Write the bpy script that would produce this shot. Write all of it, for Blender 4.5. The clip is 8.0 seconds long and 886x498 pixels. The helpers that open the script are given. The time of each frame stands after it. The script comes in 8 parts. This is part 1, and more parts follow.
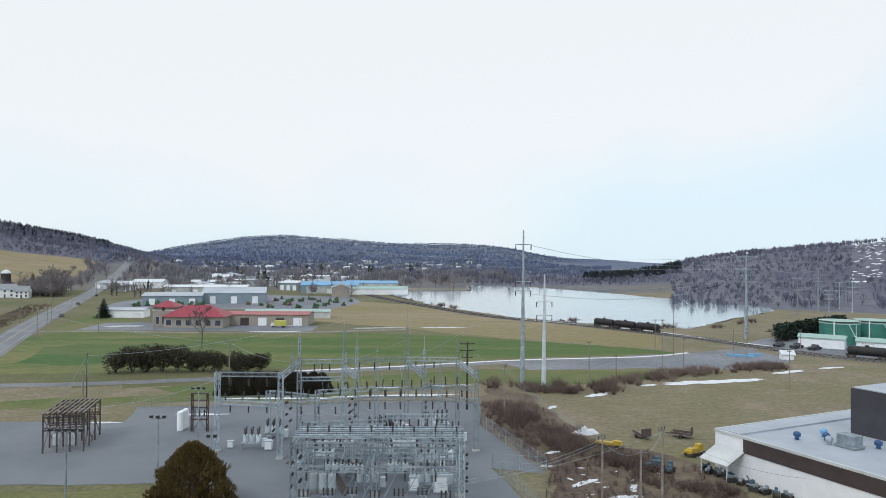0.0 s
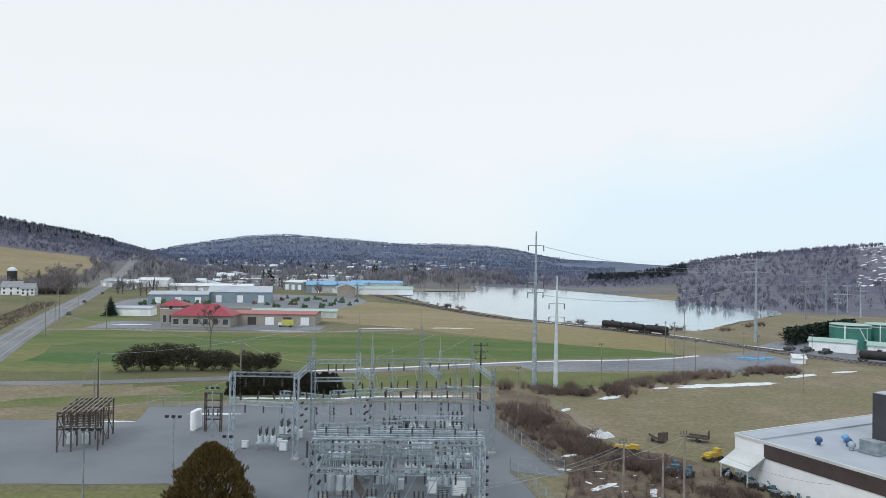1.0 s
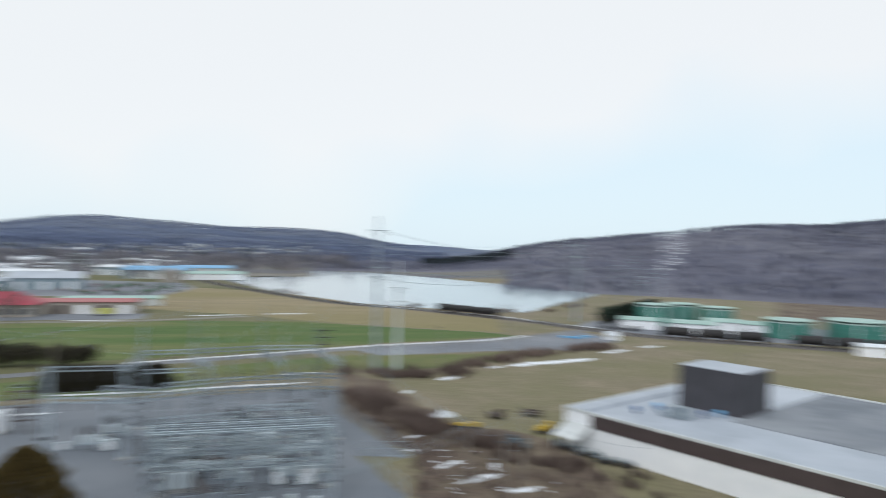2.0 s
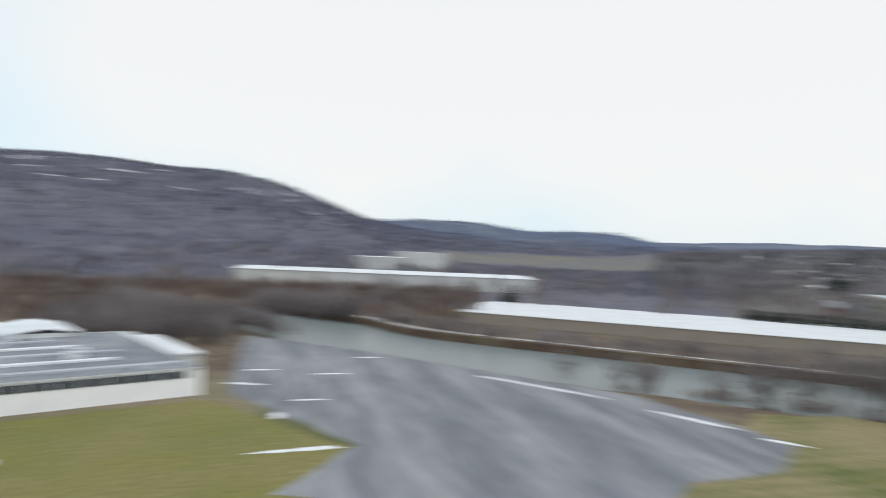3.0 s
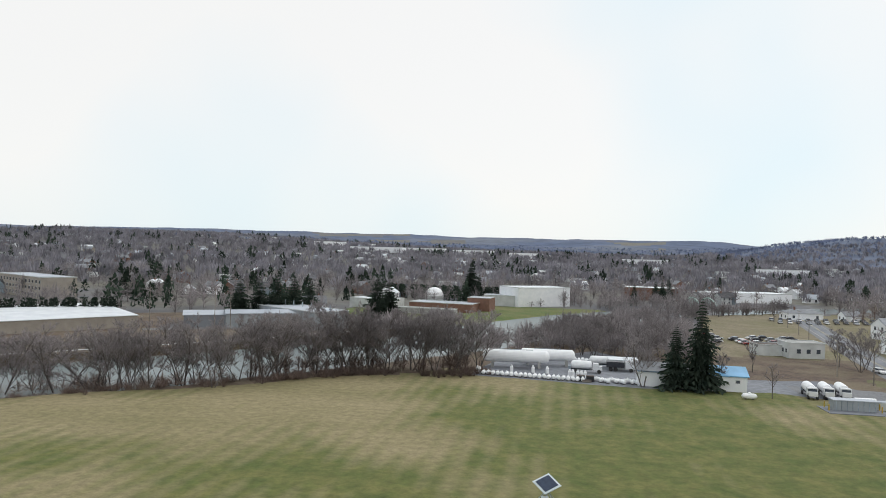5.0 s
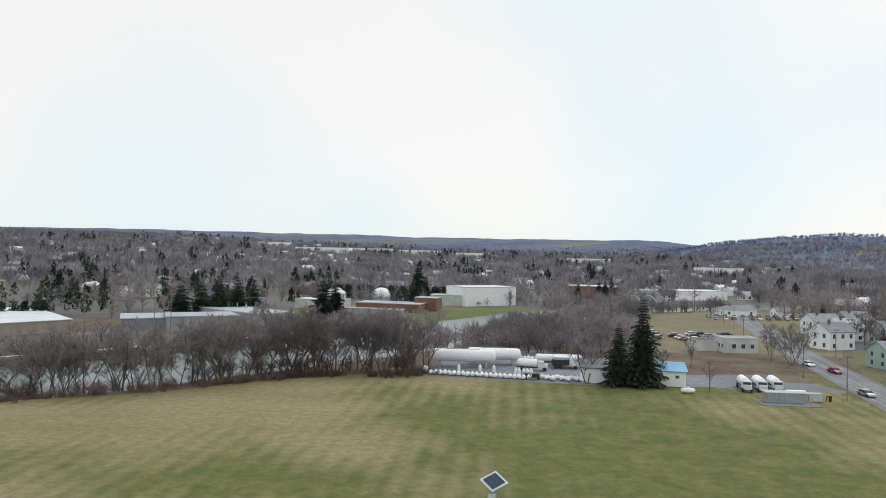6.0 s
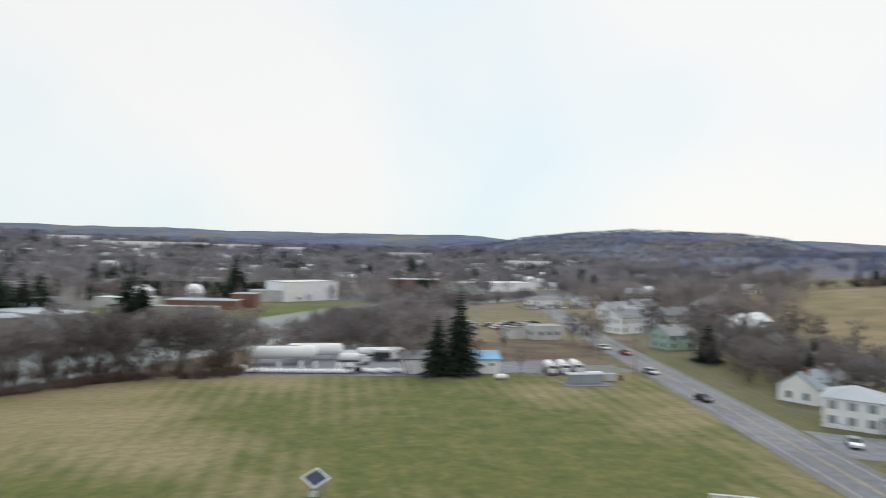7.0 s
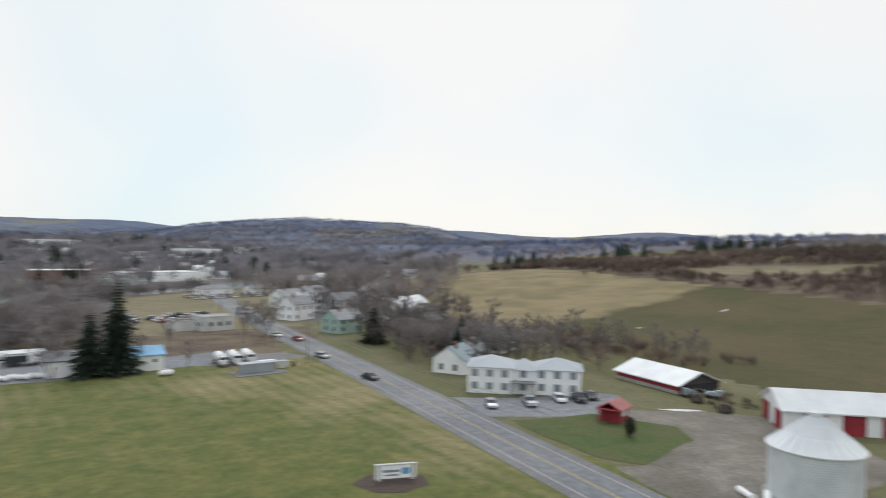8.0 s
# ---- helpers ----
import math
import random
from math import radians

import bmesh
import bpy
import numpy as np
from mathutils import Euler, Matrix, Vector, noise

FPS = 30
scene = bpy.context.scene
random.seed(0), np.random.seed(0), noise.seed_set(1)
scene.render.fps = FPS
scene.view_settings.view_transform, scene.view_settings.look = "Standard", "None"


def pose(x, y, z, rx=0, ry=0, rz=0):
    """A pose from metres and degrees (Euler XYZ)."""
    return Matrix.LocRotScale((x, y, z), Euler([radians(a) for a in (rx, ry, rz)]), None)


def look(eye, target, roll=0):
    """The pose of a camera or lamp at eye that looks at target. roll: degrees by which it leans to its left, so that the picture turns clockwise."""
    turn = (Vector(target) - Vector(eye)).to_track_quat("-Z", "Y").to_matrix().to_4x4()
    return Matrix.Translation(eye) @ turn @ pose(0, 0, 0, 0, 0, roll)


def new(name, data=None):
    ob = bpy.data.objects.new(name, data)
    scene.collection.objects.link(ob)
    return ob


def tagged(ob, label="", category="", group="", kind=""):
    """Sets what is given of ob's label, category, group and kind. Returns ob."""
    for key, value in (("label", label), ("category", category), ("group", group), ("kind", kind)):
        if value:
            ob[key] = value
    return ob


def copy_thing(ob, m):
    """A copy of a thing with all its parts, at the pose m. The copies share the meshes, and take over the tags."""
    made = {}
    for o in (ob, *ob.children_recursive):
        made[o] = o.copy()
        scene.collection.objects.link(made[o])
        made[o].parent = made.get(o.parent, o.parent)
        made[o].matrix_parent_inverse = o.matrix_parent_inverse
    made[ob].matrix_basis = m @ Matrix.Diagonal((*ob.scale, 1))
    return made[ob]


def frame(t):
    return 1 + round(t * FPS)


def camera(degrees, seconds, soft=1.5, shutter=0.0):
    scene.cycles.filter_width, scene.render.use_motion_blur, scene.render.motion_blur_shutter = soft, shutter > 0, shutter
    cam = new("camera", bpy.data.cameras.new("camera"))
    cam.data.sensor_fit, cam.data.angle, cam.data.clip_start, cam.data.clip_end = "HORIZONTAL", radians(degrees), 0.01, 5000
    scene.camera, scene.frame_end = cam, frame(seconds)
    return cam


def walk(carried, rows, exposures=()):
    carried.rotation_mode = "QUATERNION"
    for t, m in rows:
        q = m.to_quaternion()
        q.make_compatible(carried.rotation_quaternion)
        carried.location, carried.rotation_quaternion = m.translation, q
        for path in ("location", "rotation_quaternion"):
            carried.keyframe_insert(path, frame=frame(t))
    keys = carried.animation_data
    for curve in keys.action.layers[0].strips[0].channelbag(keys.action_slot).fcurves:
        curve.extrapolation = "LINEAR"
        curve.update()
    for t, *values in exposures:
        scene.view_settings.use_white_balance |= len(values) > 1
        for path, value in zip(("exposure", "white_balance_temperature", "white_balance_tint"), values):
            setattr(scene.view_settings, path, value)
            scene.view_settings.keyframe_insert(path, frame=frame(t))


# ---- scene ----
CAM_FOV = 66.1
cam = camera(CAM_FOV, 8.0, soft=0.8, shutter=0.5)
EYE = 30.0
PATH = [
    (0.0, pose(4.85, -1.38, EYE, 90.70, -0.54, 0.02)),
    (0.5, pose(3.70, -0.98, EYE, 90.71, -0.72, 0.13)),
    (1.0, pose(2.65, -0.63, EYE, 90.74, -0.97, 0.26)),
    (1.2, pose(2.25, -0.52, EYE, 90.76, -1.05, 0.36)),
    (1.5, pose(1.60, -0.35, EYE, 90.60, -1.10, 0.20)),
    (1.7, pose(1.15, -0.23, EYE, 90.30, -1.20, -1.2)),
    (1.9, pose(0.75, -0.12, EYE, 89.90, -1.30, -7.3)),
    (2.1, pose(0.35, -0.05, EYE, 89.60, -1.40, -21.8)),
    (2.3, pose(0.10, 0.00, EYE, 89.42, -1.50, -39.63)),
    (2.5, pose(0.00, 0.00, EYE, 89.20, -1.85, -58.04)),
    (2.7, pose(0.00, 0.00, EYE, 89.34, -2.30, -76.57)),
    (2.9, pose(0.00, 0.00, EYE, 89.57, -2.45, -95.27)),
    (3.1, pose(0.00, 0.00, EYE, 89.84, -2.60, -113.79)),
    (3.3, pose(0.00, 0.00, EYE, 90.08, -2.50, -132.25)),
    (3.5, pose(0.00, 0.00, EYE, 90.13, -2.10, -151.2)),
    (3.6, pose(0.00, 0.00, EYE, 90.15, -1.90, -160.6)),
    (3.7, pose(0.00, 0.00, EYE, 90.14, -1.75, -167.6)),
    (3.8, pose(0.00, 0.00, EYE, 90.13, -1.62, -169.38)),
    (4.2, pose(0.00, 0.00, EYE, 90.23, -1.54, -169.26)),
    (5.1, pose(0.00, 0.00, EYE, 90.38, -1.45, -169.5)),
    (5.3, pose(0.00, 0.00, EYE, 90.40, -1.43, -171.03)),
    (5.5, pose(0.00, 0.00, EYE, 90.41, -1.35, -173.34)),
    (5.7, pose(0.00, 0.00, EYE, 90.43, -1.28, -173.75)),
    (6.0, pose(0.00, 0.00, EYE, 90.46, -1.20, -173.9)),
    (6.3, pose(0.00, 0.00, EYE, 90.47, -1.13, -174.15)),
    (6.5, pose(0.00, 0.00, EYE, 90.46, -1.12, -174.6)),
    (6.6, pose(0.00, 0.00, EYE, 90.42, -1.14, -177.0)),
    (6.8, pose(0.00, 0.00, EYE, 90.34, -1.13, -182.68)),
    (7.0, pose(0.00, 0.00, EYE, 90.26, -1.10, -188.8)),
    (7.2, pose(0.00, 0.00, EYE, 90.15, -1.10, -194.69)),
    (7.5, pose(0.00, 0.00, EYE, 90.00, -1.12, -202.97)),
    (7.8, pose(0.00, 0.00, EYE, 89.82, -1.15, -210.67)),
    (8.0, pose(0.00, 0.00, EYE, 89.76, -1.20, -215.82)),
]
walk(cam, PATH, exposures=((0.0, 0.0, 5980, 8), (1.2, 0.0, 5980, 8), (2.4, 0.0, 6080, 8), (3.6, 0.04, 6280, 9), (8.0, 0.0, 6330, 9)))

# ---- sky and sun: a bright overcast deck over a pale Nishita sky ----
world = bpy.data.worlds.new("overcast_sky")
scene.world = world
world.use_nodes = True
wn, wl = world.node_tree.nodes, world.node_tree.links
wbg = wn["Background"]
wsky = wn.new("ShaderNodeTexSky")
wsky.sky_type, wsky.sun_disc = "NISHITA", False
wsky.sun_elevation, wsky.sun_rotation = radians(48), radians(215)
wscale = wn.new("ShaderNodeVectorMath")
wscale.operation = "SCALE"
wscale.inputs["Scale"].default_value = 0.10
wl.new(wsky.outputs["Color"], wscale.inputs[0])
wco = wn.new("ShaderNodeTexCoord")
wno = wn.new("ShaderNodeTexNoise")
wno.inputs["Scale"].default_value, wno.inputs["Detail"].default_value = 1.6, 3.0
wno.inputs["Roughness"].default_value = 0.45
wl.new(wco.outputs["Generated"], wno.inputs["Vector"])
wramp = wn.new("ShaderNodeValToRGB")
wramp.color_ramp.elements[0].position, wramp.color_ramp.elements[0].color = 0.32, (0.82, 0.915, 0.94, 1)
wramp.color_ramp.elements[1].position, wramp.color_ramp.elements[1].color = 0.50, (0.985, 0.955, 0.91, 1)
wsep = wn.new("ShaderNodeSeparateXYZ")
wl.new(wco.outputs["Generated"], wsep.inputs["Vector"])
wadd = wn.new("ShaderNodeMath")
wdot = wn.new("ShaderNodeVectorMath")
wdot.operation, wdot.inputs[1].default_value = "DOT_PRODUCT", (-0.1, 0.035, 0.0)
wl.new(wco.outputs["Generated"], wdot.inputs[0])
wadd.operation = "ADD"
wl.new(wdot.outputs["Value"], wadd.inputs[0])
wl.new(wno.outputs["Fac"], wadd.inputs[1])
# thinner cloud low in the north and east
wlow = wn.new("ShaderNodeMapRange")
wlow.inputs["From Min"].default_value, wlow.inputs["From Max"].default_value = 0.02, 0.24
wlow.inputs["To Min"].default_value, wlow.inputs["To Max"].default_value = -0.24, 0.0
wl.new(wsep.outputs["Z"], wlow.inputs["Value"])
wnorth = wn.new("ShaderNodeMath")
wnorth.operation, wnorth.inputs[1].default_value = "ADD", 0.3
wnorth.use_clamp = True
wside = wn.new("ShaderNodeVectorMath")
wside.operation, wside.inputs[1].default_value = "DOT_PRODUCT", (0.6, 0.55, 0.0)
wl.new(wco.outputs["Generated"], wside.inputs[0])
wl.new(wside.outputs["Value"], wnorth.inputs[0])
wband = wn.new("ShaderNodeMath")
wband.operation = "MULTIPLY_ADD"
wl.new(wlow.outputs["Result"], wband.inputs[0])
wl.new(wnorth.outputs["Value"], wband.inputs[1])
wl.new(wadd.outputs["Value"], wband.inputs[2])
wl.new(wband.outputs["Value"], wramp.inputs["Fac"])
wmix = wn.new("ShaderNodeMixRGB")
wmix.inputs["Fac"].default_value = 0.9
wl.new(wscale.outputs["Vector"], wmix.inputs["Color1"])
wl.new(wramp.outputs["Color"], wmix.inputs["Color2"])
wl.new(wmix.outputs["Color"], wbg.inputs["Color"])
wbg.inputs["Strength"].default_value = 1.0
sun = new("sun", bpy.data.lights.new("sun", "SUN"))
sun.data.energy, sun.data.angle, sun.data.color = 0.9, radians(14), (1.0, 0.98, 0.955)
sun.matrix_world = look((-190, -240, 330), (0, 0, 0))


# ---- materials ----
def mat(name, c1, c2=None, scale=1.0, rough=0.8, c3=None, scale3=0.05, metal=0.0, bump=0.0, bscale=None, spread=0.14, vary=0.0, stretch=None, fine=None):
    """Two noises (grain c1-c2, large patches c3), bump, and a shade that differs between alike pieces."""
    m = bpy.data.materials.new(name)
    m.use_nodes = True
    n, l = m.node_tree.nodes, m.node_tree.links
    b = n["Principled BSDF"]
    b.inputs["Roughness"].default_value, b.inputs["Metallic"].default_value = rough, metal
    c2 = c2 or tuple(v * 0.8 for v in c1)
    geo = n.new("ShaderNodeNewGeometry")
    vec = geo.outputs["Position"]
    if stretch:
        mp = n.new("ShaderNodeMapping")
        mp.inputs["Scale"].default_value = stretch[:3]
        mp.inputs["Rotation"].default_value[2] = radians(stretch[3]) if len(stretch) > 3 else 0
        l.new(vec, mp.inputs["Vector"])
        vec = mp.outputs["Vector"]

    def tex(s, detail=5.0):
        t = n.new("ShaderNodeTexNoise")
        t.inputs["Scale"].default_value, t.inputs["Detail"].default_value = s, detail
        t.inputs["Roughness"].default_value = 0.6
        l.new(vec, t.inputs["Vector"])
        return t.outputs["Fac"]

    def ramp(f, a, bb, lo, hi):
        r = n.new("ShaderNodeValToRGB")
        r.color_ramp.elements[0].position, r.color_ramp.elements[0].color = lo, (*a, 1)
        r.color_ramp.elements[1].position, r.color_ramp.elements[1].color = hi, (*bb, 1)
        l.new(f, r.inputs["Fac"])
        return r.outputs["Color"]
    grain = tex(scale)
    col = ramp(grain, c1, c2, 0.5 - spread, 0.5 + spread)
    if c3:
        mx = n.new("ShaderNodeMixRGB")
        l.new(ramp(tex(scale3, 4.0), (0, 0, 0), (1, 1, 1), 0.42, 0.62), mx.inputs["Fac"])
        l.new(col, mx.inputs["Color1"])
        mx.inputs["Color2"].default_value = (*c3, 1)
        col = mx.outputs["Color"]
    if fine:
        mx = n.new("ShaderNodeMixRGB")
        mx.blend_type = "MULTIPLY"
        mx.inputs["Fac"].default_value = 1.0
        l.new(col, mx.inputs["Color1"])
        l.new(ramp(tex(fine, 6.0), (0.78, 0.78, 0.78), (1.18, 1.18, 1.18), 0.35, 0.65), mx.inputs["Color2"])
        col = mx.outputs["Color"]
    if vary:
        info = n.new("ShaderNodeObjectInfo")
        hsv = n.new("ShaderNodeHueSaturation")
        mr = n.new("ShaderNodeMapRange")
        mr.inputs["To Min"].default_value, mr.inputs["To Max"].default_value = 1 - vary, 1 + vary
        l.new(info.outputs["Random"], mr.inputs["Value"])
        l.new(mr.outputs["Result"], hsv.inputs["Value"])
        l.new(col, hsv.inputs["Color"])
        col = hsv.outputs["Color"]
    l.new(col, b.inputs["Base Color"])
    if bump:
        bp = n.new("ShaderNodeBump")
        bp.inputs["Strength"].default_value, bp.inputs["Distance"].default_value = 1.0, bump
        l.new(tex(bscale, 6.0) if bscale else grain, bp.inputs["Height"])
        l.new(bp.outputs["Normal"], b.inputs["Normal"])
    return m


def leafy(name, c1, c2, c3=None, thin=0.0):
    """Foliage and twig colour, with a shade that differs from clump to clump."""
    m = bpy.data.materials.new(name)
    m.use_nodes = True
    n, l = m.node_tree.nodes, m.node_tree.links
    b = n["Principled BSDF"]
    b.inputs["Roughness"].default_value, b.inputs["Specular IOR Level"].default_value = 0.9, 0.12
    geo = n.new("ShaderNodeNewGeometry")
    r = n.new("ShaderNodeValToRGB")
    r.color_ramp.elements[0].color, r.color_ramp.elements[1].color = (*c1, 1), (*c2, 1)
    if c3:
        e = r.color_ramp.elements.new(0.5)
        e.color = (*c3, 1)
    l.new(geo.outputs["Random Per Island"], r.inputs["Fac"])
    t = n.new("ShaderNodeTexNoise")
    t.inputs["Scale"].default_value = 0.02
    l.new(geo.outputs["Position"], t.inputs["Vector"])
    mr = n.new("ShaderNodeMapRange")
    mr.inputs["From Min"].default_value, mr.inputs["From Max"].default_value = 0.35, 0.65
    mr.inputs["To Min"].default_value, mr.inputs["To Max"].default_value = 0.68, 1.32
    l.new(t.outputs["Fac"], mr.inputs["Value"])
    hsv = n.new("ShaderNodeHueSaturation")
    l.new(mr.outputs["Result"], hsv.inputs["Value"])
    l.new(r.outputs["Color"], hsv.inputs["Color"])
    l.new(hsv.outputs["Color"], b.inputs["Base Color"])
    if thin:
        tr = n.new("ShaderNodeBsdfTranslucent")
        l.new(hsv.outputs["Color"], tr.inputs["Color"])
        mx = n.new("ShaderNodeMixShader")
        mx.inputs["Fac"].default_value = thin
        l.new(b.outputs["BSDF"], mx.inputs[1])
        l.new(tr.outputs["BSDF"], mx.inputs[2])
        l.new(mx.outputs["Shader"], n["Material Output"].inputs["Surface"])
    return m


M = {}
M["tan"] = mat("dry_grass", (0.175, 0.157, 0.088), (0.135, 0.128, 0.064), 0.2, 1.0, (0.11, 0.115, 0.044), 0.016, bump=0.08, bscale=2.5, fine=1.2)
M["straw"] = mat("bleached_dry_grass", (0.235, 0.196, 0.132), (0.185, 0.156, 0.1), 0.12, 1.0, (0.175, 0.158, 0.085), 0.03, bump=0.08, bscale=2.5, fine=0.9)
M["green"] = mat("spring_grass", (0.078, 0.125, 0.028), (0.115, 0.138, 0.038), 0.15, 1.0, (0.16, 0.155, 0.06), 0.03, bump=0.06, bscale=3.0, fine=1.4)
M["bright"] = mat("young_green_crop", (0.055, 0.112, 0.02), (0.092, 0.132, 0.03), 0.12, 1.0, (0.165, 0.165, 0.06), 0.02, stretch=(0.25, 1, 1, 15), fine=1.0)
M["island"] = mat("lush_lawn", (0.05, 0.088, 0.02), (0.078, 0.108, 0.028), 0.3, 1.0, (0.095, 0.1, 0.038), 0.12, bump=0.04, bscale=3.0, fine=1.6)
M["lush"] = mat("lush_young_crop", (0.04, 0.105, 0.02), (0.062, 0.118, 0.026), 0.14, 1.0, (0.11, 0.135, 0.042), 0.03, stretch=(0.25, 1, 1, 15), fine=1.0)
M["stubble"] = mat("corn_stubble", (0.3, 0.242, 0.145), (0.235, 0.188, 0.11), 0.12, 1.0, (0.22, 0.185, 0.085), 0.012, stretch=(0.25, 1, 1, 60), fine=1.2)
M["brush"] = mat("weedy_ground", (0.142, 0.1, 0.075), (0.085, 0.062, 0.049), 0.5, 1.0, (0.178, 0.142, 0.097), 0.08, bump=0.25, bscale=1.6, fine=1.5)
# grey-purple woodland floor, its colour pushed bluer for haze
M["wood"] = mat("haze_blued_forest_floor", (0.118, 0.118, 0.158), (0.1, 0.1, 0.138), 0.02, 1.0, (0.15, 0.148, 0.182), 0.006, fine=0.1)
# aerial haze is put into the colour: far slopes painted blue
M["farwood"] = mat("haze_blue_wooded_hills", (0.092, 0.122, 0.205), (0.076, 0.104, 0.18), 0.004, 1.0, (0.135, 0.155, 0.2), 0.0022, fine=0.015)
# ground colour lifted and greyed to paint haze over town and far fields
M["farland"] = mat("haze_muted_valley_floor", (0.15, 0.148, 0.155), (0.11, 0.112, 0.13), 0.02, 1.0, (0.165, 0.155, 0.125), 0.006, fine=0.08)
M["gravel"] = mat("yard_gravel", (0.165, 0.18, 0.204), (0.138, 0.153, 0.177), 0.11, 0.95, (0.188, 0.2, 0.222), 0.03, bump=0.01, bscale=9.0)
M["asphalt"] = mat("worn_asphalt", (0.185, 0.188, 0.2), (0.15, 0.153, 0.165), 0.3, 0.9, (0.22, 0.222, 0.232), 0.06, bump=0.01, bscale=12.0, fine=2.0)
M["lot"] = mat("parking_asphalt", (0.175, 0.185, 0.21), (0.145, 0.155, 0.18), 0.12, 0.85, (0.22, 0.23, 0.255), 0.03, fine=0.6)
M["path"] = mat("pale_gravel_drive", (0.3, 0.28, 0.25), (0.22, 0.2, 0.17), 0.5, 0.95, (0.17, 0.155, 0.13), 0.06, bump=0.03, bscale=6.0, fine=1.6)
M["mud"] = mat("muddy_gravel", (0.245, 0.225, 0.2), (0.18, 0.163, 0.142), 0.3, 0.95, (0.14, 0.124, 0.106), 0.07, bump=0.04, bscale=5.0, fine=1.4)
M["yellow_lawn"] = mat("yellow_green_lawn", (0.19, 0.178, 0.045), (0.135, 0.145, 0.036), 0.08, 1.0, (0.215, 0.19, 0.07), 0.04, bump=0.05, bscale=3.0, fine=0.8)
M["worn_lot"] = mat("streaked_parking_asphalt", (0.17, 0.18, 0.202), (0.142, 0.152, 0.175), 0.2, 0.85, (0.265, 0.275, 0.295), 0.12, stretch=(0.14, 1, 1, -4), fine=0.6)
M["snow"] = mat("old_snow", (0.8, 0.82, 0.85), (0.6, 0.62, 0.65), 0.8, 0.7, (0.72, 0.74, 0.77), 0.2, bump=0.12, bscale=1.4)
M["ballast"] = mat("track_ballast", (0.17, 0.155, 0.145), (0.1, 0.09, 0.085), 1.0, 1.0, bump=0.06, bscale=6.0)
M["rail"] = mat("rail_steel", (0.2, 0.17, 0.15), (0.12, 0.1, 0.09), 2.0, 0.5, metal=0.7)
M["line"] = mat("road_paint", (0.46, 0.46, 0.45), (0.3, 0.3, 0.3), 1.0, 0.8)
M["yellow_line"] = mat("faded_yellow_road_paint", (0.46, 0.42, 0.27), (0.36, 0.33, 0.22), 1.0, 0.8)
M["galv"] = mat("galvanised_steel", (0.42, 0.48, 0.52), (0.25, 0.3, 0.35), 1.2, 0.55, metal=0.25, vary=0.3)
M["rust"] = mat("rusted_steel", (0.12, 0.095, 0.085), (0.075, 0.06, 0.055), 1.5, 0.85)
M["pole"] = mat("weathered_timber", (0.3, 0.27, 0.24), (0.2, 0.175, 0.15), 1.2, 0.9, vary=0.2)
M["darkpole"] = mat("creosoted_timber", (0.06, 0.055, 0.055), (0.035, 0.032, 0.032), 1.0, 0.85)
M["black"] = mat("black_porcelain", (0.025, 0.024, 0.028), (0.045, 0.04, 0.045), 2.0, 0.35)
M["tank_paint"] = mat("pale_grey_enamel", (0.6, 0.66, 0.69), (0.48, 0.54, 0.58), 0.8, 0.5, vary=0.1)
M["bin_steel"] = mat("dull_galvanised_sheet", (0.6, 0.64, 0.68), (0.5, 0.54, 0.58), 0.5, 0.6, (0.66, 0.69, 0.72), 0.2)
M["white"] = mat("white_siding", (0.92, 0.93, 0.95), (0.83, 0.85, 0.88), 0.35, 0.7, vary=0.06)
M["offwhite"] = mat("weathered_white_wall", (0.6, 0.62, 0.62), (0.46, 0.48, 0.48), 0.25, 0.8, vary=0.1)
M["cream"] = mat("tan_stucco", (0.38, 0.345, 0.3), (0.32, 0.29, 0.25), 0.4, 0.85)
M["greywall"] = mat("grey_metal_wall", (0.36, 0.39, 0.41), (0.29, 0.32, 0.34), 0.3, 0.6, vary=0.1)
M["bluegrey"] = mat("blue_grey_metal_wall", (0.26, 0.33, 0.38), (0.21, 0.27, 0.31), 0.3, 0.55)
M["red_roof"] = mat("red_metal_roof", (0.33, 0.035, 0.06), (0.26, 0.03, 0.05), 0.5, 0.5)
M["pinkroof"] = mat("faded_red_roof", (0.42, 0.15, 0.15), (0.34, 0.12, 0.12), 0.3, 0.6)
M["barnred"] = mat("barn_red_boards", (0.32, 0.03, 0.045), (0.22, 0.02, 0.03), 0.9, 0.8, vary=0.1)
M["grey_roof"] = mat("grey_shingles", (0.3, 0.31, 0.33), (0.22, 0.23, 0.25), 0.7, 0.9, vary=0.25)
M["dark_roof"] = mat("dark_shingles", (0.12, 0.12, 0.13), (0.08, 0.08, 0.09), 0.7, 0.9, vary=0.3)
M["membrane"] = mat("grey_roof_membrane", (0.42, 0.455, 0.51), (0.35, 0.38, 0.43), 0.12, 0.75, (0.48, 0.51, 0.56), 0.04)
M["membrane_dark"] = mat("dark_roof_membrane", (0.2, 0.215, 0.245), (0.15, 0.165, 0.19), 0.15, 0.8, (0.27, 0.285, 0.31), 0.05)
M["white_roof"] = mat("white_metal_roof", (0.74, 0.77, 0.8), (0.62, 0.65, 0.69), 0.2, 0.5, vary=0.06)
M["charcoal"] = mat("charcoal_panel", (0.06, 0.058, 0.068), (0.045, 0.044, 0.052), 0.4, 0.6)
M["brown_band"] = mat("dark_brown_fascia", (0.075, 0.055, 0.055), (0.055, 0.04, 0.04), 0.5, 0.6)
M["glass"] = mat("dark_window_glass", (0.05, 0.06, 0.075), (0.08, 0.09, 0.11), 0.6, 0.12)
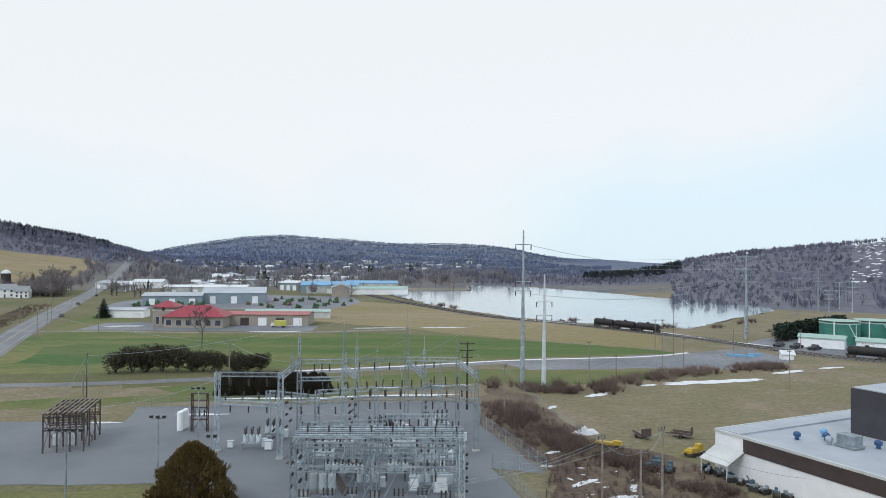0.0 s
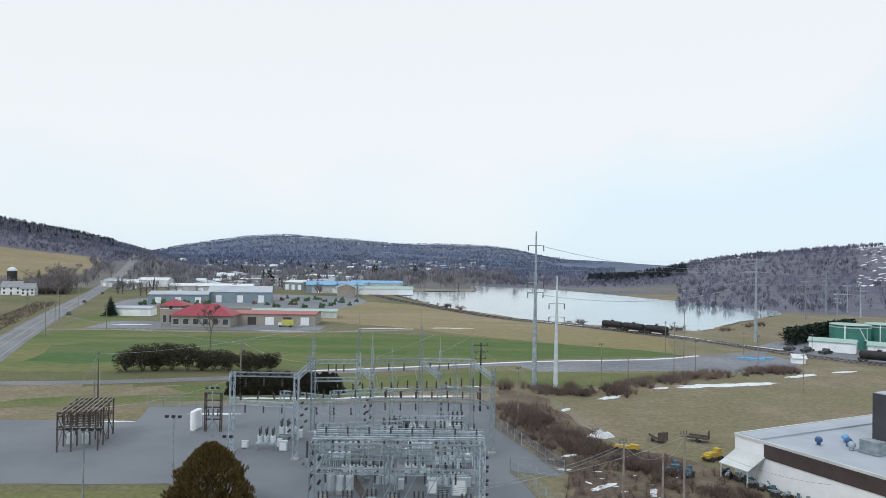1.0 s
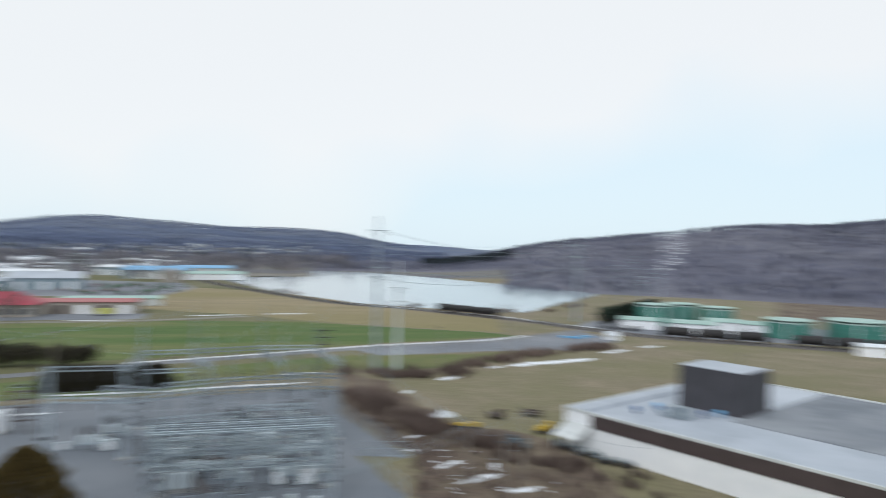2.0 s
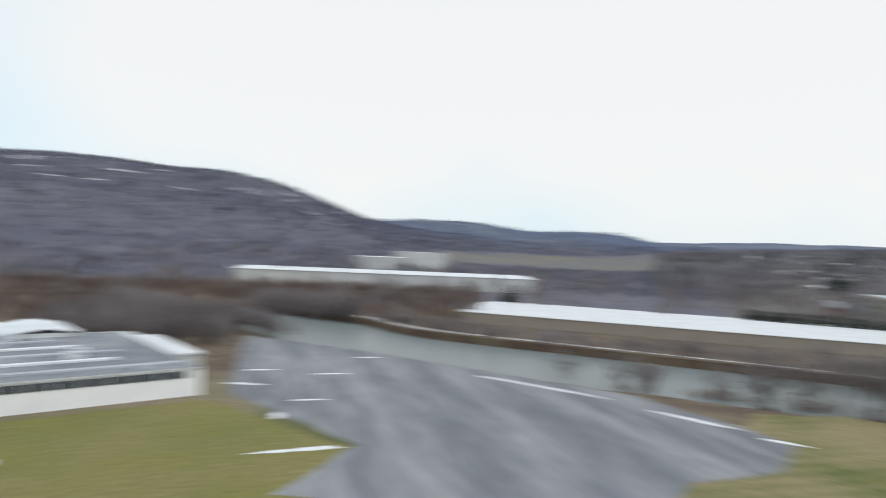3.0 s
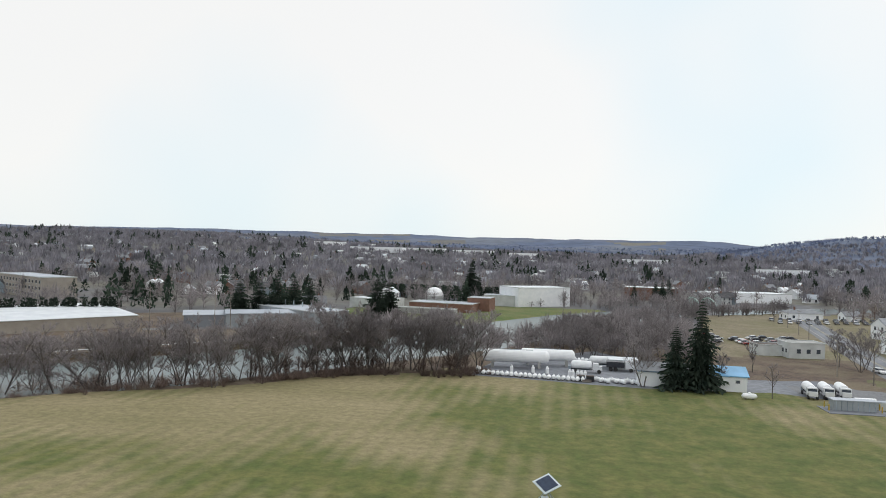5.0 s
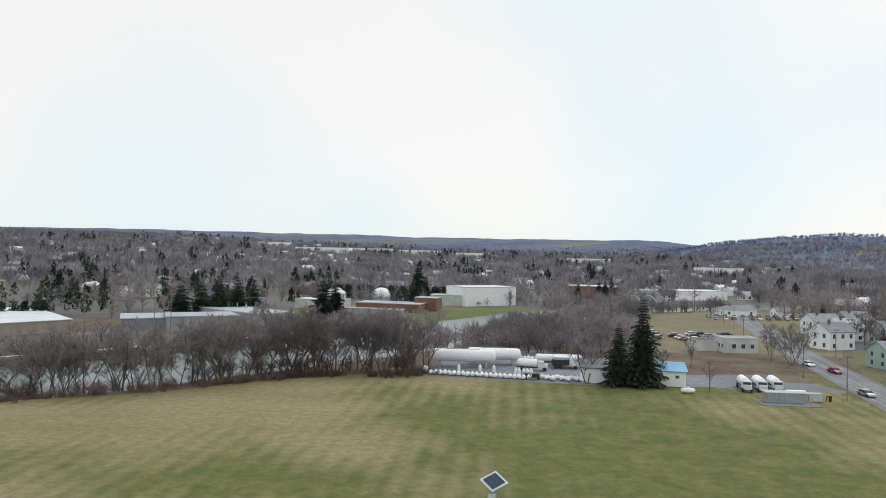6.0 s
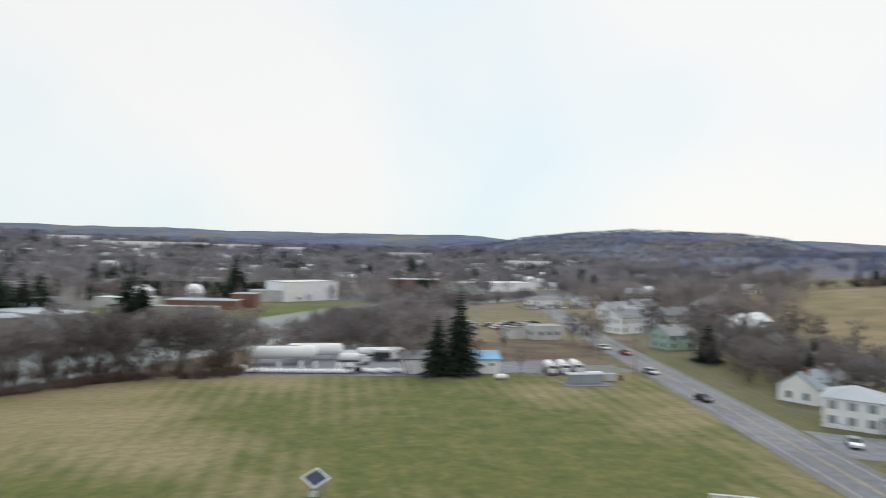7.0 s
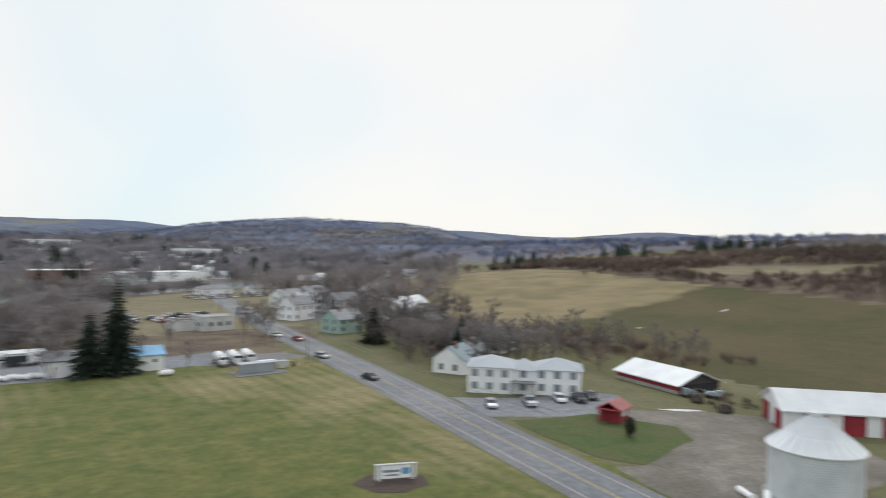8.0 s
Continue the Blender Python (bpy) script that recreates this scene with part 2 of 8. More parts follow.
M["pale_glass"] = mat("curtained_window_glass", (0.3, 0.34, 0.38), (0.2, 0.23, 0.27), 0.6, 0.2)
M["brick"] = mat("red_brick", (0.24, 0.13, 0.095), (0.18, 0.1, 0.075), 0.7, 0.9)
M["tankgreen"] = mat("green_steel_tank", (0.06, 0.23, 0.185), (0.05, 0.18, 0.145), 0.25, 0.5)
M["mint"] = mat("pale_mint_roof", (0.38, 0.52, 0.47), (0.3, 0.43, 0.39), 0.2, 0.6)
M["blue"] = mat("blue_metal_roof", (0.18, 0.42, 0.68), (0.14, 0.34, 0.56), 0.3, 0.45)
M["navy"] = mat("dark_blue_enamel", (0.04, 0.1, 0.24), (0.03, 0.075, 0.18), 0.8, 0.4)
M["bluemach"] = mat("blue_machine_paint", (0.1, 0.17, 0.22), (0.05, 0.09, 0.12), 1.5, 0.7)
M["yellow"] = mat("yellow_machine_paint", (0.55, 0.38, 0.04), (0.4, 0.28, 0.03), 1.0, 0.5)
M["lime"] = mat("yellow_green_van_paint", (0.55, 0.56, 0.12), (0.47, 0.48, 0.1), 0.6, 0.4)
M["greenmach"] = mat("green_tractor_paint", (0.06, 0.15, 0.05), (0.035, 0.09, 0.035), 1.0, 0.6)
M["orange"] = mat("orange_tractor_paint", (0.22, 0.1, 0.07), (0.15, 0.075, 0.055), 1.0, 0.6)
M["tyre"] = mat("tyre_rubber", (0.03, 0.03, 0.03), (0.045, 0.045, 0.045), 2.0, 0.9)
M["propane"] = mat("white_tank_enamel", (0.93, 0.94, 0.95), (0.85, 0.86, 0.88), 0.4, 0.35)
M["tankblack"] = mat("black_tank_car_paint", (0.02, 0.02, 0.023), (0.036, 0.033, 0.033), 0.5, 0.75)
M["bark"] = mat("grey_brown_bark", (0.15, 0.132, 0.125), (0.095, 0.083, 0.078), 1.5, 0.95)
M["concrete"] = mat("concrete", (0.42, 0.42, 0.41), (0.33, 0.33, 0.32), 0.5, 0.9)
M["solar"] = mat("solar_cells", (0.02, 0.03, 0.06), (0.03, 0.045, 0.085), 2.0, 0.15)
M["carwhite"] = mat("white_car_paint", (0.75, 0.76, 0.78), (0.7, 0.71, 0.73), 1.0, 0.25)
M["cardark"] = mat("dark_car_paint", (0.03, 0.032, 0.04), (0.04, 0.042, 0.05), 1.0, 0.25)
M["carsilver"] = mat("silver_car_paint", (0.4, 0.42, 0.45), (0.36, 0.38, 0.41), 1.0, 0.3, metal=0.5)
M["carred"] = mat("red_car_paint", (0.3, 0.03, 0.03), (0.25, 0.03, 0.03), 1.0, 0.25)
M["mulch"] = mat("bark_mulch", (0.1, 0.07, 0.06), (0.06, 0.045, 0.04), 1.5, 1.0, bump=0.08, bscale=4.0)
M["twig"] = leafy("bare_twigs", (0.165, 0.15, 0.153), (0.365, 0.332, 0.335), (0.255, 0.232, 0.236), thin=0.4)
M["bushtwig"] = leafy("brown_brush_twigs", (0.125, 0.094, 0.084), (0.27, 0.208, 0.18), (0.185, 0.142, 0.124), thin=0.25)
M["needle"] = leafy("dark_conifer_needles", (0.02, 0.034, 0.026), (0.056, 0.076, 0.056))
M["juniper"] = leafy("bronze_juniper_foliage", (0.075, 0.052, 0.022), (0.17, 0.12, 0.05), (0.115, 0.09, 0.034))
M["yew"] = leafy("dark_evergreen_foliage", (0.03, 0.03, 0.022), (0.08, 0.07, 0.052))
# bare woods are grey-purple; the extra blue is haze painted in
M["hilltree"] = leafy("haze_blued_hillside_wood", (0.155, 0.162, 0.218), (0.212, 0.218, 0.275), thin=0.5)
# twig colour of the farther town trees, with blue-grey haze mixed in
M["towntwig"] = leafy("haze_tinted_bare_twigs", (0.18, 0.178, 0.205), (0.31, 0.295, 0.32), (0.24, 0.232, 0.26), thin=0.5)
# far trees carry the same blue haze in their base colour
M["farhilltree"] = leafy("haze_blue_bare_wood", (0.135, 0.165, 0.255), (0.185, 0.212, 0.305), thin=0.5)
M["hillneedle"] = leafy("hillside_pines", (0.02, 0.026, 0.032), (0.04, 0.048, 0.052))
def lawn_mat():
    """Mown field: tan thatch, greener to the west, with faint mowing bands."""
    m = mat("mown_lawn", (0.285, 0.236, 0.133), (0.203, 0.177, 0.085), 0.06, 1.0, bump=0.05, bscale=3.0, spread=0.2, stretch=(0.45, 1, 1, -20))
    n, l = m.node_tree.nodes, m.node_tree.links
    b = n["Principled BSDF"]
    tan = b.inputs["Base Color"].links[0].from_socket
    geo = n.new("ShaderNodeNewGeometry")
    sep = n.new("ShaderNodeSeparateXYZ")
    l.new(geo.outputs["Position"], sep.inputs["Vector"])
    west = n.new("ShaderNodeMapRange")
    for k, v in (("From Min", 55), ("From Max", -25), ("To Min", -0.13), ("To Max", 0.2)):
        west.inputs[k].default_value = v
    l.new(sep.outputs["X"], west.inputs["Value"])
    big = n.new("ShaderNodeTexNoise")
    big.inputs["Scale"].default_value, big.inputs["Detail"].default_value = 0.03, 5.0
    l.new(geo.outputs["Position"], big.inputs["Vector"])
    add = n.new("ShaderNodeMath")
    l.new(big.outputs["Fac"], add.inputs[0])
    verge = n.new("ShaderNodeMapRange")
    for k, v in (("From Min", -34), ("From Max", -64), ("To Min", 0.0), ("To Max", -0.2)):
        verge.inputs[k].default_value = v
    l.new(sep.outputs["X"], verge.inputs["Value"])
    both = n.new("ShaderNodeMath")
    l.new(west.outputs["Result"], both.inputs[0])
    l.new(verge.outputs["Result"], both.inputs[1])
    l.new(both.outputs["Value"], add.inputs[1])
    wave = n.new("ShaderNodeTexWave")
    wave.bands_direction = "X"
    for k, v in (("Scale", 0.085), ("Distortion", 0.7), ("Detail", 3.0)):
        wave.inputs[k].default_value = v
    l.new(geo.outputs["Position"], wave.inputs["Vector"])
    r = n.new("ShaderNodeValToRGB")
    r.color_ramp.elements[0].position, r.color_ramp.elements[1].position = 0.47, 0.67
    near = n.new("ShaderNodeMapRange")
    for k, v in (("From Min", -150), ("From Max", -60), ("To Min", -0.03), ("To Max", 0.13)):
        near.inputs[k].default_value = v
    l.new(sep.outputs["Y"], near.inputs["Value"])
    add2 = n.new("ShaderNodeMath")
    l.new(add.outputs["Value"], add2.inputs[0])
    l.new(near.outputs["Result"], add2.inputs[1])
    rows = n.new("ShaderNodeMath")
    rows.operation, rows.inputs[1].default_value = "MULTIPLY_ADD", 0.075
    l.new(wave.outputs["Fac"], rows.inputs[0])
    l.new(add2.outputs["Value"], rows.inputs[2])
    l.new(rows.outputs["Value"], r.inputs["Fac"])
    green = n.new("ShaderNodeValToRGB")
    green.color_ramp.elements[0].position, green.color_ramp.elements[0].color = 0.3, (0.076, 0.104, 0.022, 1)
    green.color_ramp.elements[1].position, green.color_ramp.elements[1].color = 0.7, (0.155, 0.15, 0.046, 1)
    blades = n.new("ShaderNodeTexNoise")
    blades.inputs["Scale"].default_value, blades.inputs["Detail"].default_value = 0.22, 6.0
    l.new(geo.outputs["Position"], blades.inputs["Vector"])
    l.new(blades.outputs["Fac"], green.inputs["Fac"])
    mx = n.new("ShaderNodeMixRGB")
    l.new(r.outputs["Color"], mx.inputs["Fac"])
    l.new(tan, mx.inputs["Color1"])
    l.new(green.outputs["Color"], mx.inputs["Color2"])
    tufts = n.new("ShaderNodeTexNoise")
    tufts.inputs["Scale"].default_value, tufts.inputs["Detail"].default_value, tufts.inputs["Roughness"].default_value = 0.7, 8.0, 0.75
    l.new(geo.outputs["Position"], tufts.inputs["Vector"])
    shade = n.new("ShaderNodeMapRange")
    for k, v in (("From Min", 0.3), ("From Max", 0.7), ("To Min", 0.66), ("To Max", 1.34)):
        shade.inputs[k].default_value = v
    l.new(tufts.outputs["Fac"], shade.inputs["Value"])
    hsv = n.new("ShaderNodeHueSaturation")
    l.new(shade.outputs["Result"], hsv.inputs["Value"])
    l.new(mx.outputs["Color"], hsv.inputs["Color"])
    l.new(hsv.outputs["Color"], b.inputs["Base Color"])
    return m


M["lawn"] = lawn_mat()


def water_mat(name, tint, rough, bump, scale, ior=1.33):
    m = bpy.data.materials.new(name)
    m.use_nodes = True
    n, l = m.node_tree.nodes, m.node_tree.links
    b = n["Principled BSDF"]
    b.inputs["Base Color"].default_value, b.inputs["Roughness"].default_value, b.inputs["IOR"].default_value = (*tint, 1), rough, ior
    geo = n.new("ShaderNodeNewGeometry")
    t = n.new("ShaderNodeTexNoise")
    t.inputs["Scale"].default_value, t.inputs["Detail"].default_value = scale, 6.0
    l.new(geo.outputs["Position"], t.inputs["Vector"])
    bp = n.new("ShaderNodeBump")
    bp.inputs["Strength"].default_value, bp.inputs["Distance"].default_value = 1.0, bump
    l.new(t.outputs["Fac"], bp.inputs["Height"])
    l.new(bp.outputs["Normal"], b.inputs["Normal"])
    return m


M["lake"] = water_mat("lake_water", (0.34, 0.40, 0.44), 0.12, 0.012, 0.3, 1.3)
M["river"] = water_mat("river_water", (0.2, 0.23, 0.235), 0.25, 0.03, 0.5, 1.13)


def hillside_mat():
    """Dark pasture north of a ragged line across the hillside, tan stubble south of it."""
    m = mat("hillside_pasture", (0.055, 0.055, 0.016), (0.078, 0.067, 0.021), 0.12, 1.0, (0.096, 0.075, 0.03), 0.02, bump=0.06, bscale=2.0, fine=0.9)
    n, l = m.node_tree.nodes, m.node_tree.links
    b = n["Principled BSDF"]
    grass = b.inputs["Base Color"].links[0].from_socket
    geo = n.new("ShaderNodeNewGeometry")
    dot = n.new("ShaderNodeVectorMath")
    dot.operation = "DOT_PRODUCT"
    dot.inputs[1].default_value = (0.099, -0.995, 0)
    l.new(geo.outputs["Position"], dot.inputs[0])
    noise = n.new("ShaderNodeTexNoise")
    noise.inputs["Scale"].default_value, noise.inputs["Detail"].default_value = 0.05, 6.0
    l.new(geo.outputs["Position"], noise.inputs["Vector"])
    add = n.new("ShaderNodeMath")
    add.operation, add.inputs[1].default_value = "MULTIPLY_ADD", 22.0
    l.new(noise.outputs["Fac"], add.inputs[0])
    l.new(dot.outputs["Value"], add.inputs[2])
    mr = n.new("ShaderNodeMapRange")
    mr.inputs["From Min"].default_value, mr.inputs["From Max"].default_value = 175.5, 181.5
    l.new(add.outputs["Value"], mr.inputs["Value"])
    straw = n.new("ShaderNodeTexNoise")
    straw.inputs["Scale"].default_value, straw.inputs["Detail"].default_value = 0.06, 8.0
    l.new(geo.outputs["Position"], straw.inputs["Vector"])
    r = n.new("ShaderNodeValToRGB")
    r.color_ramp.elements[0].position, r.color_ramp.elements[0].color = 0.35, (0.175, 0.143, 0.074, 1)
    r.color_ramp.elements[1].position, r.color_ramp.elements[1].color = 0.65, (0.265, 0.21, 0.115, 1)
    l.new(straw.outputs["Fac"], r.inputs["Fac"])
    mx = n.new("ShaderNodeMixRGB")
    l.new(mr.outputs["Result"], mx.inputs["Fac"])
    l.new(grass, mx.inputs["Color1"])
    l.new(r.outputs["Color"], mx.inputs["Color2"])
    l.new(mx.outputs["Color"], b.inputs["Base Color"])
    return m


M["hillside"] = hillside_mat()


# ---- mesh building ----
class Mesh:
    """Vertices and faces of one part."""

    def __init__(self):
        self.v, self.f = [], []

    def face(self, *pts):
        i = len(self.v)
        self.v += [tuple(p) for p in pts]
        self.f.append(tuple(range(i, i + len(pts))))
        return self

    def box(self, x, y, z, sx, sy, sz, turn=0.0):
        """A box standing on z, centred on x, y."""
        c, s = math.cos(radians(turn)), math.sin(radians(turn))
        i = len(self.v)
        for dz in (0, sz):
            for ux, uy in ((-1, -1), (1, -1), (1, 1), (-1, 1)):
                a, b = ux * sx / 2, uy * sy / 2
                self.v.append((x + a * c - b * s, y + a * s + b * c, z + dz))
        self.f += [tuple(i + k for k in q) for q in ((3, 2, 1, 0), (4, 5, 6, 7), (0, 1, 5, 4), (1, 2, 6, 5), (2, 3, 7, 6), (3, 0, 4, 7))]
        return self

    def tube(self, p, q, r, r2=None, n=5, caps=True):
        p, q = Vector(p), Vector(q)
        d = (q - p).normalized()
        a = d.orthogonal().normalized()
        b = d.cross(a)
        i, r2 = len(self.v), r if r2 is None else r2
        for c, rr in ((p, r), (q, r2)):
            for k in range(n):
                w = 2 * math.pi * k / n
                self.v.append(tuple(c + (a * math.cos(w) + b * math.sin(w)) * rr))
        self.f += [(i + k, i + (k + 1) % n, i + n + (k + 1) % n, i + n + k) for k in range(n)]
        if caps:
            self.f += [tuple(i + k for k in reversed(range(n))), tuple(i + n + k for k in range(n))]
        return self

    def lathe(self, x, y, profile, n=16, axis="z"):
        """Rings (radius, height) turned about an axis through x, y; with axis x the heights run along x."""
        i = len(self.v)
        for r, h in profile:
            for k in range(n):
                w = 2 * math.pi * k / n
                a, b = r * math.cos(w), r * math.sin(w)
                self.v.append((x + a, y + b, h) if axis == "z" else (h, x + a, y + b))
        for j in range(len(profile) - 1):
            for k in range(n):
                q = (i + j * n + k, i + j * n + (k + 1) % n, i + (j + 1) * n + (k + 1) % n, i + (j + 1) * n + k)
                self.f.append(q if axis == "z" else q)
        self.f += [tuple(i + k for k in reversed(range(n))), tuple(i + (len(profile) - 1) * n + k for k in range(n))]
        return self

    def gable(self, sx, sy, z, rise, over=0.4, thick=0.22, x=0.0, y=0.0):
        """Two roof slabs, ridge along x."""
        for s in (-1, 1):
            e, zl = s * (sy / 2 + over), z - rise * over / (sy / 2)
            X0, X1 = x - sx / 2 - over, x + sx / 2 + over
            lo, hi = (e + y, zl), (y, z + rise)
            i = len(self.v)
            for X in (X0, X1):
                self.v += [(X, lo[0], lo[1]), (X, hi[0], hi[1]), (X, hi[0], hi[1] + thick), (X, lo[0], lo[1] + thick)]
            self.f += [(i, i + 1, i + 2, i + 3), (i + 7, i + 6, i + 5, i + 4), (i + 3, i + 2, i + 6, i + 7), (i + 4, i + 5, i + 1, i), (i, i + 3, i + 7, i + 4), (i + 2, i + 1, i + 5, i + 6)]
        return self

    def hip(self, sx, sy, z, rise, over=0.5, x=0.0, y=0.0):
        X, Y = sx / 2 + over, sy / 2 + over
        k = max(X - Y, 0.01)
        i = len(self.v)
        self.v += [(x - X, y - Y, z), (x + X, y - Y, z), (x + X, y + Y, z), (x - X, y + Y, z), (x - k, y, z + rise), (x + k, y, z + rise)]
        self.f += [(i, i + 1, i + 5, i + 4), (i + 1, i + 2, i + 5), (i + 2, i + 3, i + 4, i + 5), (i + 3, i, i + 4), (i + 3, i + 2, i + 1, i)]
        return self

    def walls(self, sx, sy, h, rise=0.0, x=0.0, y=0.0, z=0.0):
        """A house body, with gable ends at both x ends."""
        self.box(x, y, z, sx, sy, h)
        if rise:
            for e in (x - sx / 2, x + sx / 2):
                i = len(self.v)
                for d in (-0.12, 0.12):
                    self.v += [(e + d, y - sy / 2, z + h), (e + d, y + sy / 2, z + h), (e + d, y, z + h + rise)]
                self.f += [(i, i + 1, i + 2), (i + 5, i + 4, i + 3), (i, i + 2, i + 5, i + 3), (i + 1, i + 4, i + 5, i + 2)]
        return self


def link_mesh(name, mb, material):
    me = bpy.data.meshes.new(name)
    if isinstance(mb, Mesh):
        me.from_pydata(mb.v, [], mb.f)
    else:
        me.from_pydata(mb[0], [], mb[1])
    me.materials.append(material)
    return new(name, me)


def part(name, mb, material, parent, label=""):
    ob = link_mesh(name, mb, material)
    ob.parent = parent
    return tagged(ob, label)


def part_of(name, data, parent, label="", m=None):
    """One more piece on a mesh that is already there."""
    ob = new(name, data)
    ob.parent = parent
    if m is not None:
        ob.matrix_basis = m
    return tagged(ob, label)


def thing(name, x, y, turn, label, category, group="", kind="", z=None):
    ob = new(name)
    ob.empty_display_size = 1.0
    ob.matrix_basis = pose(x, y, height(x, y) if z is None else z, 0, 0, turn)
    return tagged(ob, label, category, group, kind)


def solid(name, mb, material, label, category, group="", kind="", m=None):
    """A thing of one mesh."""
    ob = link_mesh(name, mb, material)
    if m is not None:
        ob.matrix_basis = m
    return tagged(ob, label, category, group, kind)


# ---- the lie of the land ----
RIVER = [(300, 26), (289, 21), (278, 16), (245, -14), (203, -36), (166, -77), (129, -121), (99, -155), (70, -192), (40, -236), (20, -290), (-12, -350), (-60, -410), (-110, -445), (-230, -500), (-480, -620)]
LAKE = [(-44, 590), (-38, 545), (0, 424), (40, 348), (92, 301), (112, 296), (128, 316), (165, 362), (205, 410), (214, 432), (192, 484), (159, 590), (97, 712), (36, 742), (30, 618)]
ROAD = [(-150, -560), (-118, -380), (-94, -244), (-81, -150), (-66, -55), (-60, -20), (-59, 10), (-65, 45), (-88, 105), (-146, 235), (-205, 375), (-365, 770), (-560, 1250)]


WORKS_GREEN = [(-40, -400), (40, -394), (112, -350), (116, -312), (46, -284), (6, -318)]
ROADSIDE_LOTS = [(-42, -194), (-92, -190), (-108, -240), (-165, -372), (-150, -412), (-70, -412), (-62, -330), (-48, -286)]


def along(line, p):
    """Distance from points p (n, 2) to a line of points."""
    best = np.full(len(p), 1e9)
    for a, b in zip(line, line[1:]):
        a, b = np.array(a, float), np.array(b, float)
        t = np.clip(((p - a) @ (b - a)) / ((b - a) @ (b - a)), 0, 1)
        best = np.minimum(best, np.hypot(*(p - a - t[:, None] * (b - a)).T))
    return best


def inside(poly, p):
    hit = np.zeros(len(p), bool)
    for (x0, y0), (x1, y1) in zip(poly, poly[1:] + poly[:1]):
        c = (y0 > p[:, 1]) != (y1 > p[:, 1])
        hit ^= c & (p[:, 0] < (x1 - x0) * (p[:, 1] - y0) / (y1 - y0 + 1e-12) + x0)
    return hit


def smooth(t):
    t = np.clip(t, 0, 1)
    return t * t * (3 - 2 * t)


HILLS = []


def ridge(far, deep, wide, tops):
    """A run of hill tops (bearing, height) at one distance."""
    HILLS.extend((b, far, wide, deep, top) for b, top in tops)


ridge(1500, 330, 3, ((312, 54), (318, 56), (324, 58), (329, 46), (334, 33)))
ridge(3300, 700, 3.2, ((341, 63), (347, 95), (353, 70), (359, 64), (5, 67)))
ridge(3800, 500, 3, ((13, 22),))
ridge(1150, 260, 4, ((22, 24), (28, 25), (34, 35), (40, 38)))
ridge(1700, 450, 6.5, ((48, 73), (58, 70), (67, 97), (76, 109), (85, 82), (92, 90)))
ridge(2600, 500, 4, ((100, 48), (106, 89), (112, 39), (118, 84)))
ridge(3900, 600, 6.5, ((128, 62), (138, 26), (148, 41), (159, 56), (170, 62), (181, 56), (191, 69)))
ridge(2100, 450, 4.0, ((196, 28), (201, 40), (206, 42), (211, 39), (215, 37)))
ridge(3600, 600, 5, ((218, 80), (226, 23), (234, 106)))
ridge(1000, 280, 7, ((272, 30), (286, 40), (300, 35)))


def ripple(x, y, s):
    return np.sin(x / s + 1.7 * np.sin(y / s * 0.7 + 1)) * np.cos(y / s * 1.13 + 1.3 * np.sin(x / s * 0.6))


def town_rise(p):
    """The town climbs a long slope south and south-east of the river."""
    r, b = np.hypot(p[:, 0], p[:, 1]), np.degrees(np.arctan2(p[:, 0], p[:, 1])) % 360
    top = np.interp(b, [118, 128, 140, 152, 162, 172, 182, 192, 200, 208], [0, 38, 60, 60, 45, 34, 30, 24, 12, 0])
    return top * smooth((r - 480) / 1450)


def heights(p):
    """Height of the ground at points p (n, 2)."""
    x, y = p[:, 0], p[:, 1]
    r, b = np.hypot(x, y), np.degrees(np.arctan2(x, y)) % 360
    z = np.zeros(len(p))
    for b0, far, wide, deep, top in HILLS:
        d = (b - b0 + 180) % 360 - 180
        back = np.where(r > far, 2.2, 1.0)
        z += top * np.exp(-0.5 * (d / wide) ** 2 - 0.5 * ((r - far) / (deep * back)) ** 2)
    z *= smooth((r - 420) / 350)
    roll = smooth((r - 700) / 900)
    z += roll * np.clip(z / 60, 0.05, 1) * (5.0 * ripple(x, y, 130) + 2.5 * ripple(y + 40, x, 47))
    # the hillside west of the road
    rx = np.interp(y, [q[1] for q in ROAD], [q[0] for q in ROAD])
    d = (rx - x) * 0.93 - 85
    z += (30 * smooth(d / 330) + 0.05 * np.clip(d - 200, 0, 300) * smooth((d - 150) / 300)) * (1 - 0.8 * smooth((r - 800) / 700))
    z += 9 * np.exp(-0.5 * (((x + 285) / 75) ** 2 + ((y + 325) / 85) ** 2))
    z += town_rise(p)
    # river bed and lake basin
    dr = along(RIVER, p)
    z -= 2.2 * smooth((25.5 - dr) / 6)
    z = np.where(inside(LAKE, p), z - 1.6, z)
    return z


def height(x, y):
    return float(heights(np.array([[x, y]], float))[0])


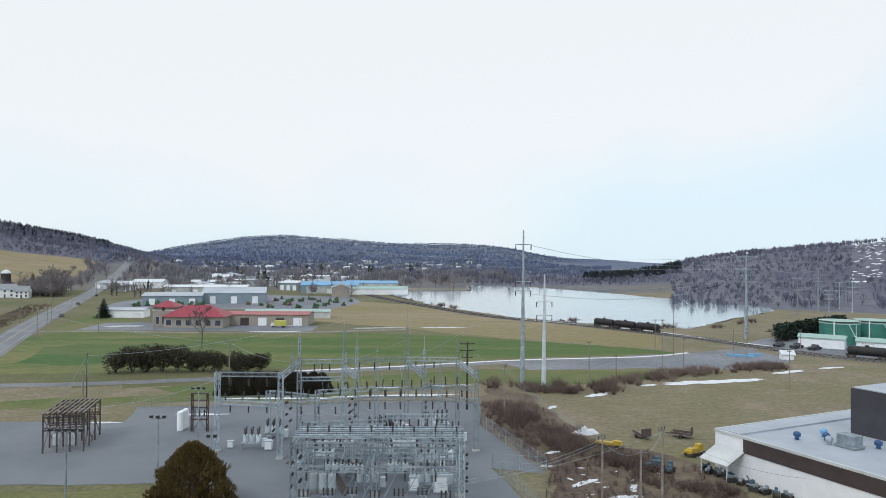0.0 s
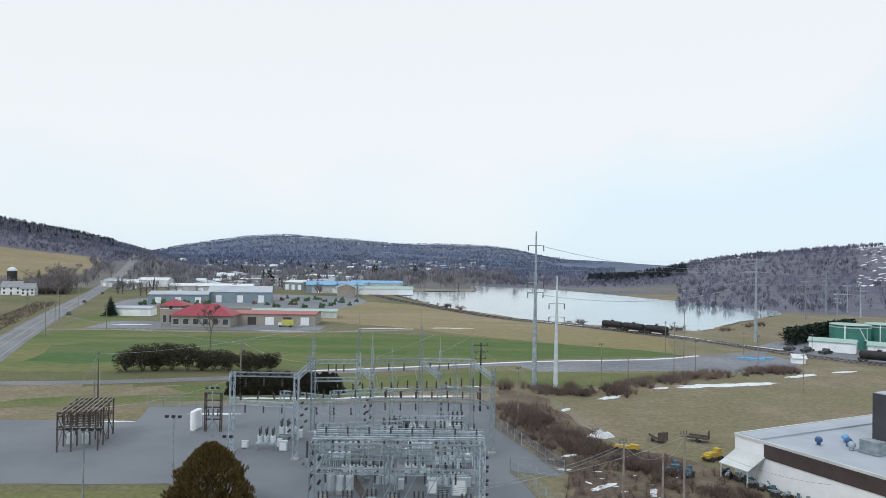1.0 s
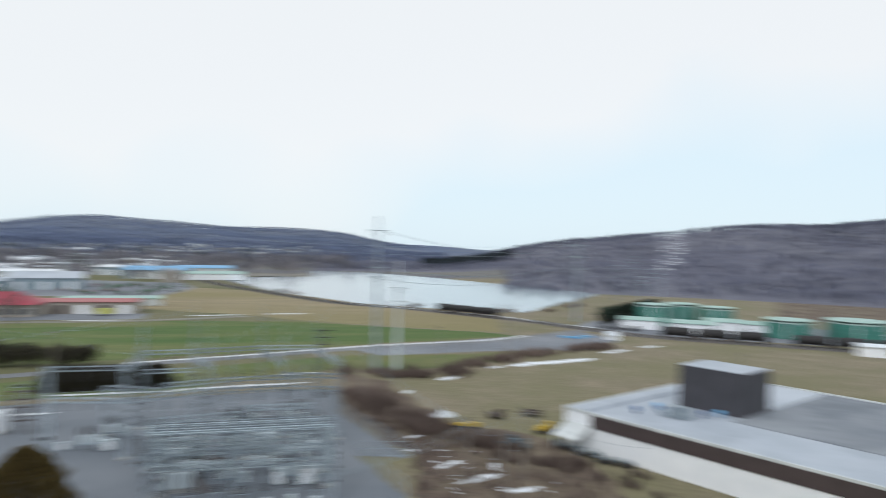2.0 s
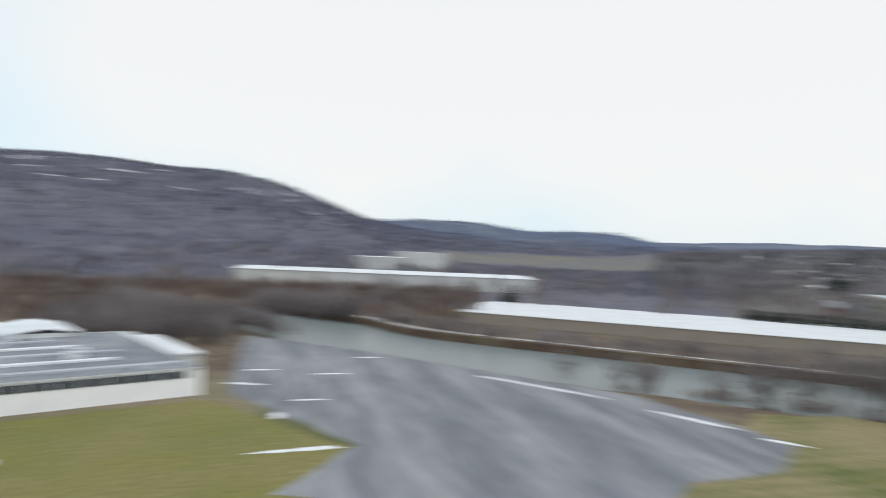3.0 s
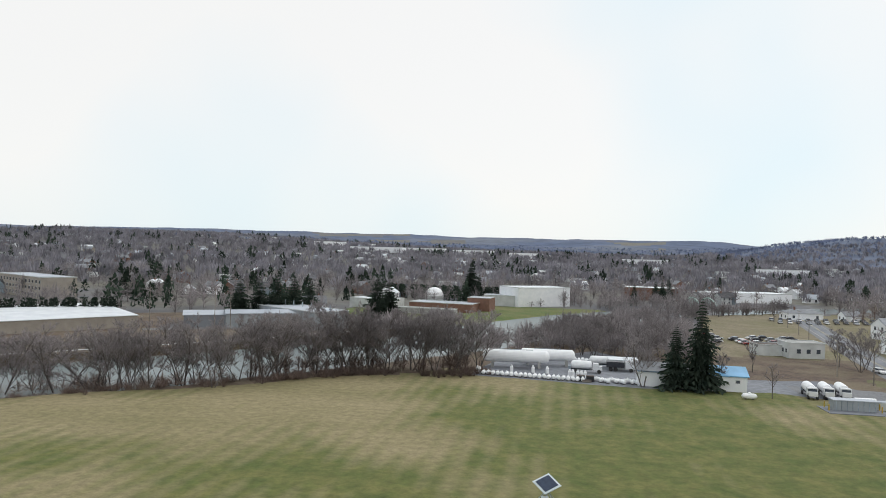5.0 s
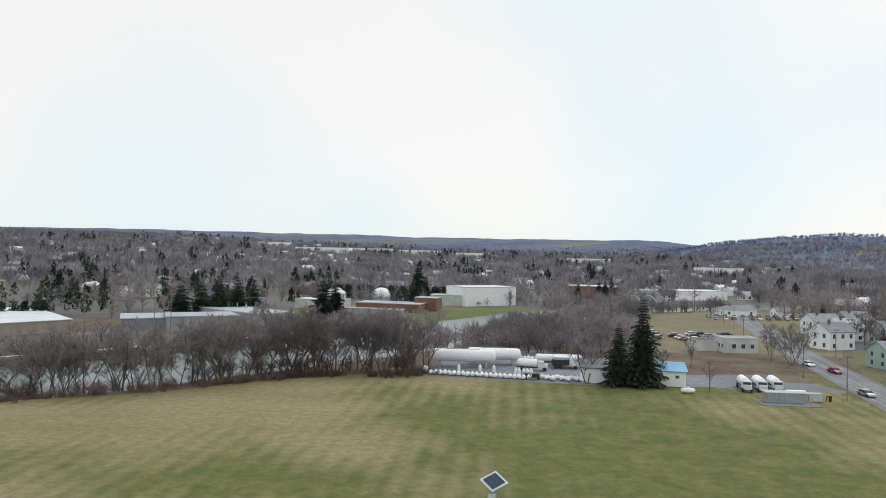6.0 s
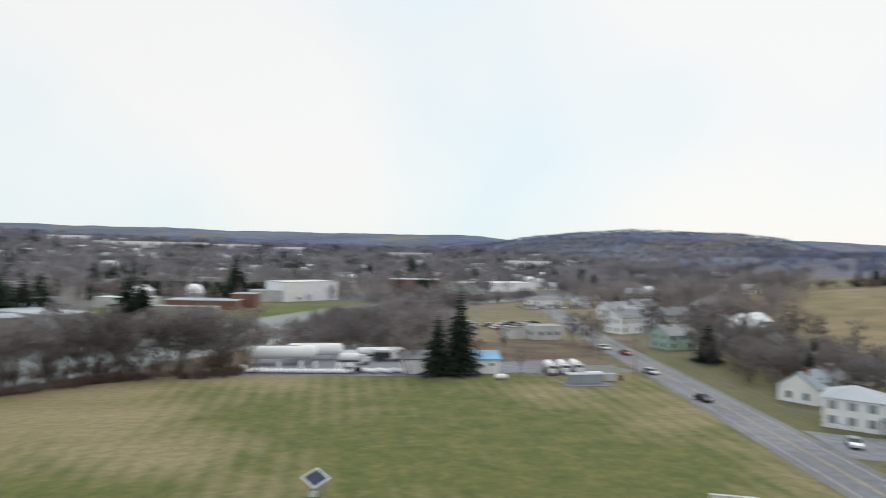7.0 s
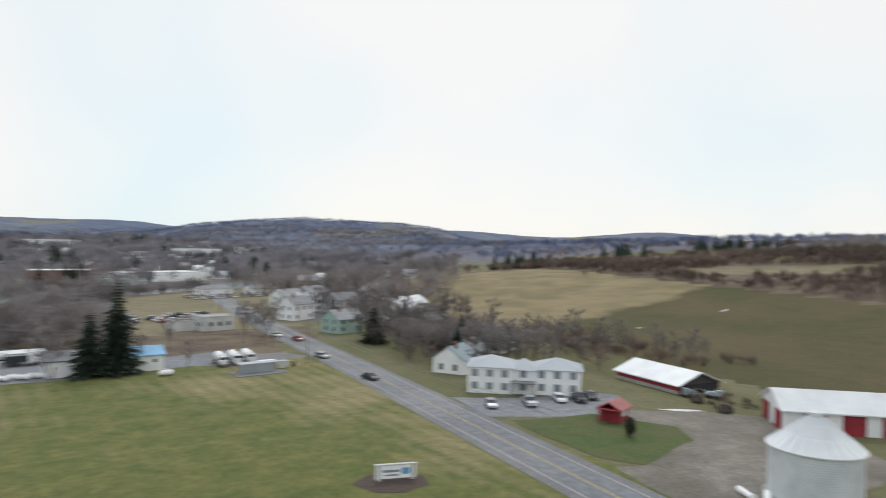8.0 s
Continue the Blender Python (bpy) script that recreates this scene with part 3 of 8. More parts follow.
def ground_kind(p, z):
    """0 dry grass, 1 lawn, 2 spring grass, 3 stubble, 4 brush, 5 woods, 6 valley floor, 7 far hills, 8 hillside, 9 bleached grass."""
    x, y = p[:, 0], p[:, 1]
    r, b = np.hypot(x, y), np.degrees(np.arctan2(x, y)) % 360
    k = np.zeros(len(p), int)
    z = z - town_rise(p)
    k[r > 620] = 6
    n = ripple(x + 300, y, 210) + 0.6 * ripple(y, x, 90)
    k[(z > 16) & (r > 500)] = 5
    fields = (z > 30) & (n > 0.75) & (r > 1500) & ((b > 120) & (b < 250) | (b > 335) | (b < 8)) & ((r < 2300) | (b < 300) & (b > 100))
    k[fields] = 6
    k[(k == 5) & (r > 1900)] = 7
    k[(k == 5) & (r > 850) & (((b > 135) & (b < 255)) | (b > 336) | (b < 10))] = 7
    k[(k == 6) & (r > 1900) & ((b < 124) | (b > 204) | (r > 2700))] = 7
    k[fields & (r > 1900) & (b > 150) & (b < 330)] = 6
    # south: mown field, riverside brush, town
    south = (y < -30) & (x > -75)
    k[south & (r < 320)] = 1
    dr = along(RIVER, p)
    k[(dr < 42) & (r < 560)] = 4
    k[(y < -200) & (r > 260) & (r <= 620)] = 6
    k[(x > 150) & (y < 60) & (dr > 26) & (r < 330)] = 4
    k[(b > 60) & (b < 128) & (r > 330) & (r < 1000)] = 5
    k[(y < -176) & (x > -78) & (x < 40) & (r < 330) & (k == 1)] = 4
    k[(x * 0.74 - y * 0.67 > 200) & (k == 1)] = 4
    # west: stubble and spring grass on the hillside
    rx = np.interp(y, [q[1] for q in ROAD], [q[0] for q in ROAD])
    west = (rx - x > 60) & (r < 620) & (y < 120)
    k[west] = 0
    hillw = (rx - x > 76) & (r < 640) & (y < 160)
    edge = np.full(len(p), 222.0)
    k[hillw & (b < edge) & (r < 470)] = 8
    top = np.interp(b, [222, 231, 248, 262], [480, 405, 325, 295])
    k[hillw & (b >= edge) & (r < top)] = 8
    k[hillw & (r >= top) & (b >= edge)] = 4
    k[hillw & (r >= 470)] = 4
    k[hillw & (r > 500) & (n > 0.1)] = 0
    k[hillw & (k == 4) & (r > 420) & (ripple(r * 2.2, b * 9, 60) > 0.15)] = 9
    k[(b > 300) & (b < 336.5) & (r > 640) & (r < 1060 + 40 * n) & (rx - x > 40)] = 3
    # east: brush beyond the works, woods under the hill
    k[(x > 235) & (y > -40) & (r < 460) & (b > 40) & (b < 110)] = 4
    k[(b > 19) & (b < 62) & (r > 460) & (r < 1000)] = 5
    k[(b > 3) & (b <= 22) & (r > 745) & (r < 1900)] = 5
    # open ground round the white hall and the roadside lots
    k[inside(WORKS_GREEN, p)] = 2
    k[inside(ROADSIDE_LOTS, p)] = 9
    k[inside(ROADSIDE_LOTS, p) & (y > -228)] = 4
    k[(k == 0) & (y > 112) & (y < 153) & (x > -140)] = 9
    k[(k == 0) & (x > 10) & (y > 0)] = 9
    return k


def build_ground():
    rings = [0.0] + [3 * 1.0262 ** i for i in range(284)]
    nb = 620
    R, B = np.meshgrid(np.array(rings[1:]), np.arange(nb) * 2 * np.pi / nb, indexing="ij")
    x, y = (R * np.sin(B)).ravel(), (R * np.cos(B)).ravel()
    p = np.stack([x, y], 1)
    z = heights(p)
    v = np.vstack([[0, 0, 0], np.column_stack([x, y, z])])
    nr = len(rings) - 1
    i = np.arange(nr - 1)[:, None] * nb + np.arange(nb)[None, :] + 1
    j = np.arange(nr - 1)[:, None] * nb + (np.arange(nb)[None, :] + 1) % nb + 1
    quads = np.stack([i, i + nb, j + nb, j], -1).reshape(-1, 4)
    fan = [(0, 1 + k, 1 + (k + 1) % nb) for k in range(nb)]
    me = bpy.data.meshes.new("ground")
    me.from_pydata(v.tolist(), [], fan + quads.tolist())
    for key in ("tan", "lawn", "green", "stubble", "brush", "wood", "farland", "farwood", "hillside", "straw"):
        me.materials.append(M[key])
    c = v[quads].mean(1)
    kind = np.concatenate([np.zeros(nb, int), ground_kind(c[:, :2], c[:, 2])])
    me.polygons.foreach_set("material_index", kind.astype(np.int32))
    me.polygons.foreach_set("use_smooth", np.ones(len(kind), bool))
    return tagged(new("ground", me), "late-winter valley ground with dry grass and fields", "ground", kind="structure")


ground = build_ground()


def outline(pts, step=4.0, jitter=0.0, seed=1):
    """A polygon with its edges divided and shaken a little."""
    rnd, out = random.Random(seed), []
    for (x0, y0), (x1, y1) in zip(pts, pts[1:] + pts[:1]):
        n = max(1, int(math.hypot(x1 - x0, y1 - y0) / step)) if jitter else 1
        for k in range(n):
            t = k / n
            out.append((x0 + (x1 - x0) * t + rnd.uniform(-jitter, jitter), y0 + (y1 - y0) * t + rnd.uniform(-jitter, jitter)))
    return out


def sheet(name, pts, z, key, label, category="ground", jitter=0.0, step=4.0, kind="structure", thick=0.0):
    o = outline(pts, step, jitter, len(name) + int(abs(pts[0][0])))
    mb = Mesh()
    mb.face(*[(x, y, z) for x, y in o])
    if thick:
        for a, b in zip(o, o[1:] + o[:1]):
            mb.face((*a, z - thick), (*b, z - thick), (*b, z), (*a, z))
    ob = link_mesh(name, mb, M[key])
    return tagged(ob, label, category, kind=kind)


def ribbon(line, width, z, shift=0.0, follow=False, step=6.0):
    """A strip along a smoothed line."""
    pts = []
    for i in range(len(line) - 1):
        p0, p1, p2, p3 = [Vector(line[max(0, min(len(line) - 1, k))]) for k in (i - 1, i, i + 1, i + 2)]
        n = max(2, int((p2 - p1).length / step))
        for k in range(n):
            t = k / n
            pts.append(0.5 * (2 * p1 + (p2 - p0) * t + (2 * p0 - 5 * p1 + 4 * p2 - p3) * t * t + (3 * p1 - p0 - 3 * p2 + p3) * t ** 3))
    pts.append(Vector(line[-1]))
    mb = Mesh()
    rows = []
    for i, p in enumerate(pts):
        d = (pts[min(i + 1, len(pts) - 1)] - pts[max(i - 1, 0)]).normalized()
        nrm = Vector((-d.y, d.x))
        a, b = p + nrm * (shift + width / 2), p + nrm * (shift - width / 2)
        za, zb = (height(a.x, a.y), height(b.x, b.y)) if follow else (0, 0)
        rows.append(((a.x, a.y, za + z), (b.x, b.y, zb + z)))
    mb.v = [q for r in rows for q in r]
    mb.f = [(2 * i, 2 * i + 1, 2 * i + 3, 2 * i + 2) for i in range(len(rows) - 1)]
    return mb, pts


# water
sheet("water_lake", LAKE, -0.3, "lake", "pale grey half-frozen lake below wooded hills", "water", jitter=1.5, step=12)
mb, _ = ribbon(RIVER, 47, -0.9, step=10)
tagged(link_mesh("water_river", mb, M["river"]), "grey river between brushy banks", "water", kind="structure")

# far bank with its strip of snow
BANKLINE = []
for (xa, ya), (xb, yb) in zip(RIVER[1:10], RIVER[2:11]):
    ln = math.hypot(xb - xa, yb - ya)
    BANKLINE.append((xa - (yb - ya) / ln * 25, ya + (xb - xa) / ln * 25))
mb, _ = ribbon(BANKLINE, 4.0, 1.5)
lip, n = Mesh(), len(mb.v)
lip.v = mb.v + [(x, y, -1.4) for x, y, z in mb.v]
lip.f = mb.f + [(i, i + 2, n + i + 2, n + i) for i in range(0, n - 2)]
tagged(link_mesh("river_bank", lip, M["brush"]), "dark earth bank on the far side of the river", "bank", kind="structure")
mb, _ = ribbon([(x * 1.012, y * 1.012) for x, y in BANKLINE], 1.6, 1.53)
tagged(link_mesh("snow_bank", mb, M["snow"]), "strip of snow along the far bank", "snow", kind="structure")

# roads and yards
mb, road_line = ribbon(ROAD, 11.0, 0.05, follow=True)
road = tagged(link_mesh("road_main", mb, M["asphalt"]), "worn two-lane asphalt highway with wide shoulders", "road", kind="structure")
for sh, w, key, nm in ((3.6, 0.22, "line", "edge_line"), (-3.6, 0.22, "line", "edge_line"), (0.2, 0.16, "yellow_line", "centre_line"), (-0.2, 0.16, "yellow_line", "centre_line")):
    mb, _ = ribbon(ROAD, w, 0.064, sh, True)
    part(nm, mb, M[key], road, "white painted line" if key == "line" else "yellow painted line")
for sh in (1.9, -1.9):
    mb, _ = ribbon(ROAD, 2.1, 0.057, sh, True)
    part("worn_lane", mb, M["lot"], road, "darker wheel-worn lane")


# ---- yards, fields and lots on the valley floor ----
sheet("field_crop", [(-150, 175), (-106, 168), (-60, 174), (-20, 186), (30, 203), (80, 216), (76, 224), (10, 262), (-35, 266), (-145, 245)], 0.02, "bright", "bright green winter crop field", "field", 1.2)
sheet("field_patch", [(-110, 184), (-124, 216), (-112, 228), (-78, 230), (-58, 222), (-66, 204), (-84, 190), (-96, 180)], 0.027, "lush", "lusher patch of the green crop field", "field", 2.2, 5)
sheet("field_stubble", [(-86, 480), (0, 415), (40, 340), (92, 290), (88, 258), (78, 226), (10, 266), (-14, 288), (-55, 312), (-70, 380)], 0.02, "stubble", "tan harvested field beside the lake", "field", 1.5, 8)
sheet("verge_north", [(18, 164), (27, 158), (56, 168), (80, 186), (78, 190), (52, 181), (20, 183), (-40, 160), (-60, 152), (-52, 146), (-10, 150)], 0.02, "green", "green grass verge", "grass", 0.8)
sheet("verge_yard", [(-86, 128), (-56, 136), (-16, 142.5), (-12, 149), (-52, 145), (-84, 138)], 0.014, "green", "green grass between the access road and the gravel", "grass", 1.4, 4)
sheet("grass_yard", [(-66, 83.5), (-34, 86), (-27, 80), (-28, 68), (-58, 66)], 0.016, "green", "green grass at the yard edge", "grass", 0.8, 4)
sheet("yard_gravel", [(-110, 118), (-52, 121), (-55, 133), (11, 141), (13, 139), (11.5, 121), (19.5, 94), (12, 96), (16, 80), (14, 70), (-16, 68), (-24, 84), (-33, 88), (-110, 84)], 0.03, "gravel", "blue-grey gravel of the substation yard", "yard", 0.25, 5)
sheet("lot_north", [(21, 196), (76, 214), (108, 226), (112, 205), (92, 186), (58, 186), (28, 181)], 0.03, "lot", "grey gravel lot beside the railway", "lot", 0.8)
sheet("tan_field_east", [(26, 150), (54, 165), (95, 186), (132, 196), (118, 130), (70, 118), (44, 103), (36, 104), (26, 124)], 0.015, "straw", "dry tan grass field", "field", 1.0)
sheet("verge_shop", [(-150, 264), (-174, 352), (-168, 362), (-140, 312), (-126, 302), (-128, 268), (-92, 259), (-36, 264), (-33, 248), (-74, 248), (-136, 238)], 0.022, "green", "green roadside grass before the shop", "grass", 1.0)
sheet("shore_bank", [(-110, 640), (-60, 600), (-44, 594), (30, 622), (32, 745), (44, 830), (-60, 800), (-120, 720)], 0.05, "path", "bare gravel bank at the lake's end", "ground", 2.0, 8)
sheet("brush_strip", [(12, 140), (12, 122), (20, 94), (17, 80), (20, 70), (40, 60), (44, 84), (43, 97), (38, 105), (30, 110), (27, 124), (24, 150), (16, 158)], 0.02, "brush", "brown weedy strip outside the fence", "ground", 1.2)
sheet("works_lawn", [(63, 56), (103, 70), (131, 9), (100, -12), (72, -40), (40, -30), (20, 20), (40, 55)], 0.018, "yellow_lawn", "yellowed lawn before the works", "grass", 0.6)
sheet("parking_lot", [(136, 6), (216, 5), (192, -22), (163, -48), (128, -77), (103, -83), (92, -84), (81, -72), (78, -55), (68, -46), (60, -50), (66, -36), (82, -2), (100, -14)], 0.03, "worn_lot", "broad worn asphalt parking lot", "parking lot", 0.5)
sheet("drive_curve", [(64, 58), (86, 47), (84, 28), (80, 12), (74, 0), (70, 2), (76, 15), (79, 28), (78, 40), (62, 52)], 0.025, "asphalt", "narrow asphalt drive", "drive", 0.2)
sheet("propane_yard", [(24, -168), (-16, -163), (-46, -167), (-64, -160), (-76, -170), (-78, -190), (-40, -182), (-22, -205), (-8, -222), (8, -205), (20, -192)], 0.03, "lot", "gravel storage yard", "yard", 0.5)
sheet("yard_front", [(-88, -92), (-93, -89), (-101, -84), (-115, -74), (-122, -64), (-110, -40), (-78, -36), (-71, -50), (-75, -62), (-79, -60), (-95, -65), (-100, -69), (-95, -82), (-80, -86), (-77, -78)], 0.03, "mud", "muddy gravel farmyard", "yard", 0.5)
sheet("house_parking", [(-77.5, -92), (-81, -108), (-88, -103), (-100, -98), (-108, -99), (-112, -92), (-104, -84), (-98, -80), (-88, -86.5)], 0.034, "lot", "asphalt parking apron before the apartment house", "lot", 0.3, 4)
sheet("lawn_island", [(-79, -88), (-95, -84), (-101, -70), (-96, -64), (-79, -60), (-76, -66), (-77, -78)], 0.045, "island", "oval green lawn island", "grass", 0.3, 3)
sheet("mulch_bed", [(-41, -75), (-42, -71), (-45, -69), (-49, -70), (-50.5, -73), (-48, -76), (-44, -77)], 0.05, "mulch", "mulch bed round the sign", "bed", 0.15, 2)
mb, _ = ribbon([(-190, 140), (-95, 153), (-70, 158), (-48, 165), (-36, 172), (-8, 182), (28, 196), (66, 205), (84, 215), (120, 236)], 5.0, 0.04)
tagged(link_mesh("road_access", mb, M["asphalt"]), "narrow asphalt access road", "road", kind="structure")
mb, _ = ribbon([(-150, 260), (-125, 264), (-90, 262), (-45, 268), (-10, 282)], 5.0, 0.04)
tagged(link_mesh("road_drive", mb, M["path"]), "pale gravel drive", "road", kind="structure")
sheet("forecourt", [(-140, 268), (-90, 268), (-48, 272), (-48, 292), (-100, 292), (-128, 300), (-142, 296)], 0.035, "lot", "asphalt forecourt", "lot")
mb, _ = ribbon([(-93, -256), (-88, -300), (-80, -390), (-78, -440)], 9.0, 0.045)
tagged(link_mesh("road_bridge", mb, M["asphalt"]), "asphalt road to the bridge", "road", kind="structure")
sheet("car_lot", [(-92, -262), (-60, -262), (-46, -284), (-70, -300), (-84, -330)], 0.03, "lot", "gravel car lot", "lot", 0.5)
sheet("shop_lot", [(-96, -280), (-150, -290), (-160, -390), (-90, -400)], 0.03, "lot", "asphalt forecourt", "lot", 0.5)
sheet("dirt_lot", [(-50, -258), (-87, -246), (-90, -262), (-87, -330), (-76, -405), (-62, -400), (-58, -330), (-46, -284)], 0.026, "mud", "bare dirt lot beside the road to the bridge", "lot", 1.0, 5)
sheet("side_street", [(-76, -166), (-52, -168), (-52, -178), (-84, -176)], 0.036, "asphalt", "asphalt side street", "road")

sheet("field_south", [(40, -30), (60, -52), (79, -56), (82, -73), (92, -86), (104, -85), (112, -93), (108, -112), (98, -121), (84, -129), (70, -139), (58, -153), (46, -160), (36, -162), (22, -166), (-16, -161.5), (-46, -164), (-52, -150), (-62, -148), (-70, -140), (-56, -50), (-50, -10), (0, -10)], 0.012, "lawn", "broad mown field, tan with greener mowing stripes", "field", 0.5, 3)

# snow
def snow_patch(x, y, a, b, turn, high=0.12, seed=0):
    rnd = random.Random(seed)
    n, c, s = 22, math.cos(radians(turn)), math.sin(radians(turn))
    ring = []
    for k in range(n):
        w = 2 * math.pi * k / n
        q = rnd.uniform(0.62, 1.1)
        ring.append((a * q * math.cos(w), b * q * math.sin(w)))
    mb = Mesh()
    rim = [(x + u * c - v * s, y + u * s + v * c) for u, v in ring]
    top = [(x + 0.6 * (u * c - v * s), y + 0.6 * (u * s + v * c)) for u, v in ring]
    zs = heights(np.array(rim + top)) + 0.05
    mb.v = [(*q, z) for q, z in zip(rim, zs)]
    mb.v += [(*q, z + high * rnd.uniform(0.6, 1.2)) for q, z in zip(top, zs[n:])]
    mb.f = [(k, (k + 1) % n, n + (k + 1) % n, n + k) for k in range(n)] + [tuple(range(n, 2 * n))]
    return tagged(link_mesh("snow_patch", mb, M["snow"]), "patch of old melting snow on grass", "snow", "snow patches", "structure")


SNOW = [(39, 149, 4, 1.3, 40), (54, 161, 3, 1.0, 30), (62, 163, 5, 1.3, 10), (69, 166, 10, 2.4, 12), (80, 169, 8, 2.0, 20), (98, 182, 7, 1.5, 30), (114, 190, 5, 1.2, 20), (27, 136, 2.2, 0.8, 60),
        (20, 97, 1.2, 0.5, 0), (24, 90, 3, 0.7, 40), (27, 84, 4, 1.0, 20), (31, 79, 3, 0.8, 10), (22, 104, 1.8, 0.5, 30), (30, 88, 2, 0.6, 70), (-39.5, 78.5, 1.9, 0.9, 10), (-55, 120, 3, 0.4, 5),
        (-40, 127, 6, 0.6, 5), (-30, 142, 14, 0.8, 3), (-5, 146, 16, 1.0, 8), (6, 158, 6, 0.9, 12), (-8, 155, 3, 1, 0), (-128, 283, 9, 2.2, 15), (-22, 285, 12, 1.2, 10), (-60, 292, 3, 1.5, 0),
        (5, 290, 10, 1.4, 5), (-62, 268, 12, 0.6, 3), (120, 92, 8, 1.5, -60), (128, 78, 6, 1.3, -60), (84, 51, 6, 1.5, -20), (109, -77, 9.5, 1.1, 30), (94, -83.5, 4, 0.9, 45), (140, -58, 21, 1.0, 39), (98.5, -6, 7.5, 1.0, -80), (129, -9, 3.5, 0.6, -88), (154, -15, 4.5, 0.8, -88), (159, 0, 4, 0.8, -88), (176, -29, 6, 0.9, -84), (144, 3, 5, 0.9, 70),
        (72, 58, 5, 1.0, -20), (96, 33, 2.5, 0.9, 0), (118, -3, 3, 1, 0), (-130, -100, 6, 1.2, 20), (-112, -77, 5, 0.8, -40), (-88, -46, 2, 0.6, 0), (-205, -160, 1.8, 0.6, 0), (-260, -160, 4, 0.6, 10), (36, 74, 1.6, 0.6, 30), (30, 70, 1.4, 0.5, 20)]
for i, s in enumerate(SNOW):
    snow_patch(*s, seed=i)
rnd = random.Random(9)
for i in range(26):
    snow_patch(rnd.uniform(22, 37), rnd.uniform(68, 98), rnd.uniform(0.25, 0.8), rnd.uniform(0.15, 0.35), rnd.uniform(0, 180), 0.08, 200 + i)
snow_patch(29.5, 115.6, 2.6, 1.5, 20, 0.7, 99)
snow_patch(29.2, 115.6, 1.5, 0.9, 60, 1.1, 98)
mb, _ = ribbon([(-34, 176), (-8, 185), (28, 199), (66, 208), (84, 218)], 1.7, 0.07)
tagged(link_mesh("snow_bank", mb, M["snow"]), "ploughed snow along the road edge", "snow", kind="structure")
mb, _ = ribbon([(36, 340), (90, 285), (106, 256), (120, 236)], 1.5, 0.08)
tagged(link_mesh("snow_bank", mb, M["snow"]), "snow along the railway", "snow", kind="structure")

# ---- the works: a long L of low halls ----
U, V = Vector((0.435, -0.9003)), Vector((0.9003, 0.435))
UT = math.degrees(math.atan2(-0.9003, 0.435))


def works(u, v):
    q = Vector((43, 99)) + U * u + V * v
    return q.x, q.y


def flat_hall(name, label, x, y, turn, sx, sy, h, wall, roof, rim=0.35, cat="building", bands=(), z=None, group=""):
    """A flat-roofed hall: walls, roof inside a parapet, coping; x along its front (local -y)."""
    t = thing(name, x, y, turn, label, cat, group, z=z)
    part("wall", Mesh().box(0, 0, 0, sx, sy, h), M[wall], t)
    part("roof", Mesh().box(0, 0, h + 0.004, sx - 0.5, sy - 0.5, 0.12), M[roof], t, "flat membrane roof")
    cop = Mesh()
    for a, b, c, d in ((0, -sy / 2, sx + 0.1, 0.3), (0, sy / 2, sx + 0.1, 0.3), (-sx / 2, 0, 0.3, sy - 0.3), (sx / 2, 0, 0.3, sy - 0.3)):
        cop.box(a, b, h + 0.003, c, d, rim)
    part("coping", cop, M["offwhite"], t)
    for z0, z1, key, x0, x1 in bands:
        part("fascia_band", Mesh().box((x0 + x1) / 2, -sy / 2 - 0.06, z0, x1 - x0, 0.14, z1 - z0), M[key], t, "dark fascia band")
    return t


x, y = works(25.1, 23)
w1 = flat_hall("factory_hall", "long low white works hall with brown fascia and grey flat roof", x, y, UT, 45.0, 46, 5.5, "white", "membrane", bands=((3.6, 5.6, "brown_band", -17.6, 21.6),))
part("roof_section", Mesh().box(9.6, 6.3, 5.63, 25.0, 32, 0.1), M["membrane_dark"], w1, "darker membrane roof section")
lean = Mesh()
lean.v = [(x, y, z + d) for x in (-22.2, -17.4) for y, z in ((-23.0, 3.7), (-26.4, 2.1)) for d in (0, 0.12)]
lean.f = [(0, 1, 3, 2), (4, 6, 7, 5), (1, 5, 7, 3), (0, 2, 6, 4), (2, 3, 7, 6), (0, 4, 5, 1)]
for a in (-22.0, -17.6):
    lean.box(a, -26.2, 0, 0.14, 0.14, 2.2)
part("canopy", lean, M["offwhite"], w1, "small lean-to canopy")
part("gable_wing", Mesh().box(-20.4, -2, 5.62, 3.4, 41, 0.25), M["membrane"], w1, "pale roof edge strip")
for i, (a, b) in enumerate(((-14, -17), (-13.5, -12.2), (-12, -13.8), (-10.6, -15.2), (-6.6, -11.2), (-5.4, -8.6))):
    vent = Mesh().lathe(a, b, [(0.26, 5.7), (0.26, 6.05), (0.46, 6.12), (0.5, 6.5), (0.32, 6.72), (0.08, 6.8)], 12)
    part("roof_vent", vent, M[("navy", "blue", "navy", "galv", "navy", "blue")[i]], w1, "blue mushroom roof fan")
hv = Mesh().box(-8.6, -14, 6.0, 2.4, 1.8, 1.3).box(-8.6, -14, 5.7, 2.8, 2.2, 0.3).box(-9.7, -13.8, 6.2, 0.8, 1.2, 1.0)
part("air_handler", hv, M["galv"], w1, "galvanised rooftop air handler")
tx, ty = works(17, 20.5)
dk = thing("stair_tower", tx, ty, UT, "dark charcoal windowless block standing on the flat roof", "tower", z=5.62)
part("wall", Mesh().box(0, 0, 0, 10.6, 8, 6.4), M["charcoal"], dk)
part("roof", Mesh().box(0, 0, 6.404, 10.3, 7.7, 0.15), M["membrane"], dk)
x, y = works(84.2, 71)
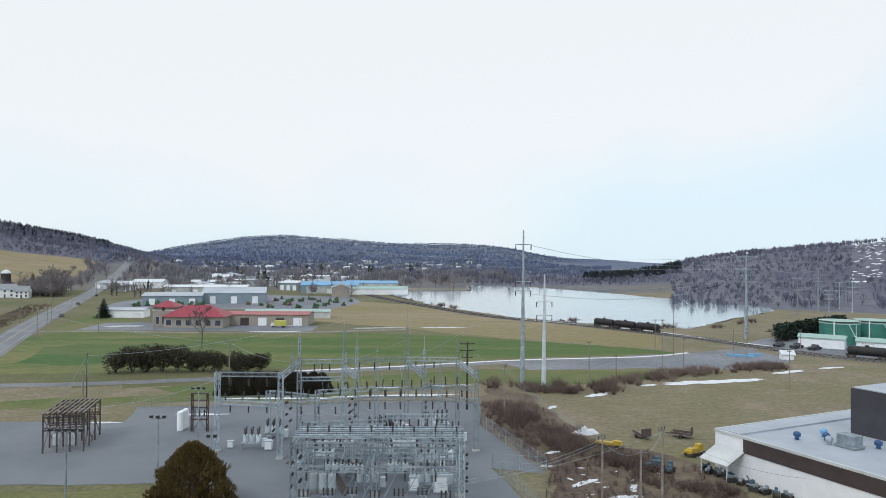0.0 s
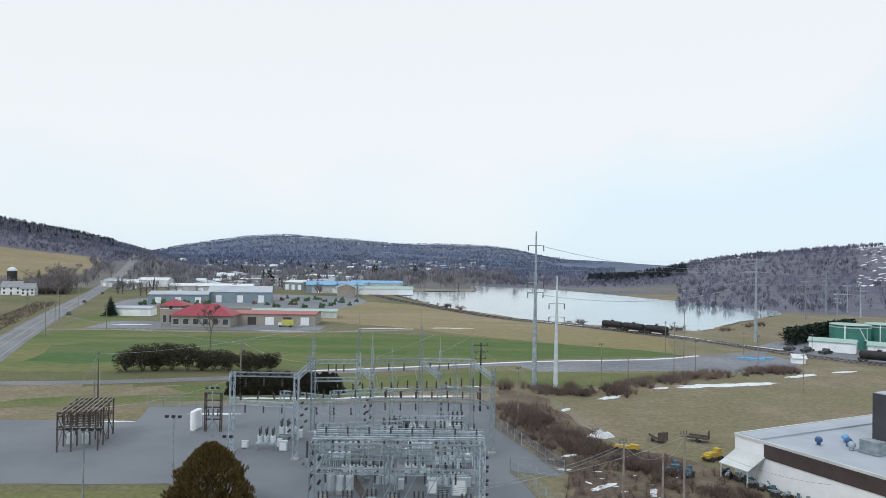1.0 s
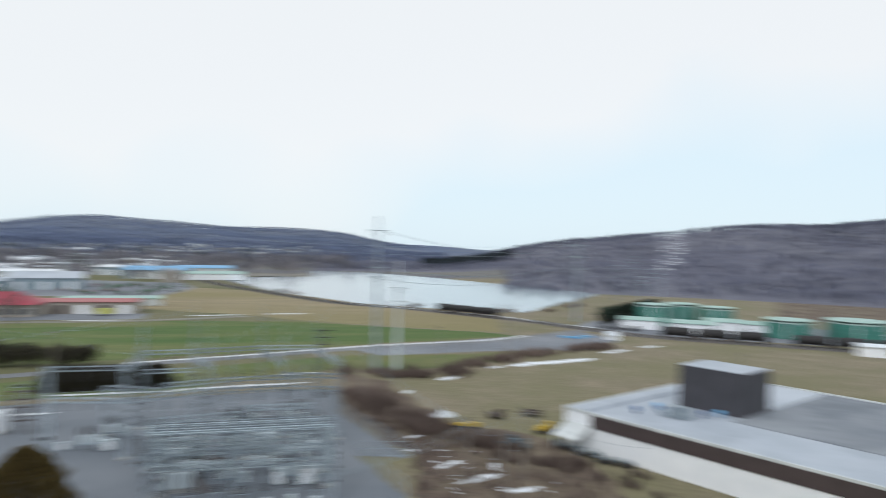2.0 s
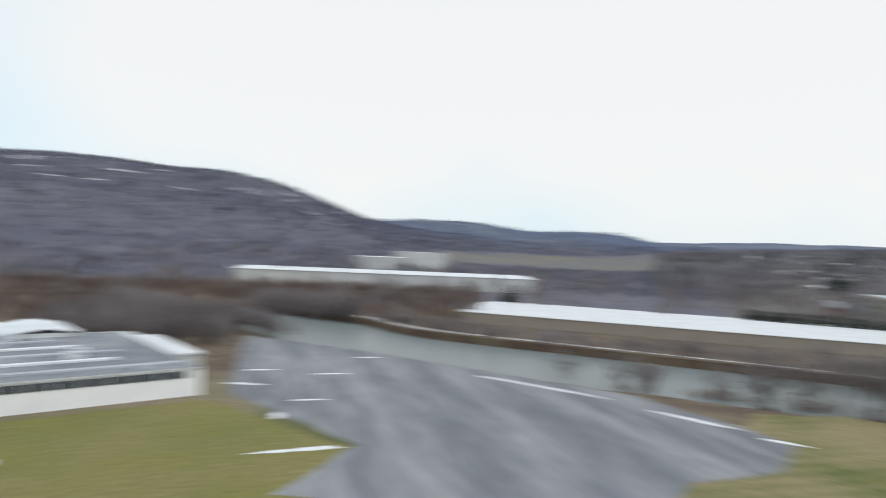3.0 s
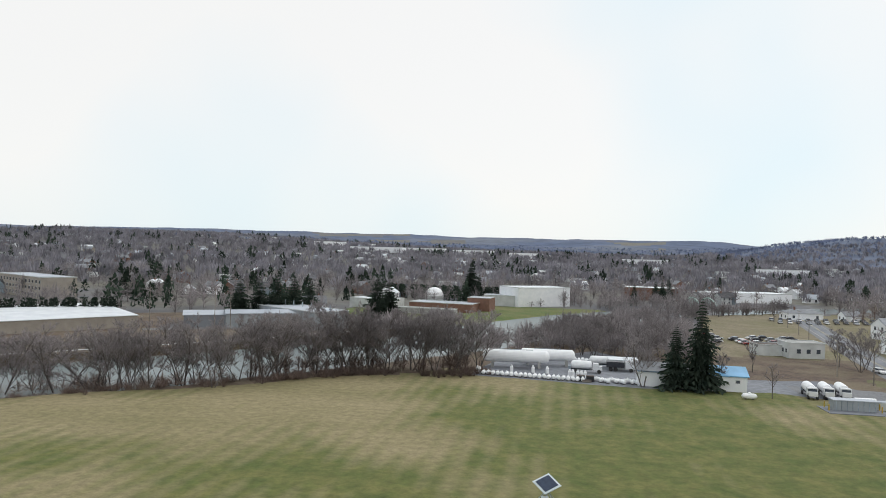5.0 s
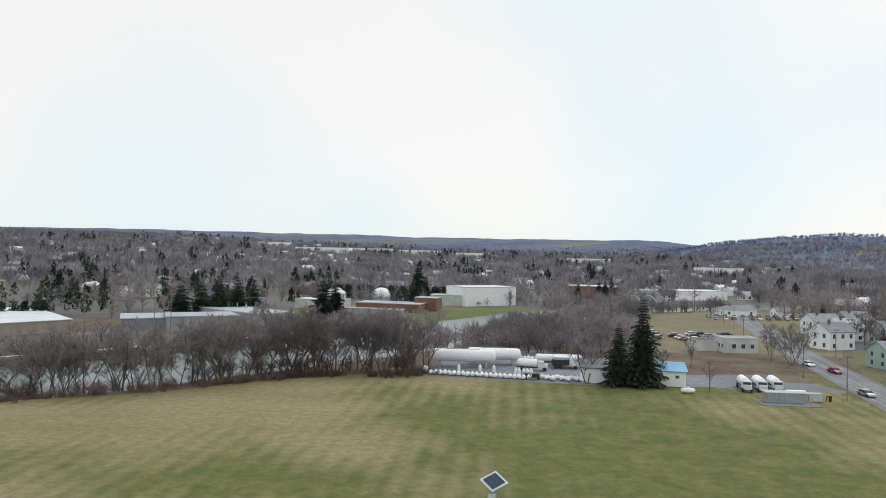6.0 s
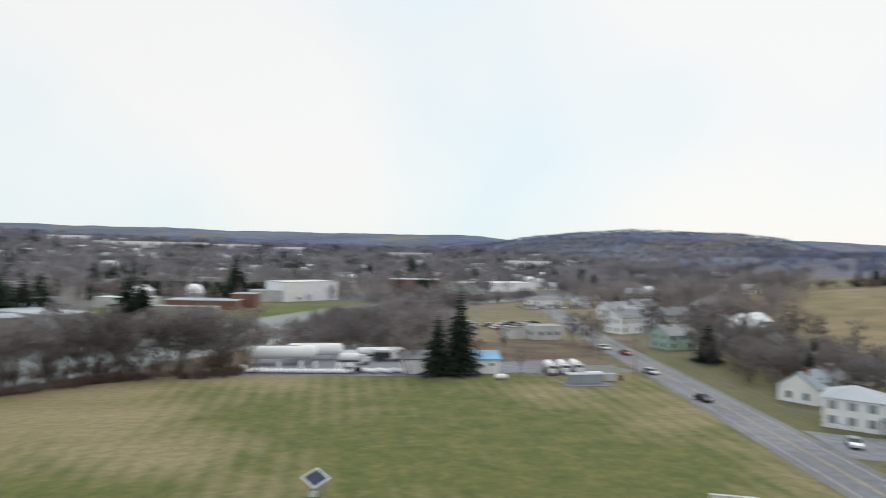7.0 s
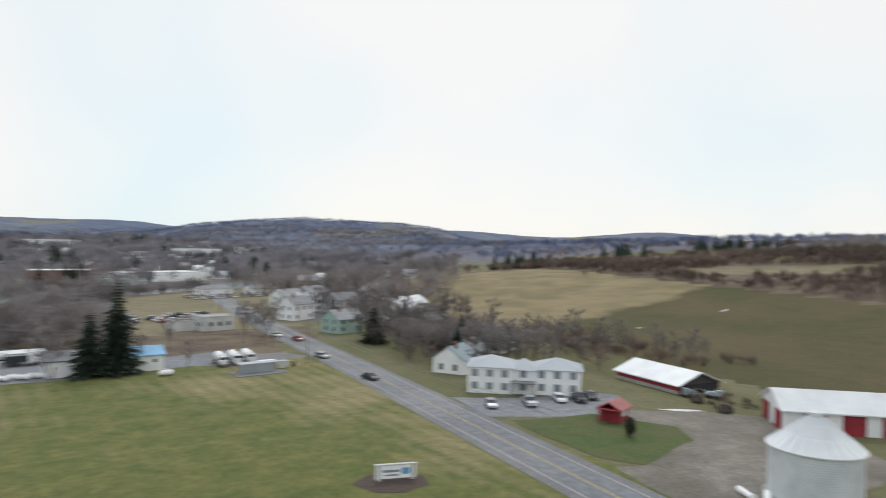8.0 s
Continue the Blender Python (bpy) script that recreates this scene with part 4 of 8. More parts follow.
w2 = flat_hall("factory_wing", "long white works wing with dark window band and vented grey roof", x, y, UT, 70, 54, 4.9, "white", "membrane_dark")
band = Mesh().box(0, -27.08, 3.5, 65, 0.14, 1.25)
part("window_band", band, M["glass"], w2, "dark ribbon of windows")
for i in range(16):
    part("mullion", Mesh().box(-31.5 + i * 4.2, -27.2, 3.5, 0.16, 0.12, 1.25), M["white"], w2)
rnd = random.Random(5)
for i in range(22):
    a, b = rnd.uniform(-31, 31), rnd.uniform(-24, 22)
    part("roof_unit", Mesh().box(a, b, 5.02, rnd.uniform(1, 4), rnd.uniform(1, 2.2), rnd.uniform(0.5, 1.4)), M[rnd.choice(("white_roof", "galv", "membrane"))], w2, "rooftop vent housing")
for i in range(5):
    part("roof_strip", Mesh().box(rnd.uniform(-6, 6), -20 + i * 9, 5.02, rnd.uniform(40, 60), 1.6, 0.35), M["white_roof" if i % 2 else "membrane"], w2, "pale raised roof strip")
part("end_block", Mesh().box(38, 8, 0, 9, 30, 4.2), M["offwhite"], w2, "white end block")
part("end_roof", Mesh().box(38, 8, 4.204, 9.6, 30.6, 0.4), M["white_roof"], w2)
x, y = works(79, 104)
w3 = thing("warehouse", x, y, UT + 90, "white metal hall with a broad shallow gable roof", "building")
part("wall", Mesh().walls(26, 34, 5.6, 4.4), M["white"], w3)
part("roof", Mesh().gable(26, 34, 5.6, 4.6), M["white_roof"], w3)
part("side_bay", Mesh().box(0, -23.5, 0, 20, 13, 6), M["offwhite"], w3)
part("bay_roof", Mesh().gable(20, 13, 6, 1.0, x=0, y=-23.5), M["white_roof"], w3)
x, y = works(112, 92)
flat_hall("factory_annex", "white flat-roofed annex at the end of the works", x, y, UT, 22, 20, 4.2, "white", "white_roof")
# yard clutter beside the works
def machine(name, x, y, turn, key, label, cat, sx=3.0, sy=1.6, sz=1.2, seed=0, group=""):
    t = thing(name, x, y, turn, label, cat, group)
    r = random.Random(seed)
    part("chassis", Mesh().box(0, 0, 0.35, sx, sy * 0.7, 0.25), M["rust"], t)
    body = Mesh().box(-sx * 0.12, 0, 0.6, sx * 0.5, sy * 0.6, sz * 0.5).box(sx * 0.28, 0, 0.6, sx * 0.3, sy * 0.55, sz * 0.85).box(-sx * 0.4, 0, 0.62, sx * 0.2, sy * 0.8, sz * 0.3)
    part("body", body, M[key], t)
    part("arm", Mesh().tube((-sx * 0.4, 0, 0.9), (-sx * 0.85, 0, 0.5 + r.random()), 0.09, n=4), M[key], t)
    for a in (-1, 1):
        for b in (-1, 1):
            w = Mesh()
            w.tube((a * sx * 0.3, b * sy * 0.42, 0.38), (a * sx * 0.3, b * sy * 0.56, 0.38), 0.38, n=10)
            part("wheel", w, M["tyre"], t)
    return t


machine("excavator_attachment", 31.5, 107, -25, "yellow", "yellow loader bucket arm lying on the dry grass", "machine", 4.5, 1.4, 0.8, 1)
for i, (a, b, q) in enumerate(((34.5, 95.5, 10), (37, 94.8, 60), (36, 97, 100))):
    machine("scrap_machine", a, b, q, "bluemach", "blue scrap machinery beside the works", "machine", 1.9, 1.1, 1.1, i, "scrap row")
machine("yellow_loader", 43.6, 103.2, 30, "yellow", "small yellow loader parked by the works wall", "machine", 3.4, 1.6, 1.3, 7)
for i in range(11):
    a, b = works(2.5 + i * 1.3, -1.6 - (i * 37 % 10) / 7)
    machine("scrap_part", a, b, i * 47, "galv" if i % 3 else "bluemach", "galvanised scrap fittings piled along the works wall", "scrap", 1.1, 0.7, 0.6, i, "scrap along the wall")
def flat_trailer(x, y, turn):
    t = thing("flat_trailer", x, y, turn, "small rusty ramp trailer parked on dry grass", "trailer", "trailers")
    part("deck", Mesh().box(0, 0, 0.5, 3.2, 1.8, 0.14), M["pole"], t)
    part("ramp_gate", Mesh().box(-1.65, 0, 0.6, 0.08, 1.8, 1.3).box(-1.65, 0, 0.6, 0.12, 0.1, 1.4), M["rust"], t)
    part("drawbar", Mesh().tube((1.6, 0.5, 0.5), (2.8, 0, 0.45), 0.06, n=4).tube((1.6, -0.5, 0.5), (2.8, 0, 0.45), 0.06, n=4), M["rust"], t)
    for b in (-1, 1):
        part("wheel", Mesh().tube((0, b * 0.95, 0.34), (0, b * 1.15, 0.34), 0.34, n=10), M["tyre"], t)
    for b in (-0.85, 0.85):
        part("side_rail", Mesh().box(0, b, 0.66, 3.2, 0.06, 0.35), M["rust"], t)
    return t


flat_trailer(38.5, 113.5, 100)
flat_trailer(45.3, 113.8, 150)


# ---- substation ----
def lattice(p, q, w, n, r=0.05, mb=None):
    """An open truss of square section w from p to q."""
    mb = mb or Mesh()
    p, q = Vector(p), Vector(q)
    d = (q - p).normalized()
    a = Vector((0, 0, 1)).cross(d) if abs(d.z) < 0.9 else Vector((1, 0, 0))
    a = (a - d * a.dot(d)).normalized()
    b = d.cross(a)
    c = [(a * i + b * j) * (w / 2) for i, j in ((-1, -1), (1, -1), (1, 1), (-1, 1))]
    for k in c:
        mb.tube(p + k, q + k, r * 1.35, n=4, caps=False)
    for i in range(n):
        s, e = p.lerp(q, i / n), p.lerp(q, (i + 1) / n)
        for k in range(4):
            u, v = c[k], c[(k + 1) % 4]
            if (i + k) % 2:
                u, v = v, u
            mb.tube(s + u, e + v, r * 0.8, n=3, caps=False)
    return mb


def insulator_mesh(h, rad, n=5):
    prof = []
    for i in range(n):
        z = h * i / n
        prof += [(rad * 0.45, z), (rad, z + h / n * 0.35), (rad * 0.45, z + h / n * 0.75)]
    return Mesh().lathe(0, 0, prof + [(rad * 0.3, h)], 8)


INS = link_mesh("insulator", insulator_mesh(1.3, 0.17), M["black"])
INS_DATA = INS.data
bpy.data.objects.remove(INS)
BIG_INS = bpy.data.meshes.new("bushing")
_b = insulator_mesh(2.4, 0.24, 8)
BIG_INS.from_pydata(_b.v, [], _b.f)
BIG_INS.materials.append(M["black"])


def gantry(name, label, cols, beams, spikes=(), strings=(), x=0.0, y=0.0, key="galv", w=0.65):
    t = thing(name, x, y, 0, label, "steel structure")
    for a, b, h in cols:
        part("column", lattice((a, b, 0), (a, b, h), w, max(4, int(h / 1.1))), M[key], t, "lattice column")
        part("footing", Mesh().box(a, b, 0, w + 0.5, w + 0.5, 0.25), M["concrete"], t)
    for p, q in beams:
        n = max(4, int((Vector(q) - Vector(p)).length / 0.9))
        part("beam", lattice(p, q, 0.6, n, 0.042), M[key], t, "lattice beam")
    for a, b, z0, z1 in spikes:
        part("lightning_mast", lattice((a, b, z0), (a, b, z0 + (z1 - z0) * 0.55), 0.35, 6, 0.035, Mesh().tube((a, b, z0 + (z1 - z0) * 0.5), (a, b, z1), 0.06, 0.03, n=4)), M[key], t, "slender lightning mast")
    for a, b, z, tilt in strings:
        part_of("insulator", INS_DATA, t, "black insulator string", pose(a, b, z, tilt, 0, 0))
    return t


rows = [(-29.5, 103, 12.2), (-19.0, 99.5, 12.8), (-19.5, 115, 12.6), (-12.0, 116, 13.5), (-8.6, 106, 12.5), (-1.5, 121, 13.5), (2.0, 107, 12.8), (7.6, 119, 12.2), (10.2, 104.5, 13.2)]
beams = [((-29.5, 103, 11.8), (-19, 103, 11.8)), ((-19, 99.5, 12), (-19.5, 115, 12)), ((-19.5, 115, 12), (-12, 116, 12)), ((-12, 116, 12), (-1.5, 119, 12)), ((-1.5, 119, 12), (7.6, 119, 12)),
         ((7.6, 119, 11.6), (10.2, 104.5, 11.6)), ((-12, 116, 11), (-8.6, 106, 11)), ((-1.5, 121, 11.2), (2, 107, 11.2)),
         ((-29.5, 103, 7.6), (-19, 101, 7.6)), ((-19, 101, 7.6), (-8.6, 106, 7.6)), ((-8.6, 106, 7.6), (2, 107, 7.6)), ((2, 107, 7.6), (10.2, 105, 7.6)),
         ((-19.5, 115, 9), (-12, 116, 9)), ((2, 107, 9.6), (10.2, 105, 9.6))]
spikes = [(-12.0, 116, 13.4, 20.5), (-1.5, 121, 13.4, 21), (-19.5, 115, 12.6, 19), (-8.6, 106, 12.4, 18.5), (2.0, 107, 12.7, 17.5), (7.6, 119, 12.2, 17.8), (-17.2, 99.5, 12.8, 17.2)]
strings = []
for i in range(3):
    strings += [(-27.5 + i * 2.8, 103, 10.0, 0), (-27.5 + i * 2.8, 103, 6.0, 0), (-17 + i * 1.3, 115.2, 10.4, 0), (-9.5 + i * 2.6, 117, 10.4, 0), (0.2 + i * 1.6, 119.4, 10.4, 0), (-16.5 + i * 2.6, 102.6, 6.0, 25), (-6.5 + i * 2.4, 106.4, 6.0, 20), (3.4 + i * 2.0, 106.4, 6.0, -25),
                (-6.5 + i * 2.4, 106.4, 8.0, 35), (3.6 + i * 1.8, 105.8, 10.0, 0), (-19.3, 101 + i * 1.3, 8.4, 0)]
    strings += [(-19.9, 99.8, 3.2 + i * 1.1, 90), (-11.6, 115.6, 6.0 + i * 1.2, 90), (-9.6, 106.2, 4.5 + i * 1.1, 90)]
for i in range(16):
    strings.append((-28 + i * 2.4, 102.4 + min(i, 8) * 0.5, 8.0, -32 if i % 2 else 28))
for i in range(5):
    strings += [(-18.4 + (i % 2) * 0.6, 101.5, 4.4 + i * 0.9, 84), (-9.2 + (i % 2) * 0.5, 106.4, 4.0 + i * 0.9, 84), (2.3, 107.4, 3.6 + i * 0.9, 96)]
gantry("bus_gantry", "tall galvanised lattice gantry with insulator strings in the substation", rows, beams, spikes, strings)
fcols = [(-12.6, 79, 8.0), (-3.8, 79, 8.0), (7.3, 79, 8.2), (-12.2, 84.5, 8.0), (-3.6, 84.5, 8.0), (7.2, 84.5, 8.2)]
fbeams = []
for yy in (79, 84.5):
    fbeams += [((-12.6, yy, 7.7), (7.3, yy, 7.9)), ((-12.6, yy, 5.0), (7.3, yy, 5.0))]
for xx in (-12.6, -3.8, 7.3):
    fbeams += [((xx, 79, 7.7), (xx, 84.5, 7.7)), ((xx, 79, 5.0), (xx, 84.5, 5.0))]
fbeams += [((-12.6, 90, 5.4), (7.3, 90, 5.4))]
fcols += [(-12.4, 90, 5.4), (7.2, 90, 5.4)]
fstr = [(-11 + i * 2.9 + (i % 2) * 0.7, 79, 3.6, 0) for i in range(6)] + [(-11 + i * 3.2, 84.5, 6.2, 35) for i in range(6)] + [(-10.4 + i * 1.5 + i // 3 * 2.4, 90, 5.7, 24) for i in range(9)] + [(-11.5 + i * 2.6, 82, 8.1, 0) for i in range(8)]
fstr += [(-12.9 + (i % 2) * 1.0, 80.5, 2.6 + i * 0.7, 90) for i in range(6)] + [(7.9, 80 + (i % 2), 2.2 + i * 0.8, 70) for i in range(6)]
front = gantry("switching_structure", "low galvanised lattice frame crowded with busbars and insulators", fcols, fbeams, (), fstr)
for i in range(6):
    part("busbar", Mesh().tube((-12.8, 79.4 + i * 1.0, 8.55), (7.6, 79.4 + i * 1.0, 8.7), 0.09, n=6), M["galv"], front, "long tubular busbar")
for i in range(9):
    xx = -11.4 + i * 2.2
    part("switch_blade", Mesh().tube((xx, 79.5, 5.6), (xx, 84, 6.4), 0.06, n=4).tube((xx, 85, 7.2), (xx, 90, 5.8), 0.06, n=4).tube((xx + 0.5, 79.4, 5.3), (xx + 0.5, 79.4, 8), 0.05, n=3), M["galv"], front, "disconnect switch blade")


for i in range(8):
    xx = -12.4 + i * 2.45
    part("strut", Mesh().tube((xx, 79, 0.3), (xx + 2.45, 79, 4.9), 0.05, n=3).tube((xx + 2.45, 84.5, 5.2), (xx, 84.5, 7.6), 0.05, n=3), M["galv"], front, "thin diagonal strut")
for i in range(7):
    t = thing("switch_stand", -10.8 + i * 2.7, 76.4 + (i % 3) * 0.5, 0, "small pale switch stand with black insulators", "switch stand", "switch stands")
    part("post", Mesh().tube((0, 0, 0), (0, 0, 2.6), 0.09, n=6), M["galv"], t)
    part("box", Mesh().box(0, -0.1, 1.0, 0.7, 0.5, 0.9), M["tank_paint"], t)
    for a in (-0.5, 0.0, 0.5):
        part_of("insulator", INS_DATA, t, "", pose(a, 0, 2.6) @ Matrix.Diagonal((0.9, 0.9, 0.7, 1)))
    part("crossbar", Mesh().box(0, 0, 2.5, 1.3, 0.12, 0.1), M["galv"], t)


def transformer(x, y, turn, s, key="tank_paint", group="transformers"):
    t = thing("power_transformer", x, y, turn, "pale grey power transformer with finned radiators and black bushings", "transformer", group)
    part("base", Mesh().box(0, 0, 0, 3.6 * s, 2.6 * s, 0.3), M["concrete"], t)
    part("tank", Mesh().box(0, 0, 0.3, 2.6 * s, 1.7 * s, 2.4 * s).box(0, 0, 0.3 + 2.4 * s, 2.8 * s, 1.9 * s, 0.12), M[key], t)
    for side in (-1, 1):
        fins = Mesh()
        for k in range(9):
            fins.box(-1.1 * s + k * 0.27 * s, side * 1.25 * s, 0.6, 0.09 * s, 0.7 * s, 1.9 * s)
        part("radiator", fins, M[key], t, "bank of cooling fins")
    part("conservator", Mesh().tube((-1.2 * s, 0.3, 0.8 + 2.9 * s), (1.2 * s, 0.3, 0.8 + 2.9 * s), 0.32 * s, n=12), M[key], t, "round oil conservator")
    for k in (-1, 0, 1):
        part_of("bushing", BIG_INS, t, "black porcelain bushing", pose(k * 0.85 * s, -0.3, 0.4 + 2.4 * s, 12, 0, 0))
    return t


transformer(-9.5, 98.5, 4, 1.05)
transformer(-0.6, 98.2, 0, 1.25)
transformer(-11.6, 94, 0, 1.05)
transformer(4.8, 112, 10, 0.9)


def breaker(x, y, turn, key="tank_paint"):
    t = thing("circuit_breaker", x, y, turn, "oil circuit breaker with grey tanks and black bushings on legs", "circuit breaker", "circuit breakers")
    part("frame", Mesh().box(0, 0, 0.9, 3.2, 0.7, 0.14), M["galv"], t)
    for a in (-1.5, 1.5):
        for b in (-0.28, 0.28):
            part("leg", Mesh().box(a, b, 0, 0.12, 0.12, 0.9), M["galv"], t)
    for k in (-1, 0, 1):
        part("tank", Mesh().lathe(k * 1.0, 0, [(0.3, 1.05), (0.42, 1.15), (0.42, 2.1), (0.3, 2.25), (0.05, 2.3)], 12), M[key], t, "round breaker tank")
        for s in (-1, 1):
            part_of("bushing", INS_DATA, t, "black bushing", pose(k * 1.0, s * 0.2, 2.15, -s * 18, 0, 0))
    part("control_box", Mesh().box(2.0, 0, 0.5, 0.7, 0.7, 1.2), M["tank_paint"], t)
    return t


for x, y, q in ((-24.5, 104.5, 0), (-14.5, 101, 0), (-5.0, 100.5, 0), (4.6, 100, 0), (-4.6, 86.5, 0), (2.2, 86.6, 0), (-6.2, 112, 0), (4.0, 88, 0), (-6.5, 90, 0), (3.0, 95.5, 0)):
    breaker(x, y, q)
breaker(-4.6, 113.5, 0, "cardark")
for x, y, q in ((-16.5, 108, 0), (-22.5, 110, 0), (-3, 114, 0), (2.6, 116, 0), (6.6, 109, 0), (-9.4, 90.5, 0), (-1.0, 91, 0), (6.2, 98, 90)):
    breaker(x, y, q)
gantry("switching_structure", "galvanised lattice dead-end frames with disconnect switches", [(-15.2, 108.5, 8.4), (-6, 112, 8.4), (4.6, 113, 8.4), (-24, 112, 7.6), (5.8, 97.5, 7.4), (-3.2, 97, 7.2), (-14.6, 94.5, 6.6)], [((-15.2, 108.5, 8.1), (-6, 112, 8.1)), ((-6, 112, 8.1), (4.6, 113, 8.1)), ((-24, 112, 7.3), (-15.2, 108.5, 7.3)), ((-3.2, 97, 7), (5.8, 97.5, 7)), ((-14.6, 94.5, 6.3), (-3.2, 97, 6.3))], [(4.6, 113, 8.4, 16), (-6, 112, 8.4, 15.5)],
       [(-13.5 + i * 1.5, 109.2 + i * 0.5, 8.4, 30) for i in range(6)] + [(-5 + i * 1.6, 112.2, 8.4, -30) for i in range(6)] + [(-2.4 + i * 1.3, 97, 5.4, 0) for i in range(6)] + [(-13.5 + i * 1.8, 94.8, 4.8, 0) for i in range(6)])
for x, y in ((-16.6, 96.2), (-16.0, 97.5), (-15.6, 98.8), (-6.8, 110), (-5.6, 110), (-4.5, 110.2), (-13.2, 103), (-11.8, 103.2), (-10.4, 103.4)):
    t = thing("surge_arrester", x, y, 0, "black porcelain surge arrester on a steel stand", "arrester", "surge arresters")
    part("stand", Mesh().box(0, 0, 0, 0.5, 0.5, 1.3), M["galv"], t)
    part_of("stack", BIG_INS, t, "ribbed black stack", pose(0, 0, 1.3))
for i, (x, y) in enumerate(((-11.4, 85.4), (-10.2, 85.4), (-9.0, 85.4))):
    t = thing("regulator_can", x, y, 0, "pale grey cylindrical voltage regulator", "regulator", "regulator cans")
    part("can", Mesh().lathe(0, 0, [(0.42, 0.5), (0.48, 0.6), (0.48, 2.3), (0.4, 2.45)], 12), M["tank_paint"], t)
    part("foot", Mesh().box(0, 0, 0, 0.8, 0.8, 0.5), M["concrete"], t)
    for a in (-0.2, 0.2):
        part_of("bushing", INS_DATA, t, "", pose(a, 0, 2.4) @ Matrix.Diagonal((0.7, 0.7, 0.5, 1)))
for x, y, sx, sz in ((4.8, 86, 1.9, 2.2), (1.4, 86.2, 1.2, 1.8), (-21.8, 104, 1.2, 1.4), (-28, 105, 0.9, 1.0)):
    t = thing("control_cabinet", x, y, 0, "pale grey switchgear cabinet on gravel", "cabinet", "switchgear cabinets")
    part("body", Mesh().box(0, 0, 0.1, sx, sx * 0.6, sz), M["tank_paint"], t)
    part("cap", Mesh().box(0, 0, 0.1 + sz, sx + 0.15, sx * 0.6 + 0.15, 0.08), M["tank_paint"], t)
    part("door", Mesh().box(0, -sx * 0.3 - 0.03, 0.25, sx * 0.8, 0.05, sz * 0.8), M["white"], t)
t = thing("cable_trench", -11, 96, 0, "brown covered cable trench across the gravel", "trench")
part("cover", Mesh().box(0, 1.5, 0.04, 13, 0.7, 0.12).box(2, -5.5, 0.04, 0.9, 13, 0.12, 18), M["rust"], t)

# rusted switch rack
t = thing("switch_rack", -53.4, 106.5, 14, "rusty brown steel switch rack with rows of pipe buses", "steel structure")
for a in (-2.8, -0.9, 0.9, 2.8):
    for b in (-5.0, -1.7, 1.7, 5.0):
        part("post", Mesh().box(a, b, 0, 0.2, 0.2, 6.0), M["rust"], t)
for b in (-5.0, -1.7, 1.7, 5.0):
    part("crossbeam", lattice((-2.8, b, 5.6), (2.8, b, 5.6), 0.55, 10, 0.05), M["rust"], t)
    part("crossbeam", lattice((-2.8, b, 3.6), (2.8, b, 3.6), 0.4, 10, 0.045), M["rust"], t)
for k in range(9):
    part("pipe_bus", Mesh().tube((-2.8 + k * 0.7, -5.6, 6.05), (-2.8 + k * 0.7, 5.6, 6.05), 0.09, n=5), M["pole"], t, "pale pipe bus")
    part_of("insulator", INS_DATA, t, "", pose(-2.8 + k * 0.7, -5.0, 4.3))
for a in (-2.8, 2.8):
    for b in (-5.0, -0.4):
        part("brace", Mesh().tube((a, b, 0.3), (a, b + 5.4, 5.4), 0.06, n=3).tube((a, b + 5.4, 0.3), (a, b, 5.4), 0.06, n=3), M["rust"], t)
for a in (-2, 1):
    part("recloser", Mesh().lathe(a * 0.7, -3.5, [(0.4, 0.8), (0.5, 1.0), (0.5, 2.2), (0.3, 2.5)], 10), M["tank_paint"], t, "pale grey recloser")
t = thing("dead_end_frame", -36.2, 114.5, 0, "narrow rusty steel frame with three black insulators", "steel structure")
for a in (-1.3, 1.3):
    part("post", lattice((a, 0, 0), (a, 0, 6.6), 0.3, 8, 0.05), M["rust"], t)
for z in (2.0, 4.0, 5.2, 6.4):
    part("crossbar", Mesh().box(0, 0, z, 3.0, 0.3, 0.22), M["rust"], t)
part("brace", Mesh().tube((-1.2, 0, 0.2), (1.2, 0, 3.8), 0.05, n=3).tube((1.2, 0, 0.2), (-1.2, 0, 3.8), 0.05, n=3), M["rust"], t)
for a in (-0.8, 0, 0.8):
    part_of("insulator", INS_DATA, t, "", pose(a, -0.1, 2.6))
for i in range(3):
    breaker_t = thing("regulator_can", -39.6 + i * 0.1, 114.6 + i * 1.0, 0, "pale grey stacked voltage regulator", "regulator", "regulator cans")
    part("can", Mesh().lathe(0, 0, [(0.45, 0.2), (0.5, 0.4), (0.5, 3.2), (0.4, 3.4)], 12), M["white"], breaker_t)
    part("foot", Mesh().box(0, 0, 0, 0.9, 0.9, 0.2), M["concrete"], breaker_t)


# ---- poles, masts and wires ----
def wood_pole(x, y, h, arms=((0.9, 2.4),), key="pole", turn=0.0, label="weathered timber utility pole with a crossarm", group="utility poles", r=0.16):
    t = thing("utility_pole", x, y, turn, label, "utility pole", group)
    part("shaft", Mesh().tube((0, 0, 0), (0, 0, h), r, r * 0.65, n=8), M[key], t)
    for f, w in arms:
        part("crossarm", Mesh().box(0, 0.14, h * f, w, 0.12, 0.14), M[key], t)
        for a in (-0.45, 0, 0.45):
            part_of("insulator", INS_DATA, t, "", pose(a * w, 0.14, h * f + 0.13) @ Matrix.Diagonal((0.5, 0.5, 0.3, 1)))
    return t


